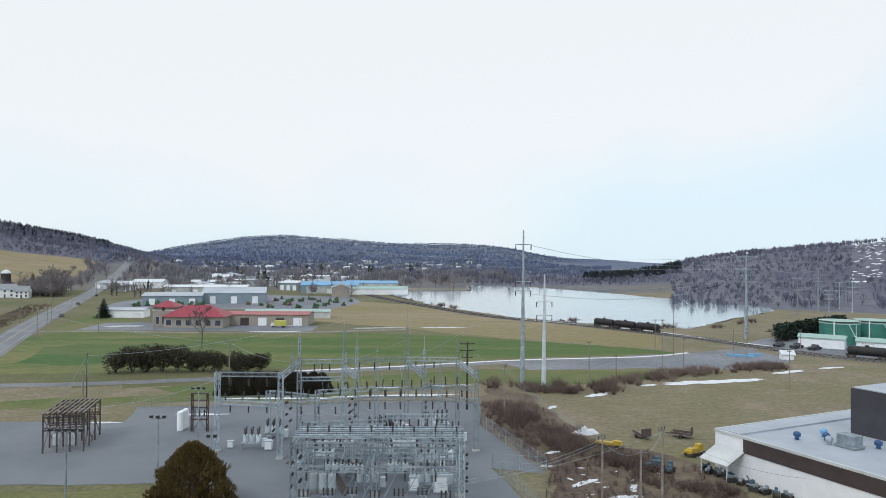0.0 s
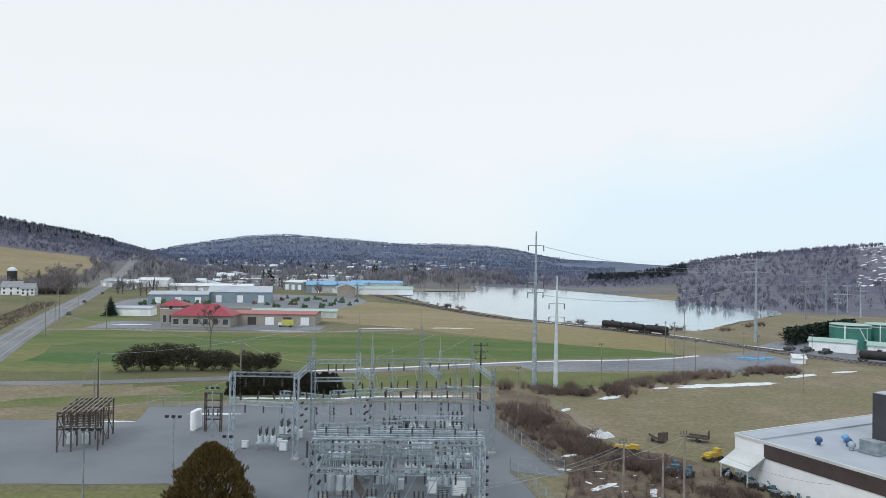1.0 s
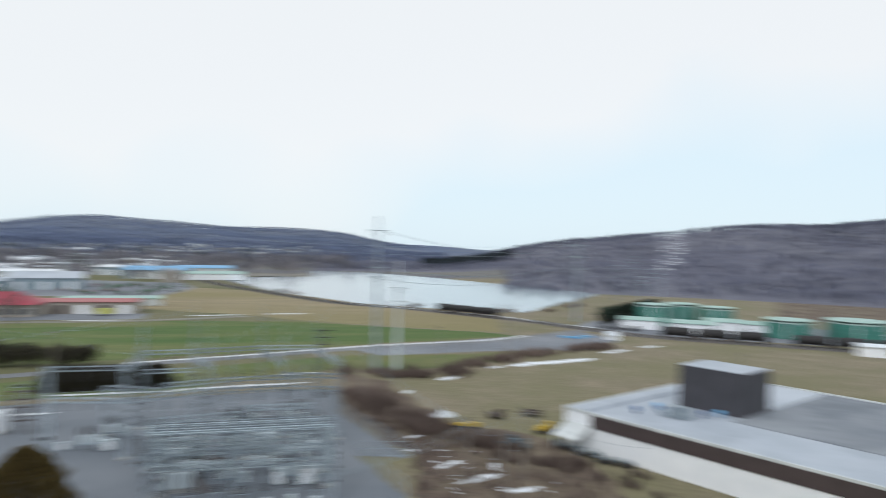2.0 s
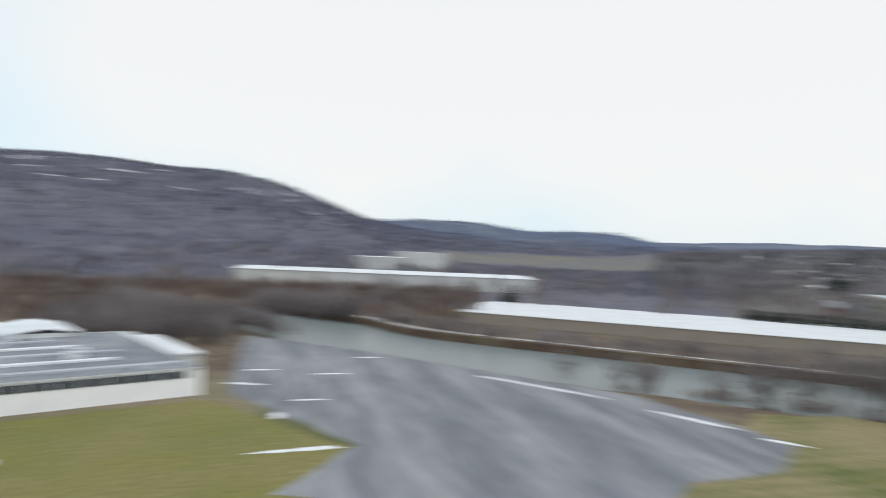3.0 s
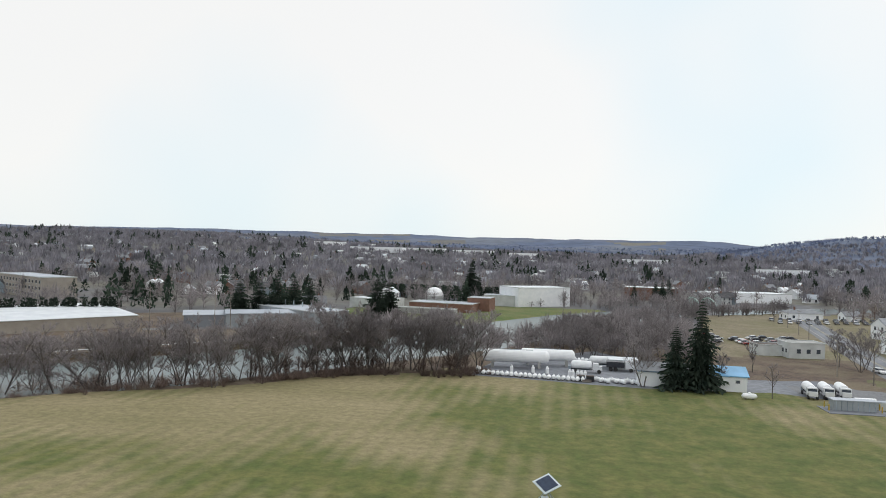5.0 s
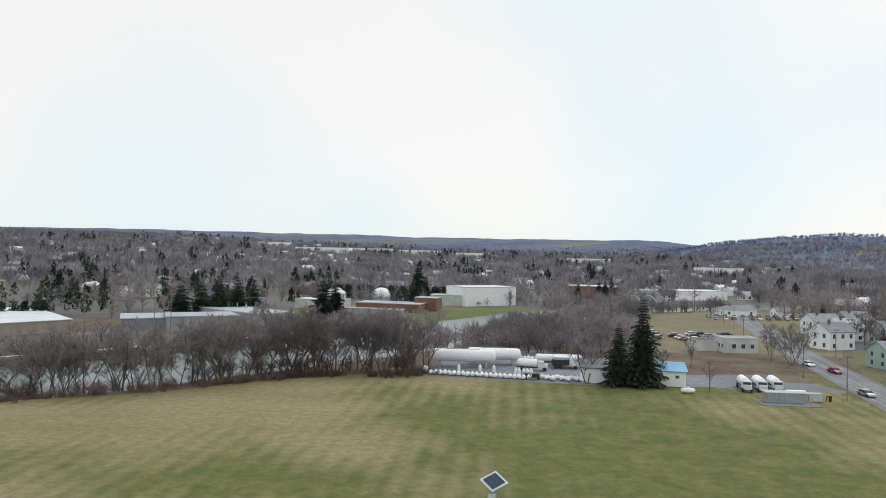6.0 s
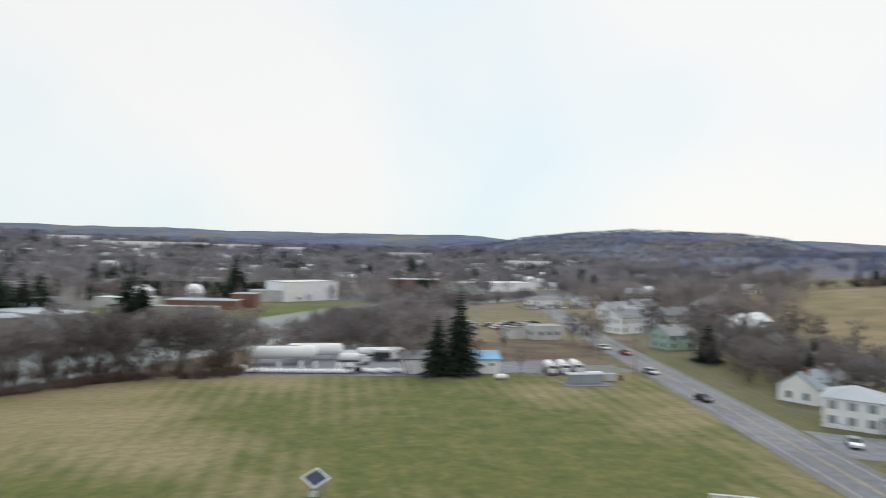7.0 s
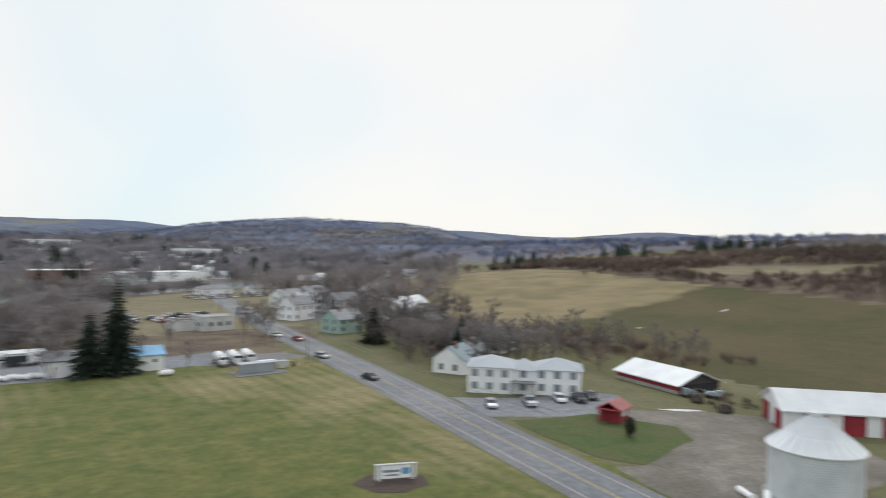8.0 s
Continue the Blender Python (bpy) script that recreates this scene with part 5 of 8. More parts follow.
wood_pole(9.8, 133.5, 13.4, ((0.96, 3), (0.86, 3), (0.76, 2.2)), "darkpole", 10, "dark creosoted pole with three crossarms", r=0.24)
wood_pole(-40.8, 144.8, 12.2, ((0.94, 2.2),), turn=20)
wood_pole(-69.8, 140.5, 6.0, ())
for x, y, h in ((24.5, 82, 8.2), (28.7, 80.3, 7.2), (32, 82.5, 9.2), (16.8, 129, 9.4)):
    wood_pole(x, y, h, ((0.97, 1.2),) if h > 8 else (), turn=35)
for x, y, h in ((-148, 262, 10), (-128, 262, 9.5), (-110, 270, 9.5), (-134, 232, 10.5), (-168, 300, 10.5), (-200, 375, 10.5), (-240, 480, 10.5), (-154, 236, 9.5), (-176, 290, 10), (-214, 380, 10)):
    wood_pole(x, y, h, ((0.95, 1.8),), turn=25)
for x, y, h in ((64.7, 184, 13.7), (68.9, 179.6, 9.0), (76.8, 211, 15.0), (39.7, 160.5, 10.3), (47.5, 166, 6.2), (72, 214, 11), (97, 205, 8), (112, 160, 8), (86, 158, 9), (101, 130, 7.5), (101, 224, 7), (118, 214, 8)):
    wood_pole(x, y, h, ((0.97, 1.0),), turn=10, r=0.13)
for x, y, h in ((-74.4, -185, 8.5), (-72.3, -157, 9.8), (-70, -196, 9), (-93, -302, 10), (-86, -268, 9), (-100, -225, 9), (-97, -330, 9), (-72, -420, 10), (143, -214, 16), (124, -224, 15.5), (119, -226, 13)):
    wood_pole(x, y, h, ((0.95, 1.8),), turn=15)
for x, y, h, key, lab in ((23.8, 159.7, 36.6, "galv", "tall tapered steel transmission monopole with davit arms"), (28.9, 160, 26.2, "tank_paint", "pale tapered steel transmission monopole")):
    t = thing("transmission_pole", x, y, 0, lab, "transmission pole", "transmission poles")
    part("shaft", Mesh().tube((0, 0, 0), (0, 0, h), 0.6, 0.17, n=12), M[key], t)
    for f in (0.9, 0.66, 0.6) if h > 30 else (0.74, 0.62):
        part("arm", Mesh().tube((-1.9, 0, h * f + 0.3), (1.9, 0, h * f + 0.3), 0.1, n=5), M[key], t)
        for a in (-1.8, 1.8):
            part_of("insulator", INS_DATA, t, "", pose(a, 0, h * f - 1.0))
for x, y, h, s in ((120.6, 258.7, 32, 1.0), (228, 404, 26, 0.9), (196, 366, 21, 0.7), (205, 352, 15, 0.5), (240, 390, 18, 0.6), (250, 420, 17, 0.6)):
    t = thing("transmission_tower", x, y, -30, "grey steel pole tower with three pairs of arms carrying lines", "transmission tower", "transmission towers")
    part("shaft", Mesh().tube((0, 0, 0), (0, 0, h), 0.7 * s, 0.25 * s, n=8), M["galv"], t)
    for f in (0.98, 0.83, 0.68):
        part("arm", lattice((-4.2 * s, 0, h * f), (4.2 * s, 0, h * f), 0.4, 8, 0.06), M["galv"], t)
        for a in (-4, 4):
            part_of("insulator", INS_DATA, t, "", pose(a * s, 0, h * f - 1.4))


def light_pole(x, y, h, heads, group="yard lamps"):
    t = thing("yard_lamp", x, y, 0, "slim grey yard lamp pole with floodlights", "lamp", group)
    part("shaft", Mesh().tube((0, 0, 0), (0, 0, h), 0.13, 0.08, n=8), M["galv"], t)
    part("bracket", Mesh().box(0, 0, h - 0.2, 0.5 + heads * 0.5, 0.1, 0.1), M["galv"], t)
    for k in range(heads):
        part("floodlight", Mesh().box((k - (heads - 1) / 2) * 0.9, -0.2, h - 0.05, 0.45, 0.35, 0.35), M["cardark"], t, "dark floodlight head")
    return t


light_pole(-38.9, 78.3, 9.4, 5)
light_pole(-34.9, 94.4, 7.2, 3)
light_pole(-35.2, 111, 8.0, 3)
light_pole(-26.5, 92, 5.2, 2)
t = thing("line_mast", -68.5, 139.5, 0, "guyed timber mast beside the switch rack", "mast")
part("shaft", Mesh().tube((0, 0, 0), (0, 0, 9.5), 0.16, 0.1, n=6), M["rust"], t)
part("guy", Mesh().tube((0, 0, 9), (-3.5, -4, 0), 0.03, n=3).tube((0, 0, 9), (2.5, -4, 0), 0.03, n=3), M["galv"], t)


def wires(name, label, spans, sag=1.0, r=0.022, key="galv"):
    mb = Mesh()
    for p, q in spans:
        p, q = Vector(p), Vector(q)
        n = 10
        pts = [p.lerp(q, i / n) - Vector((0, 0, sag * 4 * (i / n) * (1 - i / n))) for i in range(n + 1)]
        for a, b in zip(pts, pts[1:]):
            mb.tube(a, b, r, n=3, caps=False)
    return solid(name, mb, M[key], label, "wires", kind="structure")


wires("wires_feeder", "overhead feeder lines to the works", [((16.8 + d, 129, 9), (24.5 + d, 82, 7.8)) for d in (-0.5, 0, 0.5)] + [((24.5, 82, 7.6 + d), (2, 60, 9 + d)) for d in (0, 0.4)] + [((32, 82.5, 8.8), (2, 62, 8.5)), ((16.8, 129, 8.8), (9.8, 133.5, 12.8)), ((24.5, 82, 7.8), (28.7, 80.3, 7)), ((28.7, 80.3, 7), (32, 82.5, 9)), ((32, 82.5, 8.8), (45, 74, 6))])
wires("wires_bus", "drooping lines within the substation", [((-12, 116, 11.6), (23.8, 159.7, 24)), ((-1.5, 121, 11.4), (23.8, 159.7, 22)), ((-19.5, 115, 11.8), (-40.8, 144.8, 11.4)), ((-19.5, 115, 18), (-68.5, 139.5, 9)), ((-12, 116, 19), (-40.8, 144.8, 11.8)), ((-29.5, 103, 11), (-53, 104, 6)), ((-30, 104, 11.5), (-36.2, 114.5, 6.4)), ((9.8, 133.5, 12.6), (7.6, 119, 11.8))] + [((-19 + i * 2.5, 99.5, 7.6), (-12 + i * 3, 93, 8.8)) for i in range(6)] + [((-19.5 + i * 3.4, 115.5, 11.8), (-16 + i * 3.2, 103, 8)) for i in range(8)])
wires("wires_lines", "transmission lines across the valley", [((23.8 + d, 159.7, z), (120.6 + d * 2, 258.7, z2)) for d, z, z2 in ((1.8, 33, 31), (1.8, 24, 26), (-1.8, 22, 22))] + [((120.6, 258.7, z), (228, 404, z - 6)) for z in (31, 26.5, 22)] + [((120.6, 258.7, z), (-60, 640, z + 4)) for z in (31, 26.5)], 4.0, 0.05)
wires("wires_road", "roadside lines along the highway", [((-134, 232, 10), (-168, 300, 10)), ((-168, 300, 10), (-200, 375, 10)), ((-200, 375, 10), (-240, 480, 10)), ((-134, 232, 10), (-60, 170, 9)), ((-134, 232, 9.4), (-40.8, 144.8, 11))], 1.0, 0.03)

# chain-link fence
def fence(name, pts, h=2.1):
    t = thing(name, pts[0][0], pts[0][1], 0, "galvanised chain-link fence round the gravel yard", "fence")
    x0, y0 = pts[0]
    mesh = Mesh()
    for (a, b), (c, d) in zip(pts, pts[1:]):
        n = max(1, int(math.hypot(c - a, d - b) / 3))
        for k in range(n + 1):
            px, py = a + (c - a) * k / n - x0, b + (d - b) * k / n - y0
            part("post", Mesh().tube((px, py, 0), (px, py, h), 0.05, n=5), M["galv"], t)
        for z in (0.1, h * 0.5, h):
            mesh.tube((a - x0, b - y0, z), (c - x0, d - y0, z), 0.025, n=3)
        L = math.hypot(c - a, d - b)
        for k in range(int(L / 0.4)):
            f, g = k * 0.4 / L, min(1, (k * 0.4 + h * 0.6) / L)
            mesh.tube((a - x0 + (c - a) * f, b - y0 + (d - b) * f, 0.1), (a - x0 + (c - a) * g, b - y0 + (d - b) * g, h), 0.008, n=3, caps=False)
            mesh.tube((a - x0 + (c - a) * f, b - y0 + (d - b) * f, h), (a - x0 + (c - a) * g, b - y0 + (d - b) * g, 0.1), 0.008, n=3, caps=False)
    part("wire_mesh", mesh, M["galv"], t, "diamond wire mesh")
    return t


fence("yard_fence", [(12, 139), (11.8, 121), (19.6, 94.5), (12.2, 96), (16.2, 80), (14.5, 70)])
fence("yard_fence", [(-55, 132), (11, 141)], 2.0)
fence("yard_fence", [(-17, 70), (-24.5, 88)], 2.0)


# ---- trees ----
def bare_tree_parts(seed, h, spread=0.42, limbs=7, levels=3, stems=1, twig=0.022):
    """Forking stems that taper into limbs, and a see-through crown of fine twigs."""
    rnd = random.Random(seed)
    wood, fine = Mesh(), Mesh()

    def grow(p, d, length, r, level):
        bend = Vector((rnd.uniform(-1, 1), rnd.uniform(-1, 1), rnd.uniform(-0.1, 0.5))) * 0.2
        mid = p + d * length * 0.5
        d2 = (d + bend).normalized()
        q = mid + d2 * length * 0.5
        if level < 3:
            wood.tube(p, mid, r, r * 0.75, n=5 if level < 2 else 3, caps=False)
            wood.tube(mid, q, r * 0.75, r * 0.4, n=5 if level < 2 else 3, caps=False)
        else:
            w = d.orthogonal().normalized() * r
            wood.face(p - w, p + w, q)
        if level >= levels:
            for k in range(9):
                s = p.lerp(q, 0.2 + 0.8 * rnd.random())
                e = (d2 + Vector((rnd.uniform(-1, 1), rnd.uniform(-1, 1), rnd.uniform(-0.2, 0.7))) * 0.7).normalized() * length * rnd.uniform(0.5, 1.0)
                w = Vector((rnd.uniform(-1, 1), rnd.uniform(-1, 1), rnd.uniform(-1, 1))).normalized() * twig * rnd.uniform(0.7, 1.5)
                fine.face(s - w, s + w, s + e)
                m2 = s + e * 0.4
                e2 = (e.normalized() + Vector((rnd.uniform(-1, 1), rnd.uniform(-1, 1), rnd.uniform(-0.2, 0.8))) * 0.7).normalized() * length * rnd.uniform(0.3, 0.6)
                fine.face(m2 - w * 0.7, m2 + w * 0.7, m2 + e2)
            return
        n = limbs if level == 0 else rnd.randint(4, 6)
        for k in range(n):
            f = (0.14 if stems > 1 else 0.28) + 0.8 * (k + rnd.random() * 0.6) / n if level == 0 else rnd.uniform(0.25, 1.0)
            s = p.lerp(mid, f * 2) if f < 0.5 else mid.lerp(q, f * 2 - 1)
            a = k * 2.4 + rnd.uniform(-0.5, 0.5) if level == 0 else rnd.uniform(0, 2 * math.pi)
            side = Vector((math.cos(a), math.sin(a), 0))
            nd = (d2 * 0.75 + side * rnd.uniform(0.35, 0.85) * (spread / 0.42) + Vector((0, 0, rnd.uniform(0.1, 0.5)))).normalized()
            grow(s, nd, length * rnd.uniform(0.42, 0.62) * (1.05 - 0.35 * f), r * 0.5, level + 1)
    for k in range(stems):
        a = k * 2.2 + rnd.uniform(-0.4, 0.4)
        q = rnd.uniform(0.25, 0.6) if stems > 1 else 0.05
        lean = Vector((math.cos(a) * q, math.sin(a) * q, 1)).normalized()
        grow(Vector((0.35 * math.cos(a), 0.35 * math.sin(a), 0)) * (stems > 1), lean, h * rnd.uniform(0.6, 0.8), h * 0.013 / math.sqrt(stems), 0)
    top = max(q[2] for q in fine.v)
    f = h / top
    for mb in (wood, fine):
        mb.v = [(a * f, b * f, c * f) for a, b, c in mb.v]
    return wood, fine


def conifer_parts(seed, h, w, tiers=30, per=20):
    rnd = random.Random(seed)
    trunk, crown = Mesh(), Mesh()
    trunk.tube((0, 0, 0), (0, 0, h * 0.97), h * 0.016, h * 0.003, n=6)
    for i in range(tiers):
        f = i / (tiers - 1)
        z = h * (0.1 + 0.88 * f)
        R = w / 2 * (1 - f) ** 0.8 * rnd.uniform(0.62, 1.12) + 0.15
        for k in range(per):
            a = 2 * math.pi * (k + rnd.random()) / per
            L = R * rnd.uniform(0.5, 1.18)
            c, s = math.cos(a), math.sin(a)
            tip = (c * L, s * L, z - L * rnd.uniform(0.1, 0.45))
            for m in range(3):
                g0, g1 = m / 3, (m + 1.15) / 3
                ww = L * 0.3 * (1.1 - g0 * 0.7)
                p0 = Vector((c * L * g0, s * L * g0, z + (tip[2] - z) * g0))
                p1 = Vector((c * L * g1, s * L * g1, z + (tip[2] - z) * g1))
                side = Vector((-s, c, rnd.uniform(-0.3, 0.3))) * ww
                crown.face(p0, p1 + side - Vector((0, 0, ww * 0.5)), p1 + side * 0.2 + Vector((0, 0, 0.05)))
                crown.face(p0, p1 - side - Vector((0, 0, ww * 0.5)), p1 - side * 0.2 + Vector((0, 0, 0.05)))
    return trunk, crown


def bush_parts(seed, h, w, n=420, size=0.28, upright=0.0):
    """A clump of small leaf sprays in an uneven crown."""
    rnd = random.Random(seed)
    stem, crown = Mesh(), Mesh()
    for k in range(5):
        a = k * 1.256
        stem.tube((0.1 * math.cos(a), 0.1 * math.sin(a), 0), (w * 0.22 * math.cos(a), w * 0.22 * math.sin(a), h * 0.6), 0.08, 0.03, n=4)
    lobes = [(rnd.uniform(-0.3, 0.3) * w, rnd.uniform(-0.3, 0.3) * w, rnd.uniform(0.3, 0.75) * h, rnd.uniform(0.2, 0.34)) for _ in range(9)] + [(0, 0, h * 0.55, 0.38)]
    for k in range(n):
        cx, cy, cz, q = lobes[k % len(lobes)]
        d = Vector((rnd.gauss(0, 1), rnd.gauss(0, 1), rnd.gauss(0, 1) * (1 + upright))).normalized()
        rad = rnd.uniform(0.75, 1.05)
        p = Vector((cx + d.x * q * w * rad, cy + d.y * q * w * rad, max(0.15, min(h, cz + d.z * q * h * rad))))
        for m in range(2):
            a = Vector((rnd.uniform(-1, 1), rnd.uniform(-1, 1), rnd.uniform(-1, 1) + upright)).normalized() * size * rnd.uniform(0.7, 1.6)
            b = d.cross(a).normalized() * size * rnd.uniform(0.5, 1.0)
            crown.face(p - b, p + b * 0.3 + d * size * 0.4, p + a + d * size * 0.6)
    return stem, crown


def dome_shrub_parts(seed, h, w, n):
    """A dense dome of upright sprays down to the ground, darker inside."""
    rnd = random.Random(seed)
    stem, crown = Mesh(), Mesh()
    stem.tube((0, 0, 0), (0, 0, h * 0.8), 0.25, 0.05, n=6)
    for k in range(n):
        z = h * rnd.random() ** 1.25 * 0.97
        a = rnd.uniform(0, 6.2832)
        lump = 1 + 0.1 * math.sin(5 * a + z) + 0.09 * math.sin(9 * a - 2.2 * z) + 0.08 * math.sin(3 * z + 2 * a)
        R = w / 2 * max(0.03, 1 - (z / h) ** 1.9) ** 0.75 * lump * rnd.uniform(0.78, 1.04)
        p = Vector((R * math.cos(a), R * math.sin(a), z))
        out = Vector((math.cos(a), math.sin(a), 0.9 + z / h)).normalized()
        s = rnd.uniform(0.16, 0.42)
        side = out.cross(Vector((rnd.uniform(-1, 1), rnd.uniform(-1, 1), rnd.uniform(-1, 1)))).normalized() * s * 0.32
        crown.face(p - side, p + side, p + out * s + Vector((rnd.uniform(-0.1, 0.1), rnd.uniform(-0.1, 0.1), 0.1)))
    return stem, crown


def brush_parts(seed, h, w, n=260, twig=0.02):
    """A leafless thicket shrub: sprays of thin stems from several roots, ragged at the edge."""
    rnd = random.Random(seed)
    stem, crown = Mesh(), Mesh()
    roots = [(rnd.gauss(0, w * 0.22), rnd.gauss(0, w * 0.22), rnd.uniform(0.45, 1.0)) for _ in range(9)]
    for k in range(n):
        rx, ry, t = roots[k % 9]
        a, q = rnd.uniform(0, 2 * math.pi), rnd.random() ** 0.7 * w * 0.24
        base = Vector((rx + rnd.gauss(0, 0.15), ry + rnd.gauss(0, 0.15), 0))
        tip = Vector((rx + q * math.cos(a), ry + q * math.sin(a), h * t * rnd.uniform(0.55, 1.0)))
        if k % 3:
            base = base.lerp(tip, rnd.uniform(0.25, 0.6))
            tip = tip + Vector((rnd.uniform(-0.5, 0.5), rnd.uniform(-0.5, 0.5), rnd.uniform(-0.2, 0.3)))
        s = Vector((rnd.uniform(-1, 1), rnd.uniform(-1, 1), 0.2)).normalized() * twig * rnd.uniform(0.8, 1.9)
        crown.face(base - s, base + s, tip)
        if k == 0:
            stem.tube((rx, ry, 0), tip, 0.05, 0.012, n=4)
    return stem, crown


PLANTS = {}


def plant_kind(key, maker, names, mats, *args, **kw):
    out = []
    for nm, mb, mt in zip(names, maker(*args, **kw), mats):
        me = bpy.data.meshes.new(nm)
        me.from_pydata(mb.v, [], mb.f)
        me.materials.append(M[mt])
        out.append((nm, me))
    PLANTS.setdefault(key, []).append(out)


for i in range(5):
    plant_kind("bank", bare_tree_parts, ("trunk", "crown"), ("bark", "twig"), 20 + i, 15.0, 0.5, 6, 3, 2 + i % 3, 0.03)
for i in range(4):
    plant_kind("bare", bare_tree_parts, ("trunk", "crown"), ("bark", "twig"), 40 + i, 12.0, 0.42, 7, 3, 1, 0.03)
for i in range(3):
    plant_kind("low", bare_tree_parts, ("trunk", "crown"), ("bark", "twig"), 60 + i, 8.0, 0.6, 6, 2, 1, 0.03)
for i in range(4):
    plant_kind("fir", conifer_parts, ("trunk", "crown"), ("bark", "needle"), 80 + i, 14.0, 6.0 + 0.6 * i)
for i in range(3):
    plant_kind("hedge", bush_parts, ("trunk", "crown"), ("bark", "yew"), 90 + i, 6.0, 5.0, 1700, 0.23)
plant_kind("juniper", dome_shrub_parts, ("trunk", "crown"), ("bark", "juniper"), 97, 7.8, 8.8, 16000)
for i in range(3):
    plant_kind("dome", dome_shrub_parts, ("trunk", "crown"), ("bark", "yew"), 130 + i, 4.8, 4.4, 5200)
for i in range(4):
    plant_kind("brush", brush_parts, ("stem", "crown"), ("bark", "bushtwig"), 110 + i, 3.0, 6.5, 520, 0.024)
for i in range(2):
    plant_kind("column", bush_parts, ("trunk", "crown"), ("bark", "needle"), 120 + i, 5.0, 1.6, 200, 0.3, upright=1.0)


def plant(key, x, y, h, label, cat, group, seed=0, name=None, width=1.0):
    kind = PLANTS[key][seed % len(PLANTS[key])]
    base = {"bank": 15.0, "bare": 12.0, "low": 8.0, "fir": 14.0, "hedge": 6.0, "juniper": 7.8, "dome": 4.8, "brush": 3.0, "column": 5.0}[key]
    f = h / base
    t = thing(name or {"fir": "conifer", "hedge": "evergreen_shrub", "juniper": "juniper", "brush": "thicket_shrub", "column": "arborvitae"}.get(key, "bare_tree"), x, y, 0, label, cat, group, z=height(x, y) - 0.05)
    t.matrix_basis = t.matrix_basis @ pose(0, 0, 0, 0, 0, seed * 77 % 360) @ Matrix.Diagonal((f * width, f * width, f, 1))
    for nm, me in kind:
        part_of(nm, me, t)
    return t


plant("juniper", -24.4, 79.0, 8.0, "dense bronze-green juniper at the yard edge", "tree", "", 0)
plant("low", -28.6, 80.5, 4.2, "small leafless shrub beside the juniper", "shrub", "", 1)
for i, (x, y, h) in enumerate(((-77.8, 171.4, 5.9), (-73.6, 171.6, 7.1), (-70.5, 173, 5.0), (-67, 173.6, 7.6), (-63, 173.4, 7.0), (-59.5, 174, 5.2), (-56.7, 174.3, 5.8), (-52.5, 174, 5.2), (-48, 174, 5.6), (-45, 173.2, 5.3), (-42, 174.5, 5.0))):
    plant("hedge", x, y, h, "dark evergreen tree with bare lower stems in a row", "tree", "hedgerow trees", i, "evergreen_tree", 1.22)
for i in range(11):
    plant("dome", -41.5 + i * 2.0, 146 + 0.25 * i + (i % 2) * 0.8, 4.8 - 0.04 * i, "dense dark clipped evergreen hedge shrub behind the substation", "shrub", "yard hedge", i, "hedge_shrub", 1.12)
plant("bare", -72, 216.4, 16.2, "large leafless tree in the green field", "tree", "", 1)
plant("fir", -154.6, 319, 10.0, "dark dense spruce beside the drive", "tree", "", 2, width=1.35)
for i, (x, y, h, w) in enumerate(((-24.6, -164.4, 15.2, 0.95), (-30.2, -164.8, 21.4, 0.76))):
    plant("fir", x, y, h, "tall dark spruce behind the mown field", "tree", "spruces by the shed", i + 1, width=w * 1.18)
for i, (x, y, h) in enumerate(((-35, -166.4, 9.2), (-44.2, -159.9, 8.2), (-49, -196, 9), (-77, -214, 12), (-79.5, -206, 13), (-83, -212, 12))):
    plant("bank" if h > 11 else "bare" if h > 8.5 else "low", x, y, h, "leafless tree at the edge of the yard", "tree", "yard trees", i)
plant("bank", -17.5, -164.2, 14.4, "broad leafless tree with low forking limbs at the yard edge", "tree", "yard trees", 3, width=1.25)
# foundation evergreens before the works
plant("hedge", 66, 35.5, 7.8, "dark bushy evergreen on the works lawn", "tree", "lawn evergreens", 0, "evergreen_tree", 1.15)
plant("hedge", 90.5, 40.2, 9.0, "dark bushy evergreen on the works lawn", "tree", "lawn evergreens", 1, "evergreen_tree", 1.1)
# river bank trees
rnd = random.Random(11)
BANK = [(150, -64), (125, -92), (112, -108), (100, -122), (86, -130), (72, -140), (62, -150), (52, -160), (40, -163), (28, -166), (20, -172)]
k = 0
for (x0, y0), (x1, y1) in zip(BANK, BANK[1:]):
    n = 3 if x0 > 110 else 5
    for j in range(n):
        f = (j + rnd.random() * 0.8) / n
        x, y = x0 + (x1 - x0) * f + rnd.uniform(1, 6), y0 + (y1 - y0) * f - rnd.uniform(0.5, 6)
        plant("bank", x, y, rnd.uniform(11.5, 17.0) if x < 125 else rnd.uniform(7, 10), "leafless many-stemmed tree leaning over the river bank", "tree", "river bank trees", k, width=rnd.uniform(0.95, 1.35))
        k += 1
plant("bank", 55, -163, 18.5, "tall leafless tree on the river bank", "tree", "river bank trees", 2)
plant("bank", 74, -134, 16.5, "tall leafless tree on the river bank", "tree", "river bank trees", 3)
for i in range(85):
    f = (0.15 + 0.85 * rnd.random()) * (len(BANK) - 1)
    j = int(f)
    (x0, y0), (x1, y1) = BANK[j], BANK[j + 1]
    plant("brush", x0 + (x1 - x0) * (f - j) + rnd.uniform(-1.5, 2), y0 + (y1 - y0) * (f - j) + rnd.uniform(-2, 2.5), rnd.uniform(1.2, 2.8), "brown leafless thicket along the mown field", "shrub", "bank thicket", i)
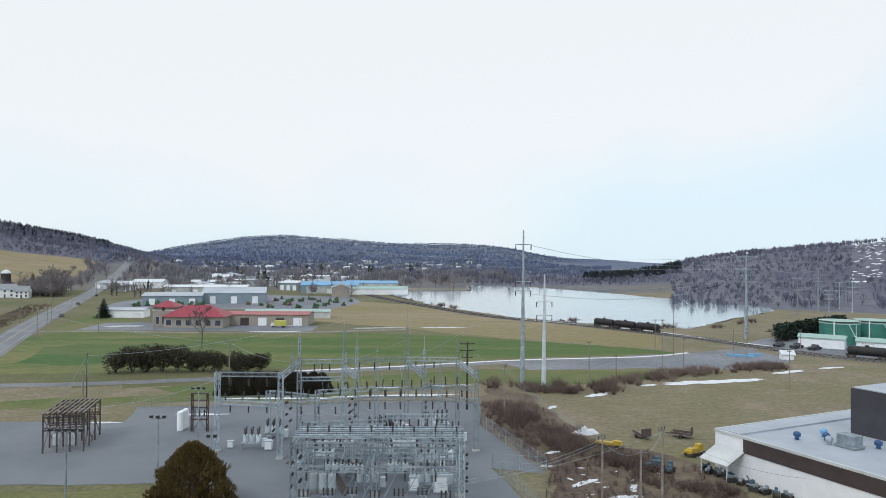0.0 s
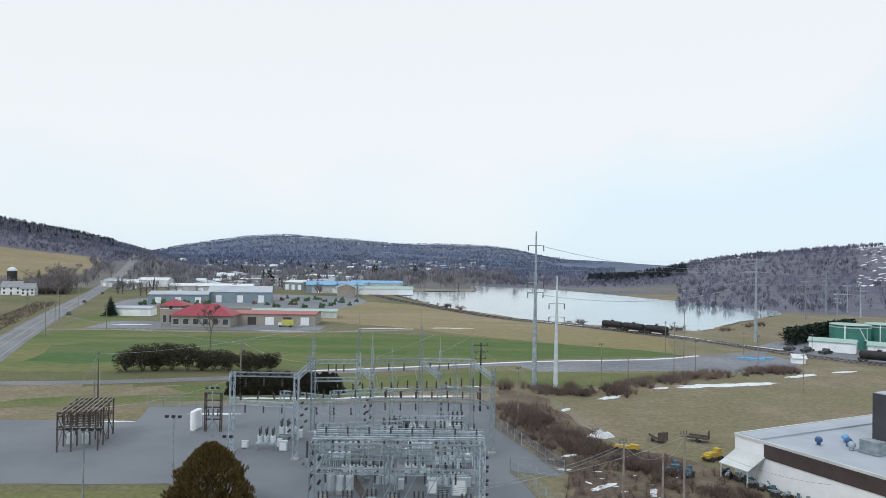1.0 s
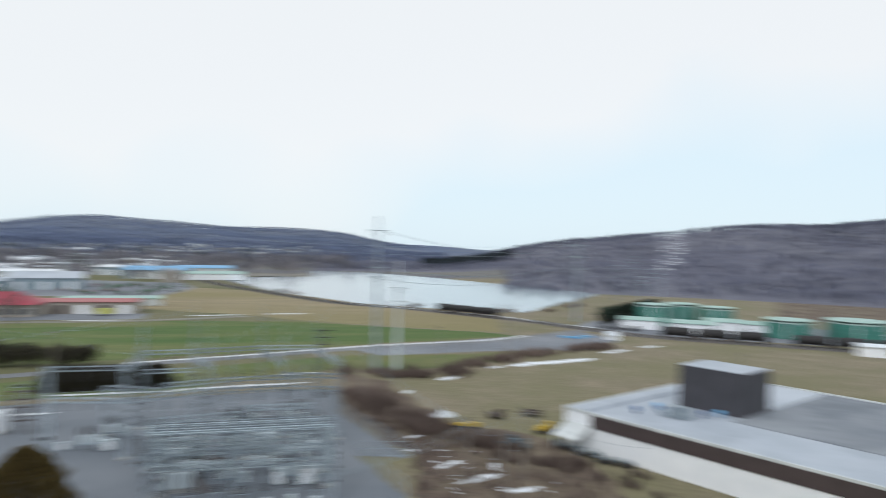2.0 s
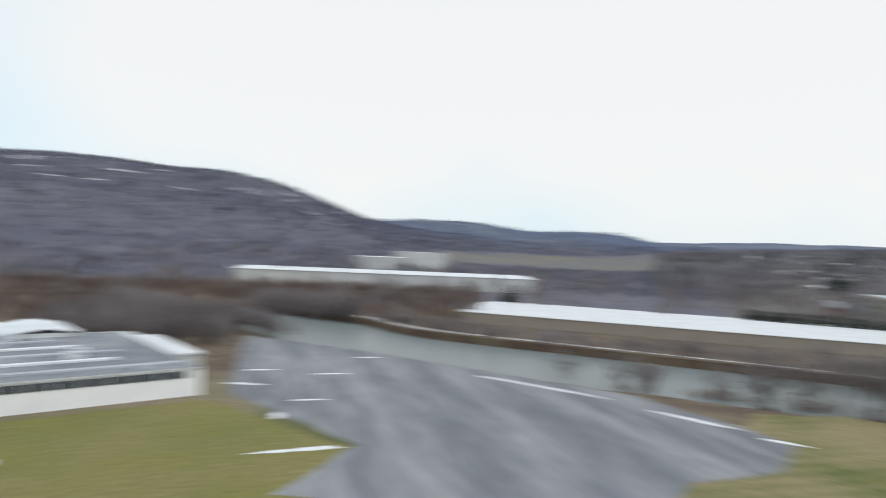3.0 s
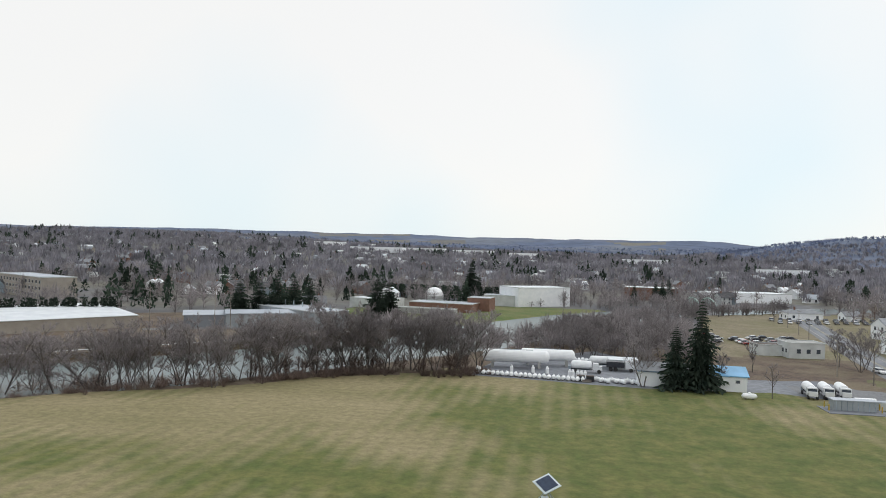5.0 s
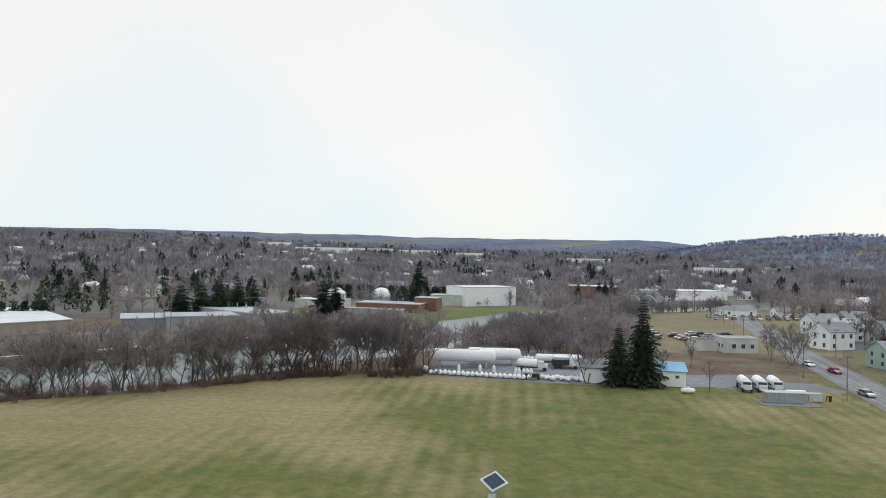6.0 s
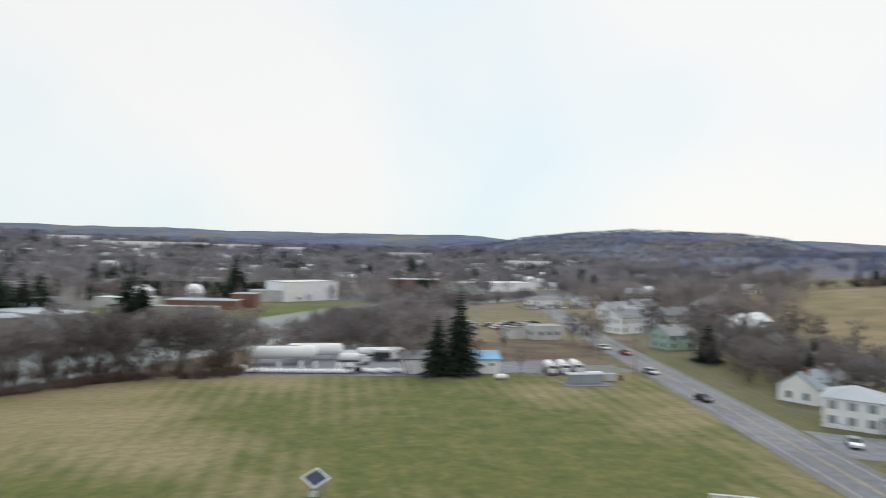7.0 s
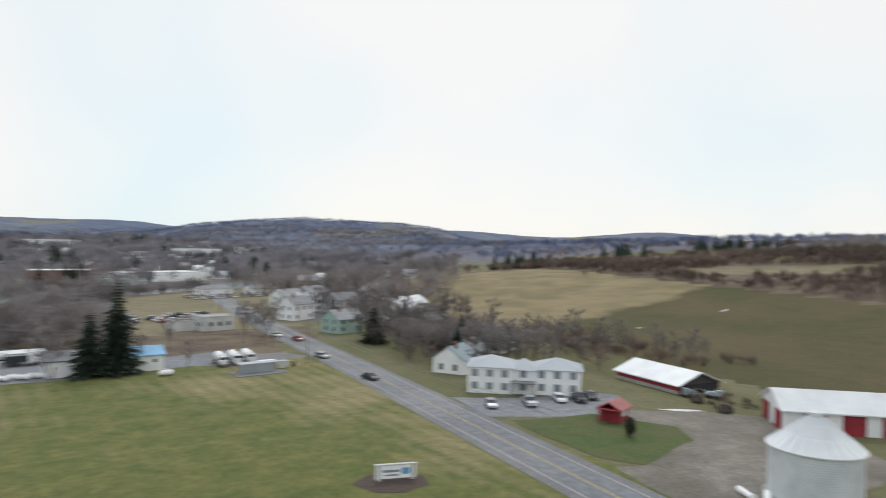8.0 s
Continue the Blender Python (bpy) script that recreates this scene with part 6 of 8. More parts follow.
# thicket behind the propane yard
for i in range(30):
    x, y = rnd.uniform(-34, 22), rnd.uniform(-262, -212)
    if abs(along([(70, -192), (40, -236), (20, -290)], np.array([[x, y]]))[0]) > 27:
        plant("bank" if i % 2 else "bare", x, y, rnd.uniform(7, 12), "grey leafless tree in the riverside thicket", "tree", "riverside thicket", i, width=1.2)
# ditch thicket north-east
DITCH = [(15, 140), (19, 128), (22, 112), (26, 106), (33, 96)]
DITCH2 = [(18, 158), (27, 152), (40, 154), (52, 166), (62, 172), (75, 179), (92, 186), (104, 192)]
for line, n, hh in ((DITCH, 62, (1.5, 3.0)), (DITCH2, 66, (1.7, 3.3)), ([(34, 92), (42, 84), (46, 76)], 18, (1.0, 2.2)), ([(60, 325), (100, 298), (130, 300), (160, 330)], 22, (1.5, 3.5)), ([(-40, 545), (-20, 480), (10, 405), (40, 338)], 14, (1.2, 4))):
    for i in range(n):
        f = rnd.random() * (len(line) - 1)
        j = int(f)
        (x0, y0), (x1, y1) = line[j], line[j + 1]
        plant("brush", x0 + (x1 - x0) * (f - j) + rnd.gauss(0, 1.6), y0 + (y1 - y0) * (f - j) + rnd.gauss(0, 1.6), rnd.uniform(*hh), "brown leafless shrub along the ditch", "shrub", "ditch thicket", i)


# ---- buildings ----
def window(parent, x, y, z, w, h, axis, key="glass"):
    """A framed pane standing 4 cm proud of a wall, facing along axis (x or y, with sign)."""
    a, s = axis[-1], -1 if axis[0] == "-" else 1
    mb, fr = Mesh(), Mesh()
    if a == "y":
        mb.box(x, y + s * 0.03, z, w, 0.04, h)
        fr.box(x, y + s * 0.025, z - 0.12, w + 0.24, 0.03, h + 0.24)
    else:
        mb.box(x + s * 0.03, y, z, 0.04, w, h)
        fr.box(x + s * 0.025, y, z - 0.12, 0.03, w + 0.24, h + 0.24)
    o = part("window", fr, M["offwhite"], parent)
    part("pane", mb, M[key], o)


def house(name, x, y, turn, sx, sy, h, rise, wall, roof, label, storeys=2, cols=3, group="", hip=False, porch=False, cat="house", chimney=True, z=None):
    t = thing(name, x, y, turn, label, cat, group, z=z)
    part("wall", Mesh().walls(sx, sy, h, 0 if hip else rise), M[wall], t)
    part("roof", Mesh().hip(sx, sy, h, rise) if hip else Mesh().gable(sx, sy, h, rise), M[roof], t)
    for s in range(storeys):
        zz = 0.9 + s * h / storeys
        for c in range(cols):
            if s == 0 and c == cols // 2:
                continue
            for sg in ("-y", "+y"):
                window(t, -sx / 2 + sx * (c + 0.5) / cols, (-1 if sg[0] == "-" else 1) * sy / 2, zz, min(1.1, sx / cols * 0.4), 1.3, sg)
        for sg in ("-x", "+x"):
            for c in (-0.22, 0.22):
                window(t, (-1 if sg[0] == "-" else 1) * sx / 2, sy * c, zz, 0.9, 1.3, sg)
    part("door", Mesh().box(0, -sy / 2 - 0.03, 0, 1.0, 0.08, 2.1), M["brown_band"], t)
    if chimney:
        part("chimney", Mesh().box(sx * 0.22, sy * 0.1, h + rise * 0.4, 0.7, 0.7, rise * 0.6 + 1.1), M["brick"], t)
    if porch:
        p = Mesh().box(0, -sy / 2 - 1.2, 2.5, sx * 0.7, 2.4, 0.18)
        for a in (-0.33, 0, 0.33):
            p.box(sx * a, -sy / 2 - 2.2, 0, 0.15, 0.15, 2.5)
        part("porch", p, M["white"], t)
    return t


def hall(name, x, y, turn, sx, sy, h, rise, wall, roof, label, cat="building", doors=0, group="", trim=None, z=None):
    """A gabled metal shed, ridge along its length, with roll doors on its front."""
    t = thing(name, x, y, turn, label, cat, group, z=z)
    part("wall", Mesh().walls(sx, sy, h, rise), M[wall], t)
    part("roof", Mesh().gable(sx, sy, h, rise), M[roof], t)
    for i in range(doors):
        part("roller_door", Mesh().box(-sx / 2 + sx * (i + 0.5) / doors, -sy / 2 - 0.04, 0, min(3.4, sx / doors * 0.6), 0.1, h * 0.7), M[trim or "white"], t)
    return t


def car(x, y, turn, key="carsilver", label="", group="parked cars", van=False):
    t = thing("car" if not van else "pickup_truck", x, y, turn, label or "silver saloon car standing on asphalt", "car" if not van else "pickup", group, z=height(x, y) + 0.06)
    L, W, H = (4.6, 1.8, 0.75) if not van else (5.4, 1.95, 0.95)
    body = Mesh()
    prof = [(-L / 2, 0.35), (-L / 2, H * 0.9), (-L / 2 + 0.5, H + 0.15), (L / 2 - 1.2, H + 0.15), (L / 2 - 0.1, H - 0.05), (L / 2, 0.35)]
    n = len(prof)
    body.v = [(a, s * W / 2, b) for s in (-1, 1) for a, b in prof]
    body.f = [tuple(range(n)), tuple(range(2 * n - 1, n - 1, -1))] + [(i, n + i, n + (i + 1) % n, (i + 1) % n) for i in range(n)]
    part("body", body, M[key], t)
    x0, x1, x2, x3 = (-1.7, -1.2, 0.5, 1.1) if not van else (-0.5, -0.3, 0.9, 1.4)
    for nm, k2, inset, top in (("cabin_glass", "glass", 0.05, 1.38 if not van else 1.7), ("roof", key, 0.1, 1.46 if not van else 1.8)):
        m = Mesh()
        z0 = H + 0.15 if nm == "cabin_glass" else top - 0.09
        pr = [(x0, z0), (x1, top), (x2, top), (x3, z0)] if nm == "cabin_glass" else [(x1 - 0.06, z0), (x1, top), (x2, top), (x2 + 0.06, z0)]
        m.v = [(a, s * (W / 2 - inset - 0.08 * (b > z0)), b) for s in (-1, 1) for a, b in pr]
        m.f = [(0, 1, 2, 3), (7, 6, 5, 4)] + [(i, 4 + i, 4 + (i + 1) % 4, (i + 1) % 4) for i in range(4)]
        part(nm, m, M[k2], t)
    for a in (-L * 0.3, L * 0.31):
        for b in (-1, 1):
            part("wheel", Mesh().tube((a, b * (W / 2 - 0.2), 0.33), (a, b * (W / 2 + 0.02), 0.33), 0.33, n=12), M["tyre"], t)
    for b in (-0.6, 0.6):
        part("headlight", Mesh().box(L / 2 - 0.03, b, 0.55, 0.08, 0.3, 0.14), M["carwhite"], t)
    return t


# north: the red-roofed shop and its neighbours
t = thing("shop_building", -96, 292, 2, "tan stucco shop with a long faded red roof and hipped entrance", "building")
part("wall", Mesh().box(16, 6, 0, 54, 16, 4.6), M["cream"], t)
part("roof", Mesh().gable(54, 16, 4.6, 0.8, x=16, y=6), M["pinkroof"], t, "faded red low gable roof")
part("front_wall", Mesh().box(-2, -6, 0, 24, 15, 4.6), M["cream"], t)
part("front_roof", Mesh().hip(24, 15, 4.6, 4.4, 1.0, x=-2, y=-6), M["red_roof"], t, "bright red hipped roof")
part("tower", Mesh().box(-16.5, -2, 0, 9, 10, 8.0), M["cream"], t, "square entrance tower")
part("tower_roof", Mesh().hip(9, 10, 8.0, 2.6, 1.0, x=-16.5, y=-2), M["red_roof"], t, "red hipped tower roof")
part("tower_trim", Mesh().box(-16.5, -2, 6.6, 9.2, 10.2, 0.3), M["white"], t)
part("clock", Mesh().tube((-16.5, -7.0, 7.2), (-16.5, -7.2, 7.2), 0.75, n=16), M["brown_band"], t, "dark round opening")
for i in range(6):
    window(t, -12 + i * 4.0, -13.5, 1.0, 2.2, 2.2, "-y")
for i in range(3):
    window(t, -19 + i * 2.6, -7.0, 1.0, 1.4, 3.0, "-y")
for i in range(4):
    part("roller_door", Mesh().box(16 + i * 7.5, -2.06, 0, 3.6, 0.12, 3.4), M["white" if i % 2 else "brown_band"], t)
t = thing("box_truck", -63.5, 284, 172, "lime-yellow delivery box truck parked by the shop", "truck")
t.matrix_basis = t.matrix_basis @ Matrix.Diagonal((0.8, 0.85, 0.8, 1))
part("cargo_box", Mesh().box(-0.8, 0, 1.0, 6.0, 2.4, 2.7), M["lime"], t)
part("cab", Mesh().box(3.2, 0, 0.7, 1.8, 2.2, 1.7).box(3.6, 0, 0.6, 1.6, 2.1, 1.0), M["carwhite"], t)
part("windscreen", Mesh().box(3.95, 0, 1.55, 0.4, 1.9, 0.75), M["glass"], t)
for a in (-2.2, 3.2):
    for b in (-1, 1):
        part("wheel", Mesh().tube((a, b * 0.95, 0.48), (a, b * 1.2, 0.48), 0.48, n=12), M["tyre"], t)
part("bars", Mesh().box(-0.8, -1.22, 2.4, 3.6, 0.03, 0.5), M["greenmach"], t, "plain green lettering bar")
hall("equipment_hall", -160, 418, 12, 34, 20, 5.2, 1.6, "bluegrey", "membrane", "blue-grey metal equipment dealership hall", doors=3)
hall("equipment_hall", -128, 436, 12, 38, 26, 6.4, 3.2, "bluegrey", "membrane", "blue-grey metal hall with shallow gable roof", doors=3)
hall("shed", -147, 325, 4, 20, 8, 3.6, 0.8, "white", "membrane", "long white garage shed", "shed", doors=3)
hall("equipment_hall", -175, 520, 12, 60, 26, 6, 1.2, "offwhite", "white_roof", "long white commercial shed", doors=4)
hall("long_shed", -70, 330, 6, 40, 10, 3.2, 0.8, "offwhite", "mint", "low pale green storage shed", "shed")
hall("boat_hall", -88, 560, 8, 46, 26, 6.5, 2.6, "bluegrey", "blue", "long hall with a bright blue metal roof")
hall("boat_hall", -54, 545, 8, 60, 18, 4.6, 1.6, "white", "mint", "low white hall with pale blue roof")
hall("boat_hall", -60, 620, 8, 46, 22, 6, 2, "offwhite", "blue", "hall with a bright blue metal roof")
rnd = random.Random(21)
for i in range(34):
    a = rnd.uniform(-290, -70)
    b = rnd.uniform(470, 900) - a * 0.2
    sx = rnd.uniform(14, 44)
    hall("commercial_building", a, b, rnd.choice((8, 12, -20, 98)), sx, rnd.uniform(10, 24), rnd.uniform(4, 7), rnd.uniform(0.8, 2.6), rnd.choice(("white", "offwhite", "greywall", "cream", "bluegrey")), rnd.choice(("white_roof", "membrane", "grey_roof", "white_roof", "blue" if i % 9 == 0 else "membrane")), "low commercial shed along the highway strip", doors=3, group="highway strip buildings")
for i in range(26):
    a, b = rnd.uniform(-120, -55), rnd.uniform(390, 470)
    key = rnd.choice(("greenmach", "greenmach", "greenmach", "orange"))
    machine("farm_tractor", a, b, rnd.uniform(0, 360), key, "%s farm machine lined up on the dealer lot" % {"greenmach": "green", "orange": "orange", "yellow": "yellow"}[key], "tractor", rnd.uniform(3.0, 4.4), 2.0, rnd.uniform(1.4, 2.2), i, "dealer lot machines")
for i in range(9):
    machine("farm_tractor", -172 + i * 4.2, 392 + (i % 3) * 5, rnd.uniform(0, 360), "greenmach", "green farm machine lined up on the dealer lot", "tractor", 4.6, 2.4, 2.6, i, "dealer lot machines")
sheet("dealer_lot", [(-190, 385), (-130, 380), (-60, 372), (-48, 440), (-60, 500), (-130, 520), (-205, 470)], 0.03, "lot", "gravel dealer lot", "lot", 1.0, 8)
for x, y, q, sx, hh in ((-290, 459, 20, 12, 5.4), (-277, 456, 20, 8, 4.4), (-302, 548, 30, 10, 4.4), (-314, 562, 30, 11, 4.2)):
    house("farmhouse", x, y, q, sx, 10, hh, 3.4, "white", "grey_roof", "white two-storey farmhouse with grey roof", group="farmhouses")
t = thing("silo", -308, 486, 0, "dark concrete farm silo with pale domed cap", "silo")
part("shell", Mesh().lathe(0, 0, [(3.2, 0), (3.2, 15)], 18), M["darkpole"], t)
part("cap", Mesh().lathe(0, 0, [(3.25, 15), (2.6, 16.4), (1.2, 17.4), (0.1, 17.7)], 18), M["white_roof"], t)
for i, (x, y, h) in enumerate(((-276, 475, 20), (-268, 470, 17), (-282, 505, 22), (-262, 478, 15), (-285, 490, 18), (-330, 640, 15), (-345, 680, 16), (-322, 660, 14), (-258, 470, 14), (-300, 520, 18))):
    plant("bank" if i < 5 else "bare", x, y, h, "tall leafless tree beside the farmhouse", "tree", "farm trees", i, width=1.25)
plant("fir", -290, 488, 17, "dark spruce beside the farmhouse", "tree", "farm trees", 1)
for x, y, q in ((-148, 222, 112), (-176, 322, -68), (-210, 400, 112), (-240, 480, -68)):
    car(x, y, q, "cardark", "dark saloon car on the highway", "cars on the road")

# railway
RAIL = [(-62, 560), (-30, 470), (26, 352), (60, 315), (84, 283), (103, 258), (112, 238), (128, 212), (161, 187), (213, 151), (262, 118), (340, 70)]
mb, rail_pts = ribbon(RAIL, 9.5, 0.06)
track = tagged(link_mesh("railway", mb, M["ballast"]), "twin railway track on dark ballast", "railway", kind="structure")
for sh in (-2.9, -1.4, 1.4, 2.9):
    mb, _ = ribbon(RAIL, 0.12, 0.22, sh)
    part("rail", mb, M["rail"], track)
slp = Mesh()
for i in range(0, len(rail_pts) - 1):
    p, q = rail_pts[i], rail_pts[i + 1]
    L = (q - p).length
    for k in range(int(L / 1.5)):
        c = p.lerp(q, k * 1.5 / L)
        d = math.degrees(math.atan2(q.y - p.y, q.x - p.x))
        nx, ny = -(q.y - p.y) / L, (q.x - p.x) / L
        for s in (-2.15, 2.15):
            slp.box(c.x + nx * s, c.y + ny * s, 0.08, 0.28, 2.5, 0.12, d)
tagged(part("sleepers", slp, M["darkpole"], track), kind="stuff")


def tank_car(x, y, turn):
    t = thing("tank_car", x, y, turn, "black railway tank car on the siding", "rail car", "tank cars", z=0.24)
    part("tank", Mesh().lathe(0, 2.15, [(0.5, -5.3), (1.2, -5.0), (1.35, -4.6), (1.35, 4.6), (1.2, 5.0), (0.5, 5.3)], 16, "x"), M["tankblack"], t)
    part("dome", Mesh().lathe(0, 0, [(0.6, 3.4), (0.6, 3.9), (0.3, 4.0)], 10), M["tankblack"], t)
    part("frame", Mesh().box(0, 0, 0.75, 11.4, 1.6, 0.25), M["tankblack"], t)
    part("walkway", Mesh().box(0, 1.2, 3.3, 3, 0.5, 0.08).tube((-1.5, 1.4, 3.3), (-1.5, 1.4, 4.2), 0.03, n=3).tube((1.5, 1.4, 3.3), (1.5, 1.4, 4.2), 0.03, n=3).tube((-1.5, 1.4, 4.2), (1.5, 1.4, 4.2), 0.03, n=3), M["rust"], t)
    for a in (-4.2, 4.2):
        bogie = part("bogie", Mesh().box(a, 0, 0.45, 2.6, 1.9, 0.3), M["rust"], t)
        for b in (-0.8, 0.8):
            part("wheelset", Mesh().tube((a + b, -0.8, 0.45), (a + b, 0.8, 0.45), 0.45, n=12), M["rust"], bogie)
    return t


def rail_spot(s):
    """Place and heading at s metres along the railway from its north end."""
    for p, q in zip(rail_pts, rail_pts[1:]):
        L = (q - p).length
        if s < L:
            return p.lerp(q, s / L), math.degrees(math.atan2(q.y - p.y, q.x - p.x)), Vector((-(q.y - p.y) / L, (q.x - p.x) / L))
        s -= L
    return rail_pts[-1], 0.0, Vector((0, 1))


for s in (300, 311.5, 323, 409, 420.5, 432, 450, 461.5, 473, 484.5):
    p, q, nrm = rail_spot(s)
    p = p + nrm * 2.15
    tank_car(p.x, p.y, q)

# green oil tanks beside the railway
def oil_tank(x, y, r, h):
    t = thing("storage_tank", x, y, 0, "dark green cylindrical oil storage tank with pale mint roof", "tank", "oil storage tanks")
    part("shell", Mesh().lathe(0, 0, [(r, 0), (r, h)], 40), M["tankgreen"], t)
    part("roof", Mesh().lathe(0, 0, [(r + 0.15, h), (r + 0.1, h + 0.35), (r * 0.5, h + 0.8), (0.1, h + 1.0)], 40), M["mint"], t)
    for k in range(3):
        part("seam", Mesh().lathe(0, 0, [(r + 0.02, h * (k + 1) / 4), (r + 0.07, h * (k + 1) / 4 + 0.04), (r + 0.02, h * (k + 1) / 4 + 0.12)], 40), M["tankgreen"], t)
    part("stair", Mesh().box(r * 0.2, -r - 0.45, h * 0.45, 0.8, 0.9, 0.12, 0).tube((r * 0.6, -r * 0.86, 0), (-r * 0.1, -r - 0.4, h), 0.16, n=4), M["white"], t, "white outside stair")
    part("rail_ring", Mesh().lathe(0, 0, [(r + 0.1, h + 0.9), (r + 0.16, h + 1.0), (r + 0.1, h + 1.08)], 40), M["mint"], t, "pale roof handrail")
    part("ladder", Mesh().box(-r * 0.72, -r * 0.74, 0, 0.4, 0.15, h + 1), M["white"], t)
    part("pipe", Mesh().tube((r * 0.3, -r - 0.3, 0), (r * 0.3, -r - 0.3, h), 0.2, n=6), M["mint"], t)
    return t


for x, y, r, h in ((150, 248, 6.6, 7.3), (164.5, 251, 6.6, 7.3), (172, 238, 6.2, 7.0), (180, 208, 8, 5.4), (202, 200, 10, 5.8), (226, 188, 11, 5.6), (248, 178, 8, 5.2)):
    oil_tank(x, y, r, h)
for x, y, q, sx, sy, h in ((137, 236, -35, 14, 7, 3.4), (150, 222, -35, 16, 7, 3.6), (163, 222, -35, 12, 8, 4.2), (172, 214, -30, 10, 6, 4)):
    hall("pump_house", x, y, q, sx, sy, h, 0.9, "white", "mint", "small white pump house with pale green roof", "shed", doors=3, group="pump houses")
for x, y, q in ((126, 232, 30), (122, 236, 40), (130, 228, 30)):
    car(x, y, q, "cardark", "dark pickup parked by the tank yard", "tank yard cars", van=True)
hall("hut", 109.5, 206, -10, 3.4, 2.8, 1.7, 0.9, "white", "white_roof", "tiny white gabled hut beside the gravel lot", "shed", doors=1)
for x, y in ((96, 212), (99, 210), (103, 213)):
    t = thing("pipe_stack", x, y, -20, "blue pipes stacked on the gravel lot", "pipes", "pipe stacks")
    part("pipes", Mesh().box(0, 0, 0, 4, 1.3, 0.6), M["blue"], t)
    part("bearer", Mesh().box(0, 0, 0.604, 0.3, 1.4, 0.1), M["pole"], t)
for i in range(24):
    plant("column", 129 + i * 2.2, 250 + i * 2.05 + (i % 2), 6.5, "dark evergreen windbreak tree beside the oil tanks", "tree", "windbreak", i, width=2.6)
sheet("tank_yard", [(112, 240), (124, 218), (160, 196), (250, 150), (262, 180), (200, 240), (160, 285), (138, 262), (130, 262)], 0.028, "lot", "gravel tank yard", "yard", 0.8, 8)
# white tanks and clutter along the east track
for x, y, s in ((174, 166, 0.7),):
    hall("trailer_shed", x, y, -35, 12 * s, 5, 3, 0.6, "white", "white_roof", "white site trailer beside the track", "shed", group="site trailers")


# ---- propane yard south ----
def bulk_tank(x, y, turn, L, r):
    t = thing("propane_tank", x, y, turn, "long white bulk propane tank on saddles", "tank", "bulk propane tanks")
    z = r + 1.3
    part("shell", Mesh().lathe(0, z, [(r * 0.1, -L / 2), (r * 0.6, -L / 2 + 0.15), (r * 0.92, -L / 2 + 0.6), (r, -L / 2 + 1.1), (r, L / 2 - 1.1), (r * 0.92, L / 2 - 0.6), (r * 0.6, L / 2 - 0.15), (r * 0.1, L / 2)], 24, "x"), M["propane"], t)
    for a in (-L * 0.35, L * 0.35):
        part("saddle", Mesh().box(a, 0, 0, 0.7, r * 1.7, 1.3 + r * 0.3), M["concrete"], t)
    part("walkway", Mesh().box(0, 0, z + r, L * 0.5, 0.5, 0.08), M["galv"], t)
    part("bars", Mesh().box(L * 0.12, -r - 0.01, z - 0.1, 1.6, 0.05, 0.6), M["cardark"], t, "dark painted mark")
    return t


bulk_tank(13.6, -183, 3, 17.8, 1.7)
bulk_tank(5.5, -189, 3, 15, 1.6)


def small_tank(x, y, turn):
    t = thing("propane_cylinder", x, y, turn, "small white domestic propane tank on the ground", "tank", "small propane tanks")
    part("shell", Mesh().lathe(0, 0.62, [(0.1, -1.0), (0.4, -0.85), (0.48, -0.6), (0.48, 0.6), (0.4, 0.85), (0.1, 1.0)], 12, "x"), M["propane"], t)
    part("foot", Mesh().box(-0.5, 0, 0, 0.15, 0.6, 0.2).box(0.5, 0, 0, 0.15, 0.6, 0.2), M["rust"], t)
    part("valve_dome", Mesh().lathe(0, 0, [(0.2, 1.05), (0.2, 1.25), (0.05, 1.3)], 8), M["propane"], t)
    return t


first = small_tank(20.5, -169.5, 80)
for i in range(21):
    copy_thing(first, pose(19.3 - i * 1.15, -169.6 + 0.12 * i + (i % 2) * 0.3, 0.03, 0, 0, 70 + (i * 53) % 40))
for i in range(12):
    copy_thing(first, pose(-1 - i * 1.1, -198 - (i % 2) * 1.5, 0.03, 0, 0, 80 + (i * 31) % 25))
for i in range(9):
    copy_thing(first, pose(-7 - i * 1.2, -168.6 + (i % 3) * 0.9, 0.03, 0, 0, (i * 61) % 180))
copy_thing(first, pose(-38.9, -157.6, 0.03) @ Matrix.Diagonal((1.6, 1.2, 1.2, 1)))
for i, (x, y) in enumerate(((22.3, -171), (21.6, -170), (14, -175), (8.6, -176), (5, -175.8), (-2.6, -173), (-3.5, -173), (-4.4, -172.8), (-0.6, -173), (-1.4, -173.2))):
    t = thing("gas_cylinder", x, y, 0, "upright white steel gas cylinder", "cylinder", "gas cylinders")
    part("body", Mesh().lathe(0, 0, [(0.4, 0.05), (0.42, 0.2), (0.42, 1.3), (0.25, 1.6)], 12), M["propane"], t)
    part("collar", Mesh().lathe(0, 0, [(0.22, 1.6), (0.22, 1.85)], 10), M["propane"], t)


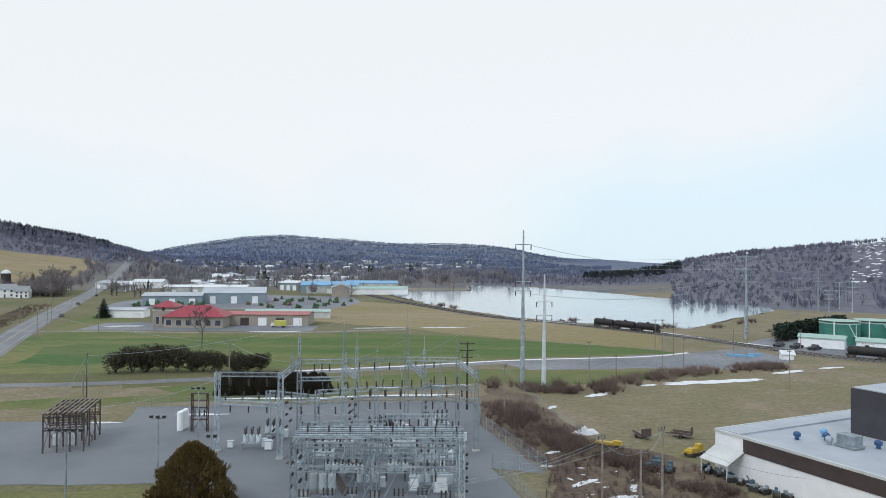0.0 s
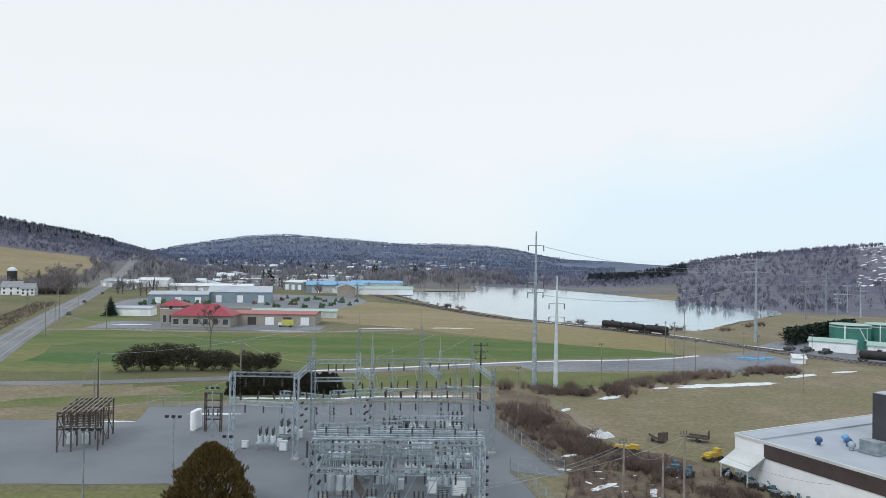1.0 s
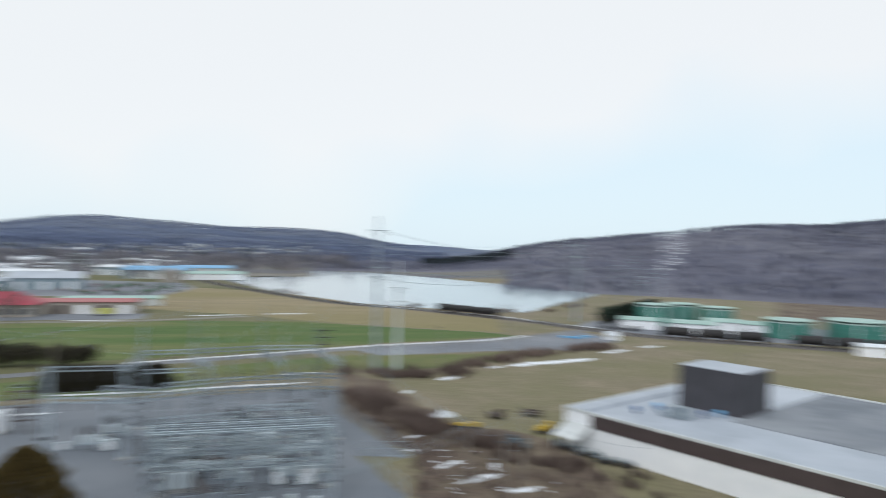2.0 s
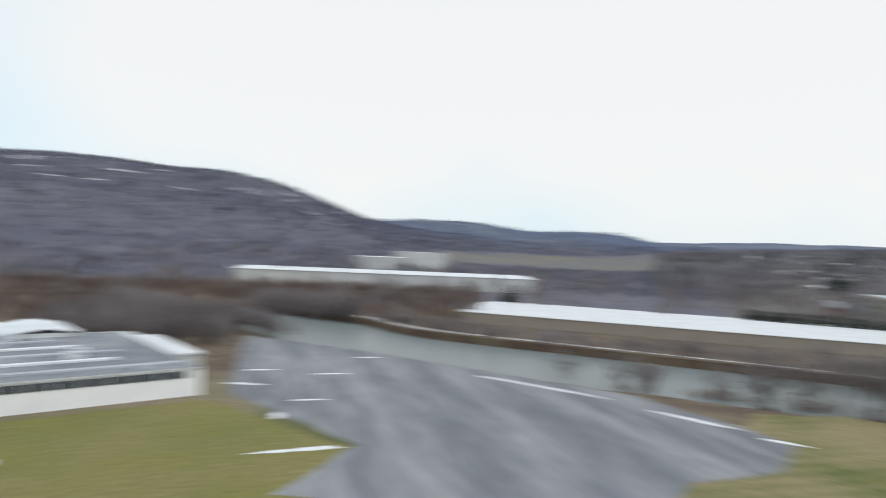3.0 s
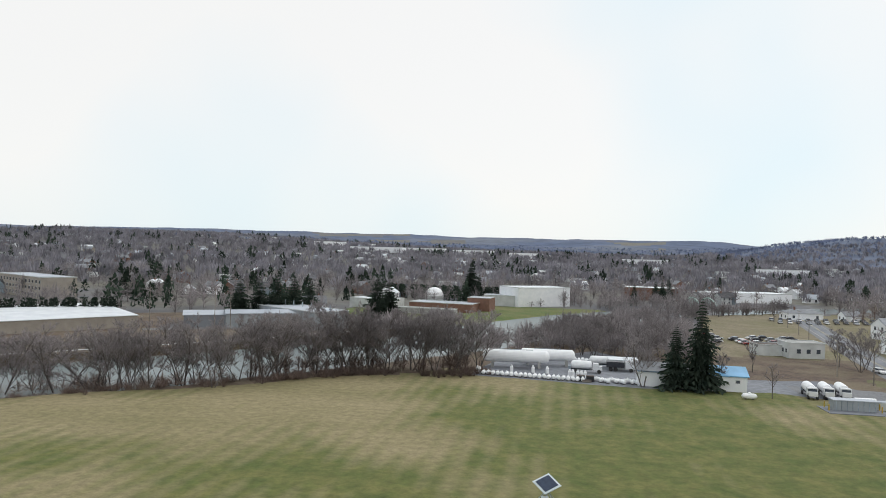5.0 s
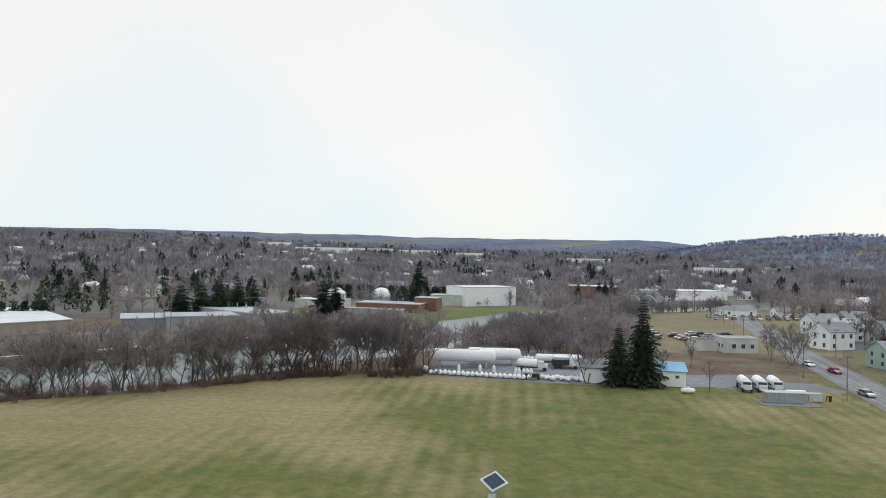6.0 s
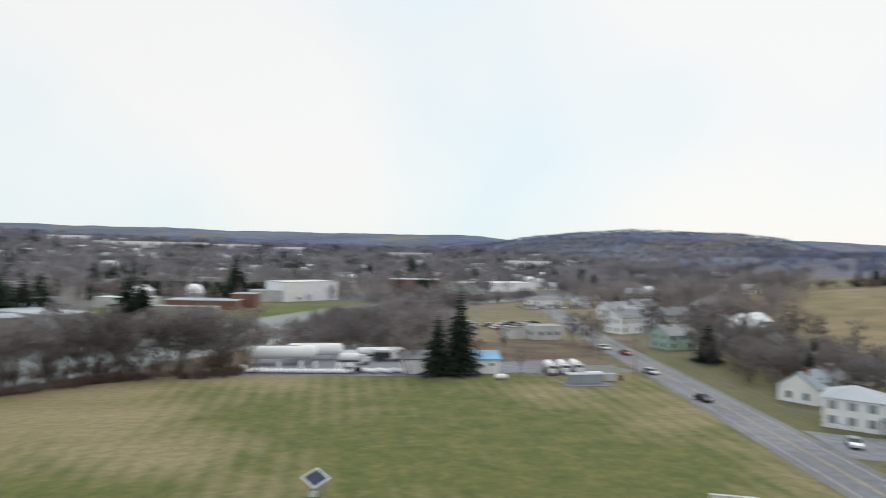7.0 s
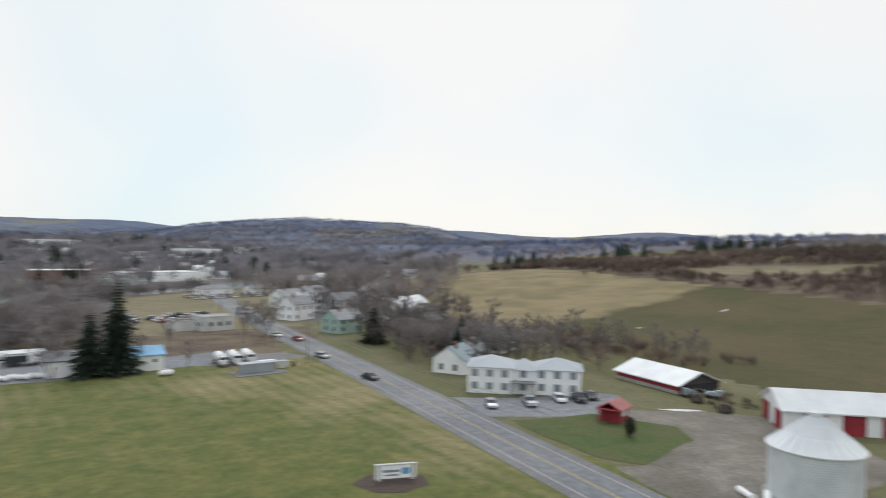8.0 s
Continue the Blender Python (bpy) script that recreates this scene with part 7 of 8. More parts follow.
def tanker(x, y, turn, group="tanker trucks"):
    t = thing("tanker_truck", x, y, turn, "white bobtail propane delivery truck parked in the yard", "truck", group)
    part("tank", Mesh().lathe(0, 2.0, [(0.3, -3.6), (0.9, -3.3), (1.05, -2.8), (1.05, 1.2), (0.9, 1.6), (0.3, 1.8)], 18, "x"), M["propane"], t)
    part("frame", Mesh().box(0, 0, 0.7, 8.2, 1.0, 0.25), M["cardark"], t)
    cab = part("cab", Mesh().box(2.7, 0, 0.8, 1.5, 2.1, 1.7).box(3.8, 0, 0.8, 1.2, 1.8, 0.95), M["carwhite"], t)
    part("windscreen", Mesh().box(3.47, 0, 1.6, 0.06, 1.8, 0.7), M["glass"], cab)
    for a in (-2.2, 3.6):
        for b in (-1, 1):
            part("wheel", Mesh().tube((a, b * 0.75, 0.5), (a, b * 1.1, 0.5), 0.5, n=12), M["tyre"], t)
    part("hose_reel", Mesh().box(-3.9, 0, 0.7, 0.7, 1.8, 0.9), M["galv"], t)
    return t


tanker(-4.5, -181, 178)
tanker(-9.5, -191, 178)
for i in range(3):
    tanker(-53.4 - i * 3.6, -165.5 - i * 0.6, 84, "parked tanker trucks")
t = thing("dump_truck", -13.5, -186, 178, "dark dump truck with pale cab in the storage yard", "truck")
part("bed", Mesh().box(-1, 0, 1.1, 4.6, 2.3, 1.4), M["cardark"], t)
part("cab", Mesh().box(2.4, 0, 0.8, 1.7, 2.1, 1.9).box(3.6, 0, 0.8, 1.0, 1.8, 1.0), M["carwhite"], t)
for a in (-2.2, -0.9, 3.0):
    for b in (-1, 1):
        part("wheel", Mesh().tube((a, b * 0.8, 0.5), (a, b * 1.15, 0.5), 0.5, n=12), M["tyre"], t)
hall("office_shed", -14.6, -191, 3, 7, 5, 2.5, 0.4, "offwhite", "white_roof", "pale white yard shed", "shed", doors=2)
t = hall("storage_shed", -28.5, -169.8, -2, 24, 8, 3.6, 1.5, "white", "blue", "long white storage shed with a bright blue roof", "shed")
part("roof_bay", Mesh().gable(14.6, 8, 3.62, 1.54, x=5.2), M["grey_roof"], t, "older grey roof half")
window(t, -10, 4.0, 2.0, 0.8, 0.6, "+y")
for nm, x, y, sx, sy, sz, key in (("skip", -3.2, -167.8, 1.8, 1.2, 1.3, "cardark"), ("skip", -5.4, -167.6, 1.8, 1.2, 1.3, "cardark"), ("timber_pile", -4.6, -166.6, 2.2, 0.8, 0.5, "pole")):
    t = thing(nm, x, y, 5, "dark open skip at the lawn edge" if nm == "skip" else "heap of scrap timber", nm.replace("_", " "), "skips" if nm == "skip" else "")
    part("body", Mesh().box(0, 0, 0.1, sx, sy, sz), M[key], t)
    part("lid", Mesh().box(0, 0, 0.104 + sz, sx + 0.1, sy + 0.1, 0.08), M["rust"], t)
# roadside pump enclosure
t = thing("pump_enclosure", -57.5, -152.5, 2, "low grey corrugated pump enclosure on asphalt", "enclosure")
part("slab", Mesh().box(0, 1.0, 0.02, 12, 7, 0.1), M["lot"], t)
part("box", Mesh().box(0, 0, 0.12, 8.2, 2.6, 2.0), M["greywall"], t)
part("roof", Mesh().box(0, 0, 2.124, 8.6, 3.0, 0.14), M["membrane"], t)
for i in range(8):
    part("rib", Mesh().box(-3.7 + i * 1.05, 1.34, 0.12, 0.12, 0.08, 2.0), M["galv"], t)
part("pipe", Mesh().tube((-5, -1.5, 1.9), (-1, -1.5, 1.9), 0.5, n=12), M["propane"], t)
for i, (x, y) in enumerate(((-52.4, -150.6), (-52.6, -153.8), (-62.4, -151), (-63.0, -153.6), (-69.6, -153), (-71.6, -153.4), (-66.4, -152.5))):
    t = thing("bollard", x, y, 0, "short yellow painted steel bollard", "bollard", "yellow bollards")
    part("post", Mesh().tube((0, 0, 0), (0, 0, 1.3), 0.13, n=8), M["yellow"], t)
    part("cap", Mesh().lathe(0, 0, [(0.14, 1.3), (0.1, 1.38), (0.02, 1.42)], 8), M["yellow"], t)
t = thing("utility_cabinet", -64.4, -154.6, 0, "beige metal utility cabinet on a slab", "cabinet")
part("body", Mesh().box(0, 0, 0.1, 3.0, 1.5, 1.6), M["offwhite"], t)
part("lid", Mesh().box(0, 0, 1.704, 3.1, 1.6, 0.08), M["membrane"], t)
t = thing("waste_bin", -67.8, -155.2, 0, "dark plastic wheeled waste bin", "bin")
part("body", Mesh().box(0, 0, 0.05, 0.8, 0.8, 1.1), M["cardark"], t)
part("lid", Mesh().box(0, 0, 1.154, 0.9, 0.9, 0.08), M["cardark"], t)
# solar panel stand in the mown field
t = thing("solar_panel", 2.1, -84.0, 0, "square dark solar panel tilted on a steel stand", "solar panel")
for nm, k2, s, lift in (("frame", "tank_paint", 2.5, 0.0), ("cell_sheet", "solar", 1.95, 0.06)):
    m = Mesh().box(0, 0, -0.05, s, s, 0.1)
    o = part(nm, m, M[k2], t)
    o.matrix_basis = pose(0, 0, 2.3, -27, 0, 0) @ pose(0, 0, lift, 0, 0, 40)
part("post", Mesh().tube((0, 0, 0), (0, 0, 2.3), 0.12, n=8), M["galv"], t)
for a, b in ((1.1, 0.9), (-1.1, 0.9), (1.1, -0.9), (-1.1, -0.9)):
    part("leg", Mesh().tube((0, 0, 1.6), (a, b, 0), 0.05, n=5), M["galv"], t)
part("battery_box", Mesh().box(0.2, 0.6, 0.3, 0.9, 0.5, 0.6), M["tank_paint"], t)

# ---- across the river ----
def row_hall(name, x0, y0, x1, y1, deep, h, wall, roof, label, away=1, rise=0.8, doors=0):
    """A hall whose front runs from one point to another, its depth beyond the front."""
    L, a = math.hypot(x1 - x0, y1 - y0), math.degrees(math.atan2(y1 - y0, x1 - x0))
    nx, ny = -(y1 - y0) / L * away, (x1 - x0) / L * away
    return hall(name, (x0 + x1) / 2 + nx * deep / 2, (y0 + y1) / 2 + ny * deep / 2, a if away > 0 else a + 180, L, deep, h, rise, wall, roof, label, doors=doors)


row_hall("mill_building", 258, -76, 156, -226, 62, 4.2, "cream", "white_roof", "very long low mill with a bright white roof across the river", 1, 1.6, 0)
row_hall("mill_building", 141, -232, 100, -256, 18, 4.4, "membrane_dark", "membrane", "long grey mill shed with stepped roofs", 1, 1.0, 0)
row_hall("mill_building", 126, -236, 96, -254, 10, 5.2, "greywall", "membrane", "stepped grey mill shed beside the river", 1, 1.0, 0)
t = flat_hall("mill_block", "grey mill block with roof stacks behind the river trees", 108, -262, 145, 46, 16, 6.4, "greywall", "membrane")
for i in range(7):
    part("flue", Mesh().tube((-20 + i * 6.5, 2, 6.5), (-20 + i * 6.5, 2, 8.6), 0.22, n=6), M["galv"], t)
flat_hall("brick_works", "red brick works building with flat roofs", 64, -352, 172, 34, 16, 4.2, "brick", "membrane")
flat_hall("brick_works", "red brick works block", 46, -362, 172, 12, 12, 6.8, "brick", "membrane")
flat_hall("works_block", "low pale works block with flat roof", 102, -356, 172, 26, 14, 4.8, "offwhite", "white_roof")
flat_hall("works_block", "low pale retaining block before the brick works", 72, -330, 172, 36, 6, 2.6, "concrete", "concrete")
t = thing("dome", 84, -424, 0, "white hemispherical dome above the works", "dome")
part("drum", Mesh().lathe(0, 0, [(5.8, 0), (5.8, 3.0)], 24), M["offwhite"], t)
part("shell", Mesh().lathe(0, 0, [(5.8, 3.0), (5.65, 4.2), (5.1, 5.6), (4.1, 6.9), (2.5, 7.9), (0.8, 8.3), (0.05, 8.35)], 24), M["propane"], t)
flat_hall("white_hall", "large windowless white box hall", 20.5, -414, 216, 36, 22, 11.0, "white", "white_roof")
flat_hall("white_hall", "low white link building", 40, -404, 180, 18, 14, 6, "offwhite", "membrane")
flat_hall("mall_building", "long white store with flat roof beyond the bridge", -123, -526, 200, 62, 26, 6.6, "white", "white_roof")
flat_hall("red_store", "dark red brick store building", -58, -512, 174, 36, 22, 9, "brick", "white_roof")
flat_hall("apartment_block", "tan three-storey apartment block with rows of windows", 300, -340, 150, 70, 18, 11.5, "cream", "membrane")
for i in range(14):
    for z in (1.4, 4.9, 8.4):
        t = bpy.data.objects[[o.name for o in bpy.data.objects if o.name.startswith("apartment_block")][-1]]
        window(t, -32 + i * 5, 9.0, z, 2.0, 1.6, "+y")
        window(t, -32 + i * 5, -9.0, z, 2.0, 1.6, "-y")
row_hall("distant_works", 515, 10, 486, -184, 60, 9.5, "offwhite", "white_roof", "very long white works under the wooded hill", -1, 1.0, 0)
flat_hall("distant_block", "pale tall block of the distant works", 668, -150, 100, 40, 36, 20, "offwhite", "white_roof")
flat_hall("distant_block", "low pale block of the distant works", 640, -108, 100, 46, 40, 14, "offwhite", "white_roof")
for i, (b, r, L) in enumerate(((164, 1350, 150), (168, 1450, 120), (172, 1500, 130), (176, 1420, 90), (160, 1500, 90), (186, 1300, 110), (196, 1000, 90), (205, 1200, 90), (209, 1400, 100))):
    x, y = r * math.sin(radians(b)), r * math.cos(radians(b))
    if height(x, y) - town_rise(np.array([[x, y]]))[0] < 12:
        flat_hall("distant_works", "long white flat-roofed works far across the town", x, y, 180 - b + (i * 37 % 30) - 15, L * 0.7, 34, 11, "white", "white_roof", group="distant works")
# green truss bridge
t = thing("truss_bridge", -78, -432, 92, "pale green steel arch truss road bridge", "bridge")
part("deck", Mesh().box(0, 0, 1.2, 60, 9, 0.6), M["concrete"], t)
for s in (-4.6, 4.6):
    arch = Mesh()
    pts = [(-30 + 5 * i, s, 1.8 + 7.5 * (1 - ((-30 + 5 * i) / 30) ** 2)) for i in range(13)]
    for a, b in zip(pts, pts[1:]):
        arch.tube(a, b, 0.3, n=5)
    part("arch", arch, M["mint"], t, "green steel arch")
    for a in pts[1:-1]:
        part("hanger", Mesh().tube((a[0], s, 1.8), a, 0.12, n=4), M["mint"], t)

# ---- south road: houses, cars ----
for x, y, q, k, lab in ((-75.9, -131.8, 98, "cardark", "dark saloon car on the highway"), (-79.2, -163, 98, "carsilver", "silver saloon car on the highway"), (-86.4, -194.6, 98, "carred", "dark red saloon car on the highway"), (-84.2, -206, 98, "carwhite", "white saloon car on the highway")):
    car(x, y, q, k, lab, "cars on the road")
for x, y, q, k, van in ((-82.6, -98, 60, "carsilver", 0), (-90, -95.4, 60, "carsilver", 1), (-97.2, -94.5, 60, "carwhite", 0), (-100.6, -92.6, 60, "cardark", 1), (-104.5, -93, 60, "cardark", 0)):
    car(x, y, q, k, {"carsilver": "silver", "carwhite": "white", "cardark": "black"}[k] + (" pickup" if van else " car") + " parked before the white apartment house", "house parking", bool(van))
rnd = random.Random(31)
for i in range(26):
    k = rnd.choice(("carwhite", "cardark", "carsilver", "carred"))
    car(-84 + rnd.uniform(0, 32), -258 - rnd.uniform(0, 26), rnd.choice((10, 190)) + rnd.uniform(-8, 8), k, "%s car on the gravel car lot" % {"carwhite": "white", "cardark": "dark", "carsilver": "silver", "carred": "red"}[k], "car lot")
for i in range(24):
    k = rnd.choice(("carwhite", "cardark", "cardark", "carsilver"))
    car(-100 - (i % 12) * 4.2, -352 - (i // 12) * 14 + rnd.uniform(-1, 1), 85 + rnd.uniform(-5, 5), k, "%s car on the shop forecourt" % {"carwhite": "white", "cardark": "dark", "carsilver": "silver"}[k], "shop forecourt")
house("shop", -118, -380, 10, 18, 9, 3.4, 2.0, "white", "grey_roof", "small white roadside shop with hipped grey roof", 1, 3, hip=True, cat="shop")
house("garage", -138, -372, 10, 8, 7, 3, 2, "white", "grey_roof", "small white gabled garage", 1, 1, cat="garage", chimney=False)
t = flat_hall("derelict_shop", "weathered pale derelict shop with boarded windows", -72.5, -233, 8, 11, 8, 4.6, "offwhite", "concrete")
for i in range(3):
    window(t, -3.5 + i * 3, 4.0, 1.6, 1.2, 1.3, "+y")
    window(t, 5.5, -2.2 + i * 2.2, 1.6, 1.0, 1.2, "+x")
t = flat_hall("derelict_shop", "roofless pale ruin beside the shop", -63.5, -236, 8, 9, 7, 3.2, "offwhite", "rust")
# white apartment house: three joined wings
t = thing("apartment_house", -98.2, -106, 135.6, "white two-storey apartment house with grey hipped roofs", "house")
for nm, x0, y0, sx, sy, hh in (("west_wing", -6.8, 0, 9.2, 10, 5.4), ("east_wing", 6.9, 0.6, 9.6, 9.0, 5.2), ("centre", 0, -0.6, 4.6, 7.5, 5.0)):
    part("wall", Mesh().box(x0, y0, 0, sx, sy, hh), M["white"], t)
    part("roof", Mesh().hip(sx, sy, hh, 1.9, 0.5, x=x0, y=y0), M["membrane"], t, "pale grey hipped roof")
    for z in (0.9, 3.5):
        for k in range(3 if sx > 8 else 1):
            xx = x0 - sx / 2 + sx * (k + 0.5) / (3 if sx > 8 else 1)
            for s, ax in ((-1, "-y"), (1, "+y")):
                window(t, xx, y0 + s * sy / 2, z, 1.2, 1.3, ax, "pale_glass")
        for k in (-0.25, 0.25):
            window(t, x0 - sx / 2, y0 + sy * k, z, 1.0, 1.3, "-x")
            window(t, x0 + sx / 2, y0 + sy * k, z, 1.0, 1.3, "+x")
part("entry_porch", Mesh().box(0, -5.6, 2.6, 5, 2.6, 0.2).box(-2.2, -6.6, 0, 0.2, 0.2, 2.6).box(2.2, -6.6, 0, 0.2, 0.2, 2.6), M["grey_roof"], t)
t = house("cottage", -99, -131, 30, 9, 8, 3.4, 2.8, "white", "bluegrey", "white cottage with a blue-grey gable", 1, 2)
SHOUSES = [(-109, -248, 24, 11, 8.5, 6.2, "white", "grey_roof"), (-108, -207, 14, 11, 9, 4.8, "mint", "grey_roof"), (-124, -272, 10, 10, 8, 5.4, "white", "membrane"), (-136, -262, 12, 13, 9, 5.4, "offwhite", "grey_roof"),
           (-146, -232, 20, 12, 9, 5.0, "offwhite", "white_roof"), (-140, -218, 24, 12, 9, 5.0, "white", "white_roof"), (-136, -198, 20, 9, 7, 3, "offwhite", "white_roof"), (-158, -242, 20, 13, 9, 4.6, "cream", "white_roof"), (-172, -296, 20, 13, 9, 5, "white", "grey_roof"), 
           (-118, -160, 20, 10, 8, 3.4, "brick", "dark_roof"), (-128, -150, 24, 10, 8, 3.2, "white", "grey_roof"), (-124, -292, 14, 12, 9, 5.4, "white", "grey_roof"), (-140, -300, 14, 12, 9, 5.6, "bluegrey", "grey_roof"), (-110, -140, 30, 8, 7, 3.2, "cream", "grey_roof")]
for x, y, q, sx, sy, hh, wl_, rf in SHOUSES:
    house("house", x, y, q, sx, sy, hh, 2.8, wl_, rf, "%s roadside house with %s roof" % ({"mint": "pale green", "white": "white", "offwhite": "weathered white", "cream": "tan", "bluegrey": "blue-grey", "brick": "brick"}[wl_], {"grey_roof": "grey shingle", "white_roof": "pale metal", "membrane": "flat grey", "dark_roof": "dark shingle"}[rf]), 2 if hh > 4 else 1, 3, "roadside houses", porch=hh > 5)
rnd = random.Random(41)
for i in range(84):
    y = rnd.uniform(-330, -118)
    x = np.interp(y, [q[1] for q in ROAD[:6]], [q[0] for q in ROAD[:6]]) - rnd.uniform(18, 75)
    plant("fir" if i % 17 == 0 else "bare", x, y, rnd.uniform(7, 13), "leafless tree among the roadside houses" if i % 17 else "dark spruce among the roadside houses", "tree", "roadside trees", i, width=1.25)
for i in range(24):
    f = rnd.random()
    plant("bare" if i % 2 else "low", -136 - 30 * f + rnd.uniform(-9, 9), -172 + 66 * f + rnd.uniform(-12, 12), rnd.uniform(6, 11), "leafless tree below the hillside field", "tree", "hillside trees", i)
for i in range(22):
    f = rnd.random()
    plant("brush", -142 - 30 * f + rnd.uniform(-8, 8), -170 + 66 * f + rnd.uniform(-10, 10), rnd.uniform(2, 4.5), "brown leafless brush below the hillside field", "shrub", "hillside brush", i)
for i in range(46):
    y = rnd.uniform(-225, -138)
    x = np.interp(y, [q[1] for q in ROAD[:6]], [q[0] for q in ROAD[:6]]) - rnd.uniform(17, 52)
    if math.hypot(x + 108, y + 207) > 9:
        plant("fir" if i % 11 == 3 else "bank" if i % 3 else "bare", x, y, rnd.uniform(6, 12), "dark spruce close to the roadside houses" if i % 11 == 3 else "dense leafless tree close to the roadside houses", "tree", "roadside trees", i, width=1.3)
for i, (x, y) in enumerate(((-98, -150), (-100, -153), (-103, -149), (-118, -128), (-121, -131), (-124, -126), (-116, -134))):
    plant("bank", x, y, 8.5 + i % 3, "dense leafless tree beside the white apartment house", "tree", "roadside trees", i, width=1.35)
# farm
t = thing("ticket_hut", -95.2, -79.3, 20, "small red hut with a faded red roof on the lawn", "hut")
part("wall", Mesh().box(0, 0, 0, 4.4, 3.6, 2.4), M["barnred"], t)
part("roof", Mesh().gable(4.6, 3.8, 2.4, 1.0, 0.5), M["pinkroof"], t)
part("porch", Mesh().box(2.9, 0, 2.3, 1.6, 3.6, 0.15).box(3.5, -1.6, 0, 0.15, 0.15, 2.3).box(3.5, 1.6, 0, 0.15, 0.15, 2.3), M["barnred"], t)
part("counter", Mesh().box(0, 1.84, 1.0, 2.4, 0.1, 1.0), M["offwhite"], t)
t = thing("pole_barn", -131, -94.5, 80, "long low red pole barn with a white metal roof", "barn")
part("wall", Mesh().box(0, 0, 0, 19, 12, 1.9), M["barnred"], t)
# charcoal gable panels stand for the shade inside the open barn end
for e in (-9.4, 9.4):
    gab = Mesh()
    gab.v = [(e + d, y, z) for d in (-0.1, 0.1) for y, z in ((-6, 1.9), (6, 1.9), (0, 4.1))]
    gab.f = [(0, 1, 2), (5, 4, 3), (0, 2, 5, 3), (1, 4, 5, 2)]
    part("gable", gab, M["charcoal"], t, "dark gable panel for the shaded open barn end")
part("roof", Mesh().gable(19.5, 12, 1.9, 2.3, 0.6), M["white_roof"], t)
part("plinth", Mesh().box(0, 0, 0, 19.06, 12.06, 0.7), M["concrete"], t)
# flat dark box painted as the shaded inside of the open end
part("open_bay", Mesh().box(9.62, 0, 0, 0.12, 11, 1.9), M["cardark"], t, "dark panel for the shade in the open bay")
t = thing("barn", -127.7, -52.9, -46, "white and red barn with a bright metal roof", "barn")
part("wall", Mesh().walls(28, 12, 3.7, 2.3), M["white"], t)
part("roof", Mesh().gable(28, 12, 3.7, 2.4, 0.6), M["white_roof"], t)
for a in (-9, -3, 3, 9):
    for b in (6.04, -6.04):
        part("red_panel", Mesh().box(a, b, 0, 3.6, 0.1, 3.3), M["barnred"], t, "dark red door panel")
for b in (-3.5, 3.5):
    part("red_panel", Mesh().box(14.17, b, 0, 0.1, 3.4, 3.3), M["barnred"], t, "dark red door panel")
part("annex", Mesh().box(-20.2, 1, 0, 12, 9, 3.4), M["barnred"], t)
part("annex_roof", Mesh().gable(12, 9, 3.4, 1.4, 0.5, x=-20.2, y=1), M["white_roof"], t)
t = thing("grain_bin", -86.9, -40.9, 0, "large galvanised corrugated grain bin with conical roof", "grain bin")
R, H = 5.3, 6.3
prof = []
for i in range(44):
    z = H * i / 43
    prof.append((R + (0.022 if i % 2 else 0.0), z))
part("shell", Mesh().lathe(0, 0, prof, 48), M["bin_steel"], t, "corrugated galvanised shell")
part("roof", Mesh().lathe(0, 0, [(R + 0.35, H - 0.1), (R + 0.35, H + 0.02), (R * 0.66, H + 1.5), (R * 0.64, H + 1.55), (R * 0.36, H + 2.8), (R * 0.34, H + 2.84), (0.9, H + 3.6)], 48), M["white_roof"], t, "ribbed conical roof")
part("cap", Mesh().lathe(0, 0, [(0.9, H + 3.6), (0.9, H + 4.2), (0.1, H + 4.5)], 16), M["white_roof"], t)
for i in range(24):
    w = 2 * math.pi * i / 24
    part("roof_rib", Mesh().tube(((R + 0.3) * math.cos(w), (R + 0.3) * math.sin(w), H + 0.05), (0.95 * math.cos(w), 0.95 * math.sin(w), H + 3.66), 0.05, n=4), M["white_roof"], t)
part("slab", Mesh().lathe(0, 0, [(R + 0.5, 0.0), (R + 0.5, 0.12)], 40), M["concrete"], t)
for x, y, q in ((-80.6, -43.4, 30), (-82.5, -36.2, 20), (-79.6, -45.6, 60)):
    t = thing("culvert_pipe", x, y, q, "white plastic drain pipe lying beside the bin", "pipe", "drain pipes")
    part("pipe", Mesh().tube((-1.6, 0, 0.42), (1.6, 0, 0.42), 0.4, n=12), M["white"], t)
    part("collar", Mesh().tube((1.3, 0, 0.42), (1.62, 0, 0.42), 0.47, n=12), M["white"], t)
for i, (x, y, q) in enumerate(((-124, -84, 0), (-121, -80, 40), (-127, -80, 90), (-118, -72, 20), (-99, -34, 30), (-102, -30, 80))):
    machine("farm_implement", x, y, q, "rust" if i % 2 else "galv", "rusty farm implement standing in the muddy yard", "implement", 3.5, 2, 1.4, i, "farm implements")
t = thing("road_sign", -46.4, -73.6, -20, "white roadside sign board on a mulch bed", "sign")
part("board", Mesh().box(0, 0, 0.3, 5.2, 0.35, 1.7), M["white"], t)
part("cap", Mesh().box(0, 0, 2.004, 5.4, 0.5, 0.12), M["offwhite"], t)
part("mark", Mesh().box(-1.3, 0.18, 0.8, 1.1, 0.03, 0.8), M["blue"], t, "plain blue emblem")
part("bars", Mesh().box(0.6, 0.18, 1.1, 2.2, 0.03, 0.3).box(0.6, 0.18, 0.65, 1.8, 0.03, 0.18), M["bluegrey"], t, "plain grey lettering bars")
for a in (-2.2, 2.2):
    part("post", Mesh().box(a, 0, 0, 0.4, 0.4, 2.0), M["offwhite"], t)
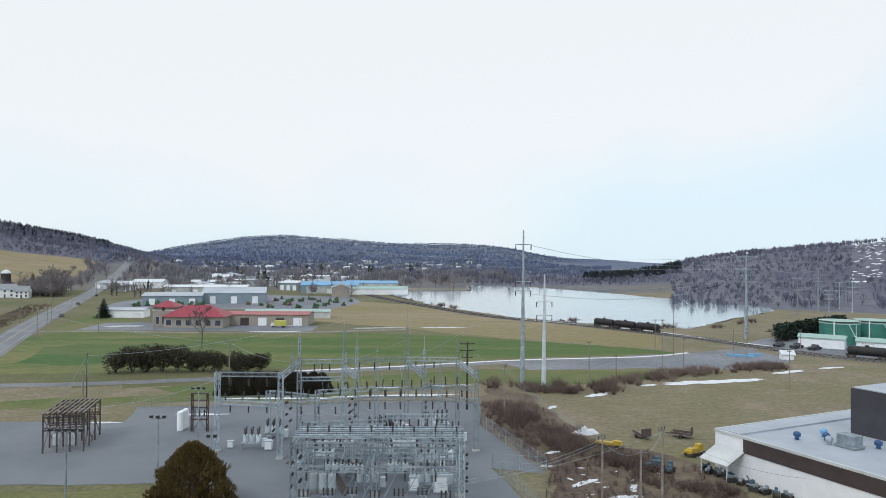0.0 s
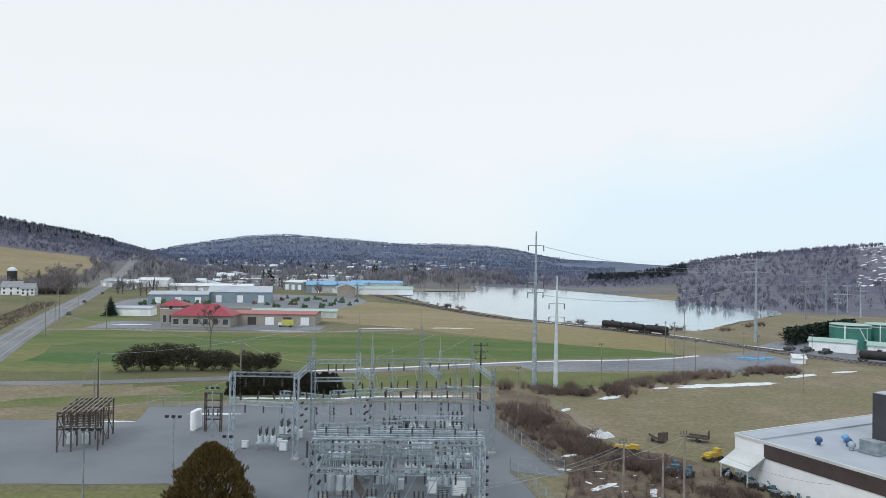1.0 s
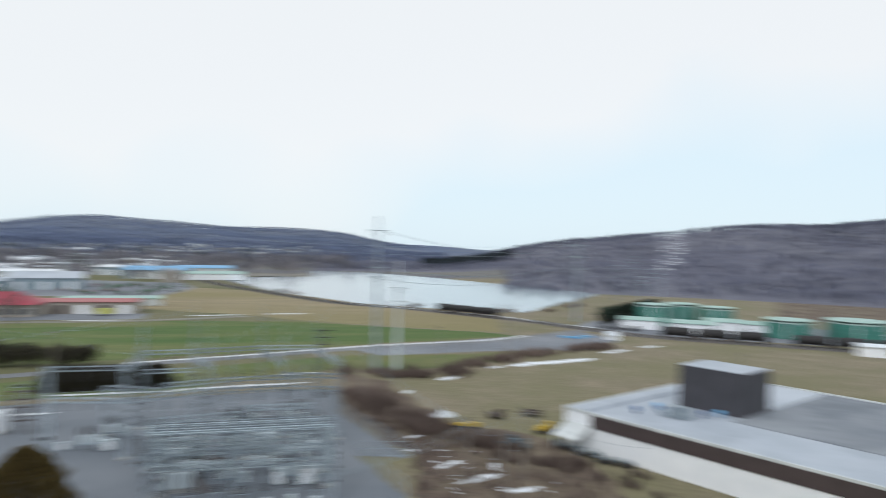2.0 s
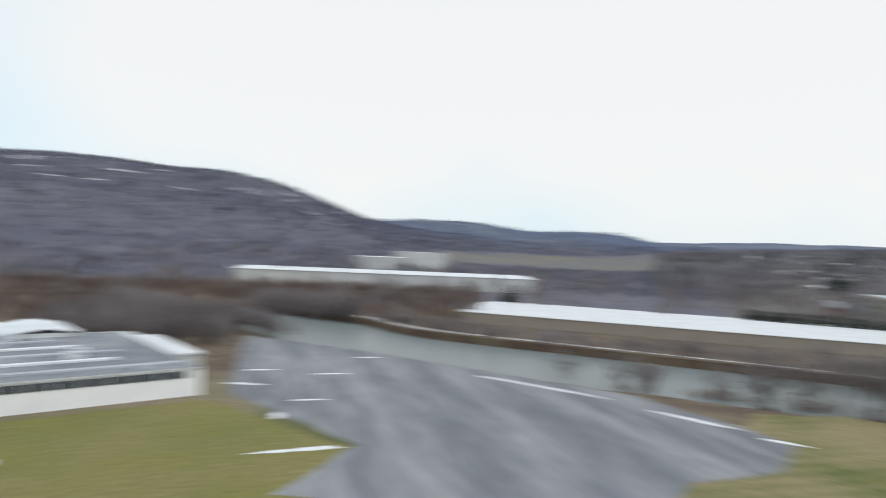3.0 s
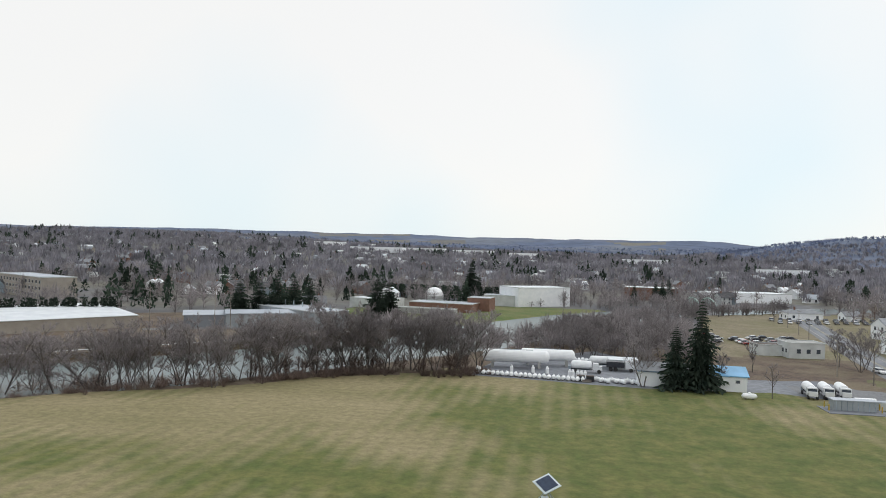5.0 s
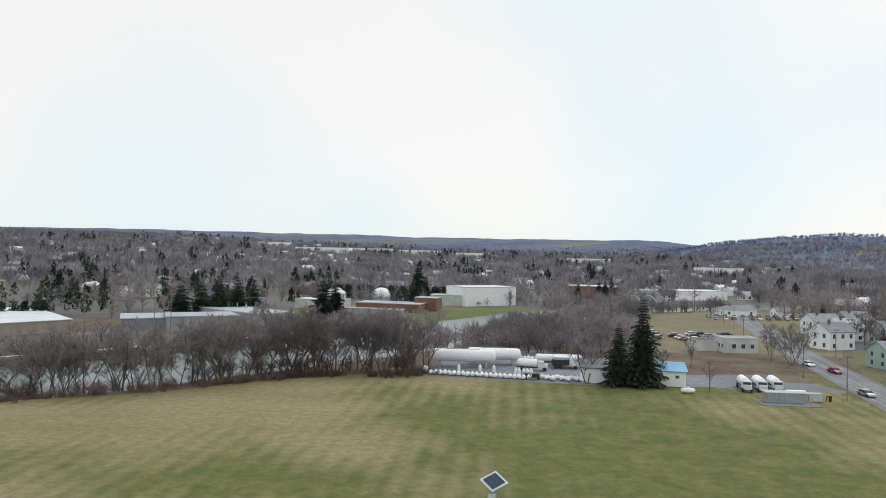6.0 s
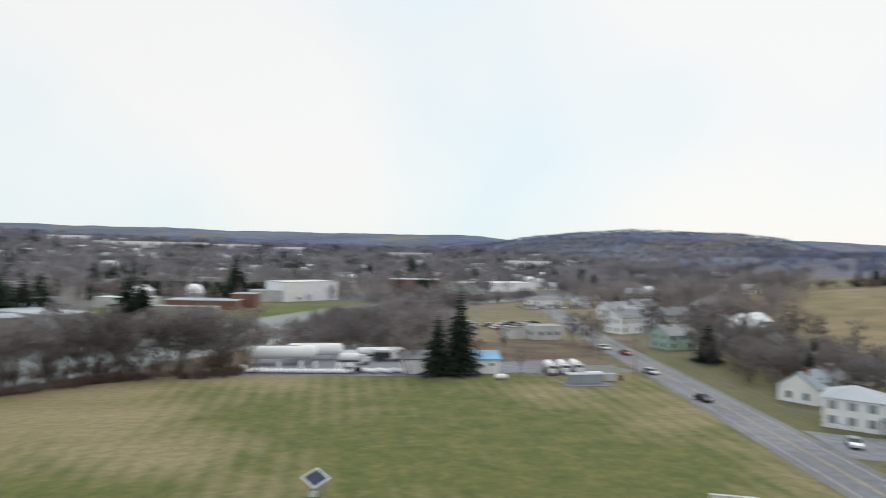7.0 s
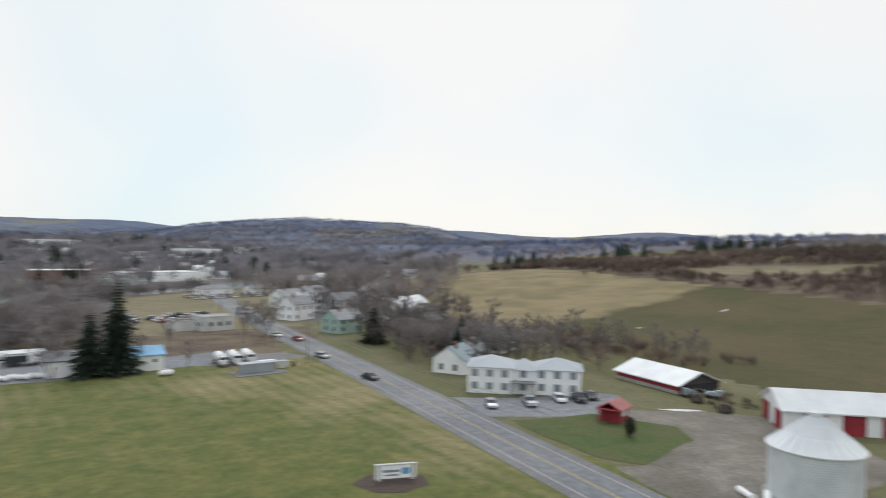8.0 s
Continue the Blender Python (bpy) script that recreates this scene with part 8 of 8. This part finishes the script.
plant("hedge", -88.5, -70.5, 3.4, "small dark shrub on the lawn island", "shrub", "", 2, width=0.75)
for i, (x, y) in enumerate(((-121.5, -77), (-124, -75), (-127, -77.5), (-119, -74), (-129, -74), (-125, -71), (-131, -79))):
    plant("brush", x, y, 1.3 + 0.2 * (i % 3), "brown brush heap behind the pole barn", "shrub", "farmyard brush", i)
wires("wires_south", "roadside lines along the south highway", [((-72.3, -157, 9.4), (-74.4, -185, 8.2)), ((-74.4, -185, 8.2), (-70, -196, 8.6)), ((-70, -196, 8.6), (-86, -268, 8.6)), ((-86, -268, 8.6), (-93, -302, 9.6)), ((-72.3, -157, 9.2), (-60, -60, 9.5)), ((-74, -160, 9.2), (-62, -60, 9.5))], 0.8, 0.03)


# ---- the town and the woods beyond ----
def stuff(name, templates, spots, material, label, cat):
    """One mesh of many small repeats: spots (x, y, z, height, width) on unit templates."""
    V, F, n = [], [], 0
    rs = np.random.RandomState(len(name))
    spots = np.array(spots, float)
    pick = rs.randint(0, len(templates), len(spots))
    for k, (tv, tf) in enumerate(templates):
        s = spots[pick == k]
        if not len(s):
            continue
        a = rs.uniform(0, 2 * np.pi, len(s))
        c, q = np.cos(a)[:, None], np.sin(a)[:, None]
        x = (tv[None, :, 0] * c - tv[None, :, 1] * q) * s[:, 4:5] + s[:, 0:1]
        y = (tv[None, :, 0] * q + tv[None, :, 1] * c) * s[:, 4:5] + s[:, 1:2]
        z = tv[None, :, 2] * s[:, 3:4] + s[:, 2:3]
        V.append(np.stack([x, y, z], -1).reshape(-1, 3))
        F.append((tf[None] + (np.arange(len(s)) * len(tv))[:, None, None] + n).reshape(-1, 3))
        n += len(s) * len(tv)
    return tagged(link_mesh(name, (np.concatenate(V).tolist(), np.concatenate(F).tolist()), material), label, cat, kind="stuff")


def tri_template(mb):
    f = []
    for q in mb.f:
        f += [(q[0], q[i], q[i + 1]) for i in range(1, len(q) - 1)]
    v = np.array(mb.v, float)
    return v, np.array(f)


def puff_tree(seed, n, twig=0.012):
    """A small leafless tree: trunk and a haze of twigs, one metre high and about one wide."""
    rnd = random.Random(seed)
    mb = Mesh()
    mb.tube((0, 0, 0), (0, 0, 0.5), 0.02, 0.012, n=3, caps=False)
    for k in range(n):
        a, e = rnd.uniform(0, 6.283), rnd.uniform(0.1, 1.0)
        base = Vector((0, 0, rnd.uniform(0.12, 0.6)))
        rad = 0.5 * math.sin(math.pi * min(1, 0.25 + 0.75 * e)) * rnd.uniform(0.7, 1.0)
        tip = Vector((rad * math.cos(a), rad * math.sin(a), 0.25 + 0.75 * e * rnd.uniform(0.85, 1.0)))
        if k % 2:
            base = base.lerp(tip, rnd.uniform(0.3, 0.6))
            tip = tip + Vector((rnd.uniform(-0.1, 0.1), rnd.uniform(-0.1, 0.1), rnd.uniform(-0.05, 0.08)))
        s = Vector((rnd.uniform(-1, 1), rnd.uniform(-1, 1), rnd.uniform(-1, 1))).normalized() * twig * rnd.uniform(0.7, 1.6)
        mb.face(base - s, base + s, tip)
    return tri_template(mb)


def spire(seed, tiers=5, per=6):
    rnd = random.Random(seed)
    mb = Mesh()
    for i in range(tiers):
        f = i / tiers
        R, z = 0.5 * (1 - f) ** 0.9, 0.06 + 0.9 * f
        for k in range(per):
            a = 6.283 * (k + rnd.random()) / per
            b = a + 1.1
            mb.face((0, 0, z + 0.26), (R * math.cos(a), R * math.sin(a), z - rnd.uniform(0, 0.06)), (R * 0.9 * math.cos(b), R * 0.9 * math.sin(b), z))
    return tri_template(mb)


def cloud(seed, n, taper=0.0, size=0.16):
    """A rounded crown of loose sprays, one metre high; taper narrows it to the top."""
    rnd = random.Random(seed)
    mb = Mesh()
    for k in range(n):
        z = 0.12 + 0.86 * rnd.random()
        q = 0.5 * math.sin(math.pi * min(1, 0.18 + 0.78 * z)) * (1 - taper * z) * math.sqrt(rnd.random())
        a = rnd.uniform(0, 6.283)
        p = Vector((q * math.cos(a), q * math.sin(a), z))
        u, w = (Vector((rnd.uniform(-1, 1), rnd.uniform(-1, 1), rnd.uniform(-0.6, 1))).normalized() * size * rnd.uniform(0.6, 1.3) for _ in range(2))
        mb.face(p - u * 0.5, p + u * 0.5, p + w)
    return tri_template(mb)


def hill_tree(seed, n, thin=1.0):
    """A distant leafless tree: a narrow brush of thin rising limbs, one metre high."""
    rnd = random.Random(seed)
    mb = Mesh()
    for k in range(n):
        a, q = rnd.uniform(0, 6.283), 0.5 * math.sqrt(rnd.random())
        base = Vector((q * 0.3 * math.cos(a), q * 0.3 * math.sin(a), rnd.uniform(0, 0.45)))
        tip = Vector((q * math.cos(a), q * math.sin(a), 1.0 - 1.1 * q * q - rnd.uniform(0, 0.25)))
        w = Vector((math.cos(a + 1.2), math.sin(a + 1.2), 0)) * rnd.uniform(0.035, 0.075) * thin
        m = base.lerp(tip, 0.55)
        mb.face(base, m - w, tip, m + w)
    return tri_template(mb)


HILLTREE = [hill_tree(150 + i, 9) for i in range(8)]
SHORETREE = [hill_tree(190 + i, 14, 0.7) for i in range(8)]
TOWNTREE = [hill_tree(170 + i, 26, 0.55) for i in range(8)]
FIRCLOUD = [cloud(70 + i, 60, 0.55, 0.2) for i in range(6)]
PUFF = [puff_tree(i, 84, 0.0085) for i in range(6)]
SPIRE = [spire(i, 6, 7) for i in range(4)]
LOWSPIRE = [spire(10 + i, 3, 5) for i in range(3)]
rs = np.random.RandomState(7)


def scatter(n, b0, b1, r0, r1, power=0.6):
    b = np.radians(rs.uniform(b0, b1, n))
    r = r0 + (r1 - r0) * rs.uniform(0, 1, n) ** power
    return np.stack([r * np.sin(b), r * np.cos(b)], 1)


def free(p, road=14, river=27):
    return (along(ROAD, p) > road) & (along(RIVER, p) > river) & ~inside(LAKE, p)


BUILT = np.array([(o.matrix_world.translation.x, o.matrix_basis.translation.y, 0) for o in scene.objects if o.parent is None and o.get("category") in ("building", "house", "shop", "shed", "tank", "dome", "barn", "lot")])
BUILT[:, 0] = [o.matrix_basis.translation.x for o in scene.objects if o.parent is None and o.get("category") in ("building", "house", "shop", "shed", "tank", "dome", "barn", "lot")]


def clear_of(p, d):
    k = np.ones(len(p), bool)
    for x, y, _ in BUILT:
        k &= np.hypot(p[:, 0] - x, p[:, 1] - y) > d
    return k


def spots(p, h0, h1, w0, w1):
    z = heights(p)
    h = rs.uniform(h0, h1, len(p))
    return np.column_stack([p, z - 0.1, h, h * rs.uniform(w0, w1, len(p))])


# town houses: a few kinds, copied
TOWN = []
for i, (wk, rk, sx, sy, hh) in enumerate((("white", "grey_roof", 11, 8, 5.4), ("offwhite", "dark_roof", 10, 8, 5.2), ("cream", "grey_roof", 12, 8, 5.0), ("white", "membrane", 9, 7, 3.4), ("bluegrey", "dark_roof", 11, 8, 5.2), ("brick", "grey_roof", 13, 9, 5.6), ("white", "white_roof", 14, 9, 4.6))):
    lab = {"white": "white", "offwhite": "weathered white", "cream": "tan", "bluegrey": "blue-grey", "brick": "brick"}[wk] + " town house among bare trees"
    t = thing("town_house", -230 + i * 26, -640 - 12 * (i % 3), 20 * i, lab, "house", "town houses")
    part("wall", Mesh().walls(sx, sy, hh, 3.0), M[wk], t)
    part("roof", Mesh().gable(sx, sy, hh, 3.0), M[rk], t)
    for a, s in ((-0.25, -1), (0.25, -1), (-0.25, 1), (0.25, 1)):
        part("window", Mesh().box(sx * a, s * (sy / 2 + 0.03), 1.0, 1.4, 0.08, 1.4).box(sx * a, s * (sy / 2 + 0.03), hh - 1.9, 1.4, 0.08, 1.3), M["glass"], t)
    part("chimney", Mesh().box(sx * 0.2, 0.5, hh + 1.5, 0.8, 0.8, 2.6), M["brick"], t)
    TOWN.append(t)
p = np.vstack([scatter(160, 132, 206, 420, 1200, 0.75), scatter(26, 196, 214, 300, 700), scatter(20, 338, 360, 700, 1500, 0.6), scatter(8, 145, 166, 300, 470)])
p = p[free(p, 18, 36) & clear_of(p, 26) & ~inside(WORKS_GREEN, p) & ~inside(ROADSIDE_LOTS, p) & (heights(p) - town_rise(p) < 16)]
for i, (x, y) in enumerate(p):
    copy_thing(TOWN[rs.randint(len(TOWN))], pose(x, y, height(x, y) - 0.2, 0, 0, rs.uniform(0, 360)))
p = np.vstack([scatter(12500, 122, 210, 300, 2050, 0.66), scatter(1100, 198, 217, 260, 900), scatter(900, 332, 366, 480, 1200), scatter(420, 60, 120, 250, 800)])
p = p[free(p, 12, 30) & clear_of(p, 13) & (heights(p) - town_rise(p) < 15)]
p = p[~((p[:, 0] > 118) & (p[:, 0] < 262) & (p[:, 1] > -262) & (p[:, 1] < -60) & (p[:, 0] * 0.83 - p[:, 1] * 0.56 < 260))]
p = p[~inside(WORKS_GREEN, p) & (~inside(ROADSIDE_LOTS, p) | (rs.uniform(0, 1, len(p)) < 0.06))]
h = spots(p, 8, 16, 0.85, 1.35)
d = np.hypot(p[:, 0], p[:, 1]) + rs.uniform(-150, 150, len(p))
stuff("town_trees", PUFF, h[d < 620], M["twig"], "grey-brown leafless trees along the near edge of town", "trees")
stuff("town_treetops", TOWNTREE, h[d >= 620], M["towntwig"], "leafless trees across the town, greyed with painted haze", "trees")
GABLE = [tri_template(Mesh().walls(1.0, 0.75, 0.55, 0.3).gable(1.0, 0.75, 0.55, 0.3, 0.03, 0.02)), tri_template(Mesh().walls(1.5, 0.7, 0.4, 0.2).gable(1.5, 0.7, 0.4, 0.2, 0.03, 0.02)), tri_template(Mesh().box(0, 0, 0.22, 1.9, 0.9, 0.44))]
for nm, key, cnt, lab in (("town_homes", "offwhite", 240, "white houses seen through the trees of the far town"), ("town_rooftops", "membrane", 150, "grey-roofed houses across the far town")):
    q = np.vstack([scatter(cnt, 128, 212, 560, 2300, 0.8), scatter(cnt // 5, 338, 364, 800, 2000)])
    q = q[free(q, 18, 36) & clear_of(q, 16) & (heights(q) - town_rise(q) < 14)]
    s = spots(q, 7, 11, 0.9, 1.4)
    s[:, 3] *= 0.95
    stuff(nm, GABLE, s, M[key], lab, "houses")
c = np.vstack([scatter(300, 124, 208, 380, 2100, 0.7), scatter(18, 335, 362, 560, 2000), scatter(10, 140, 166, 300, 420)])
p = np.repeat(c, rs.randint(1, 7, len(c)), 0)
p = p + rs.normal(0, 7, p.shape)
p = p[free(p, 12, 30) & clear_of(p, 17) & (heights(p) - town_rise(p) < 12) & ~inside(WORKS_GREEN, p) & ~inside(ROADSIDE_LOTS, p)]
stuff("town_conifers", FIRCLOUD, spots(p, 7, 18, 0.4, 0.75), M["needle"], "dark conifers scattered through the town", "trees")
for i, (x, y, h) in enumerate(((128, -268, 18), (122, -272, 20), (116, -276, 19), (134, -262, 17), (110, -279, 18), (86, -300, 19), (82, -306, 17), (60, -420, 26), (56, -428, 18), (-66, -480, 18), (-61, -474, 16), (-58, -484, 15), (-40, -440, 15), (300, -110, 14), (306, -116, 13))):
    plant("fir", x, y, h, "tall dark conifer across the river", "tree", "riverside conifers", i, width=1.5 if i < 7 else 1.0)
for i in range(24):
    f = i / 41
    plant("column", 236 - 105 * f, -190 - 92 * f + (i % 2), 9.5, "dark arborvitae in a tall hedge row behind the mill", "tree", "mill hedge", i, width=1.3)
for i in range(34):
    f = i / 33
    plant("column", 128 - 118 * f, -436 - 8 * (i % 2), 9.0, "dark conifer in a windbreak behind the works", "tree", "works windbreak", i, width=1.7)
# far bank scrub
p = []
for (x0, y0), (x1, y1) in zip(RIVER[2:10], RIVER[3:11]):
    d = Vector((x1 - x0, y1 - y0)).normalized()
    for k in range(48):
        f = rs.uniform()
        off = rs.uniform(25, 36)
        p.append((x0 + (x1 - x0) * f - d.y * off, y0 + (y1 - y0) * f + d.x * off))
p = np.array(p)
stuff("far_bank_scrub", PUFF, spots(p, 3, 8, 0.9, 1.5), M["twig"], "grey leafless scrub along the far river bank", "shrubs")
p = []
for line, cnt in ((RIVER[9:14], 90), (RIVER[0:4], 150)):
    for (x0, y0), (x1, y1) in zip(line, line[1:]):
        d = Vector((x1 - x0, y1 - y0)).normalized()
        for k in range(cnt):
            f, off = rs.uniform(), rs.choice((-1, 1)) * rs.uniform(20, 34)
            p.append((x0 + (x1 - x0) * f + d.y * off, y0 + (y1 - y0) * f - d.x * off))
p = np.array(p)
p = p[clear_of(p, 10) & ~inside(WORKS_GREEN, p) & ~((p[:, 0] < 246) & (p[:, 1] > -30))]
stuff("river_bend_trees", PUFF, spots(p, 6, 11, 0.9, 1.5), M["twig"], "grey leafless trees crowding the river bends", "trees")
p = np.stack([rs.uniform(196, 300, 800), rs.uniform(-34, 60, 800)], 1)
p = p[(along(RIVER, p) > 20) & ~inside([(136, 8), (219, 8), (194, -26), (160, -52), (100, -60)], p) & clear_of(p, 8)]
stuff("lot_end_trees", PUFF, spots(p, 7, 12, 0.8, 1.3), M["twig"], "grey leafless trees between the parking lot and the river", "trees")
p = scatter(1300, 66, 108, 232, 430)
p = p[free(p, 10, 20) & clear_of(p, 20) & ~((p[:, 0] < 250) & (p[:, 1] < 10))]
stuff("east_thicket", PUFF, spots(p, 4, 9, 0.8, 1.5), M["bushtwig"], "brown leafless thicket behind the works", "trees")
p = np.stack([rs.uniform(-160, 45, 900), rs.uniform(-440, -262, 900)], 1)
p = p[free(p, 9, 25) & clear_of(p, 13) & (along([(-93, -256), (-88, -300), (-80, -390), (-78, -440)], p) > 8)]
p = p[(ripple(p[:, 0], p[:, 1], 14) > -0.1) & ~inside(WORKS_GREEN, p) & ~inside(ROADSIDE_LOTS, p)]
stuff("roadside_scrub", PUFF, spots(p, 2.5, 8, 0.9, 1.5), M["twig"], "grey leafless brush round the roadside lots", "trees")
p = np.stack([rs.uniform(-74, 26, 560), rs.uniform(-290, -200, 560)], 1)
p = p[free(p, 12, 25) & clear_of(p, 9) & ~inside(ROADSIDE_LOTS, p) & ((p[:, 0] > -38) | (rs.uniform(0, 1, len(p)) < 0.3))]
stuff("riverside_scrub", PUFF, spots(p, 5, 10, 0.9, 1.5), M["twig"], "grey leafless scrub behind the propane yard", "trees")
q = rs.uniform(0.4, len(BANK) - 1.01, 170)
bk = np.array(BANK, float)
i0 = q.astype(int)
p = bk[i0] + (bk[i0 + 1] - bk[i0]) * (q - i0)[:, None] + np.stack([rs.uniform(0.5, 9, 170), rs.uniform(-9, -0.5, 170)], 1)
stuff("bank_understory", PUFF, spots(p, 2, 6, 0.9, 1.6), M["bushtwig"], "grey-brown leafless saplings along the river bank", "trees")
p = scatter(2300, 194, 223, 760, 1750)
p = p[free(p, 12, 30) & clear_of(p, 13)]
stuff("hill_foot_trees", TOWNTREE, spots(p, 6, 12, 0.8, 1.3), M["towntwig"], "leafless trees along the foot of the hill, greyed with painted haze", "trees")
p = np.vstack([scatter(10000, 124, 216, 1500, 3100, 0.8), scatter(4200, 333, 374, 1000, 2200, 0.8)])
p = p[free(p, 12, 30)]
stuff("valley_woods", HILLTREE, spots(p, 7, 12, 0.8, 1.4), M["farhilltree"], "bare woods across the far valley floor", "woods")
# woods on the hills
def wooded(p):
    z = heights(p)
    g = ground_kind(p, z)
    return p[((g == 5) | (g == 7)) & ((z - town_rise(p) > 14) | (np.hypot(p[:, 0], p[:, 1]) < 1000))]


near = np.vstack([wooded(scatter(30000, 3, 128, 460, 2000, 0.8)), wooded(scatter(7000, 312, 341, 900, 1800, 0.8))])
# the power-line cut stays open
b = np.degrees(np.arctan2(near[:, 0], near[:, 1])) % 360
r = np.hypot(near[:, 0], near[:, 1])
near = near[~((np.abs(b - 32.3) < 1.0) & (r < 1300) & (rs.uniform(0, 1, len(b)) < 0.75))]
close = np.hypot(near[:, 0], near[:, 1]) < 1150
stuff("hill_woods", HILLTREE, spots(near[~close], 7, 12, 0.7, 1.2), M["hilltree"], "bare grey-purple woods on the near hills, with haze in their colour", "woods")
stuff("lakeside_woods", SHORETREE, spots(near[close], 4, 9, 0.7, 1.2), M["hilltree"], "bare grey-purple woods on the slope above the lake, with haze in their colour", "woods")
far = np.vstack([wooded(scatter(9000, 335, 376, 1300, 3300, 0.8)), wooded(scatter(6000, 98, 222, 1400, 2500, 0.8)), wooded(scatter(3000, 214, 250, 560, 1900, 0.8))])
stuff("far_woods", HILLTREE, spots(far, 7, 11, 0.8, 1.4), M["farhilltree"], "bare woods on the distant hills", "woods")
pine = np.vstack([wooded(scatter(1500, 314, 334, 1250, 1700)), scatter(420, 12, 19.5, 900, 1000), wooded(scatter(500, 40, 100, 900, 1600))])
stuff("hill_pines", LOWSPIRE, spots(pine, 8, 14, 0.5, 0.8), M["hillneedle"], "dark pines on the hillsides", "woods")
# brush and hedgerow trees on the west hillside
p = scatter(2900, 222, 258, 300, 560)
p = p[np.hypot(p[:, 0], p[:, 1]) > np.interp(np.degrees(np.arctan2(p[:, 0], p[:, 1])) % 360, [222, 231, 248, 262], [480, 405, 325, 295])]
p = np.vstack([p, scatter(150, 216, 240, 400, 520), scatter(260, 224, 252, 560, 720)])
z = heights(p)
p = p[(np.hypot(p[:, 0], p[:, 1]) < 400) | (ripple(np.hypot(p[:, 0], p[:, 1]) * 2.2, np.degrees(np.arctan2(p[:, 0], p[:, 1])) % 360 * 9, 60) < 0.25)]
stuff("hillside_brush", TOWNTREE, spots(p, 3, 8, 0.8, 1.4), M["bushtwig"], "brown brush and hedgerow trees across the hillside", "shrubs")
p = np.vstack([scatter(16, 229, 233, 520, 560), scatter(22, 236, 243, 560, 620), scatter(12, 220, 226, 470, 520)])
stuff("hillside_conifers", SPIRE, spots(p, 8, 13, 0.6, 0.8), M["needle"], "dark conifers on the hillside skyline", "trees")
p = scatter(60, 244, 252, 560, 620)
stuff("skyline_trees", PUFF, spots(p, 8, 14, 0.8, 1.2), M["twig"], "leafless trees on the hillside skyline", "trees")
# snow on the open power-line cut and on hill clearings
rnd = random.Random(77)
for i in range(70):
    b = radians(32.3 + rnd.uniform(-0.95, 0.95))
    r = rnd.uniform(700, 1130)
    snow_patch(r * math.sin(b), r * math.cos(b), rnd.uniform(0.8, 3.0), rnd.uniform(2, 7), -32 + rnd.uniform(-35, 35), 0.3, i)
for b0, r0, n, w in ((350, 2900, 4, 5), (356, 2600, 3, 4), (0, 3000, 3, 2)):
    for i in range(n):
        b, r = radians(b0 + rnd.uniform(-w, w)), r0 + rnd.uniform(-200, 200)
        snow_patch(r * math.sin(b), r * math.cos(b), rnd.uniform(4, 10), rnd.uniform(10, 26), rnd.uniform(0, 180), 0.8, i)
for i in range(60):
    b, r = radians(rnd.uniform(52, 100)), rnd.uniform(1250, 1700)
    snow_patch(r * math.sin(b), r * math.cos(b), rnd.uniform(14, 40), rnd.uniform(3, 9), math.degrees(-b) + rnd.uniform(-15, 15), 0.5, 300 + i)
p = np.vstack([np.stack([rs.uniform(-172, -104, 70), rs.uniform(-190, -112, 70)], 1), scatter(90, 200, 216, 220, 420)])
p = p[free(p, 24, 25) & clear_of(p, 9)]
p = p[(p[:, 0] < -128) | (p[:, 1] < -150)]
stuff("hillside_foot_trees", PUFF, spots(p, 4, 10, 0.9, 1.5), M["bushtwig"], "brown leafless trees below the hillside field", "trees")
p = np.vstack([np.stack([rs.uniform(-322, -252, 240), rs.uniform(462, 540, 240)], 1), np.stack([rs.uniform(-284, -256, 170), rs.uniform(468, 500, 170)], 1), np.stack([rs.uniform(-345, -318, 30), rs.uniform(560, 700, 30)], 1)])
p = p[free(p, 16, 25) & clear_of(p, 11)]
stuff("farm_grove", PUFF, spots(p, 6, 15, 0.7, 1.2), M["twig"], "grey leafless trees round the farmhouse", "trees")
p = np.stack([rs.uniform(11, 46, 1500), rs.uniform(58, 140, 1500)], 1)
p = p[inside([(13, 138), (13, 122), (20, 96), (17, 80), (20, 70), (39, 60), (43, 84), (41, 96), (36, 104), (29, 109), (26, 124), (23, 140)], p)]
stuff("ditch_weeds", PUFF, spots(p, 0.5, 1.7, 1.0, 1.8), M["bushtwig"], "brown dead weeds on the strip beside the works", "weeds")
f, w = rs.uniform(0, 1, 900), rs.uniform(9, 21, 900)
p = np.stack([-136 - 80 * f - 0.92 * w, 212 + 190 * f - 0.39 * w], 1)
stuff("roadside_weeds", PUFF, spots(p, 0.5, 1.6, 1.2, 2.4), M["bushtwig"], "brown dead weeds in the ditch beside the highway", "weeds")
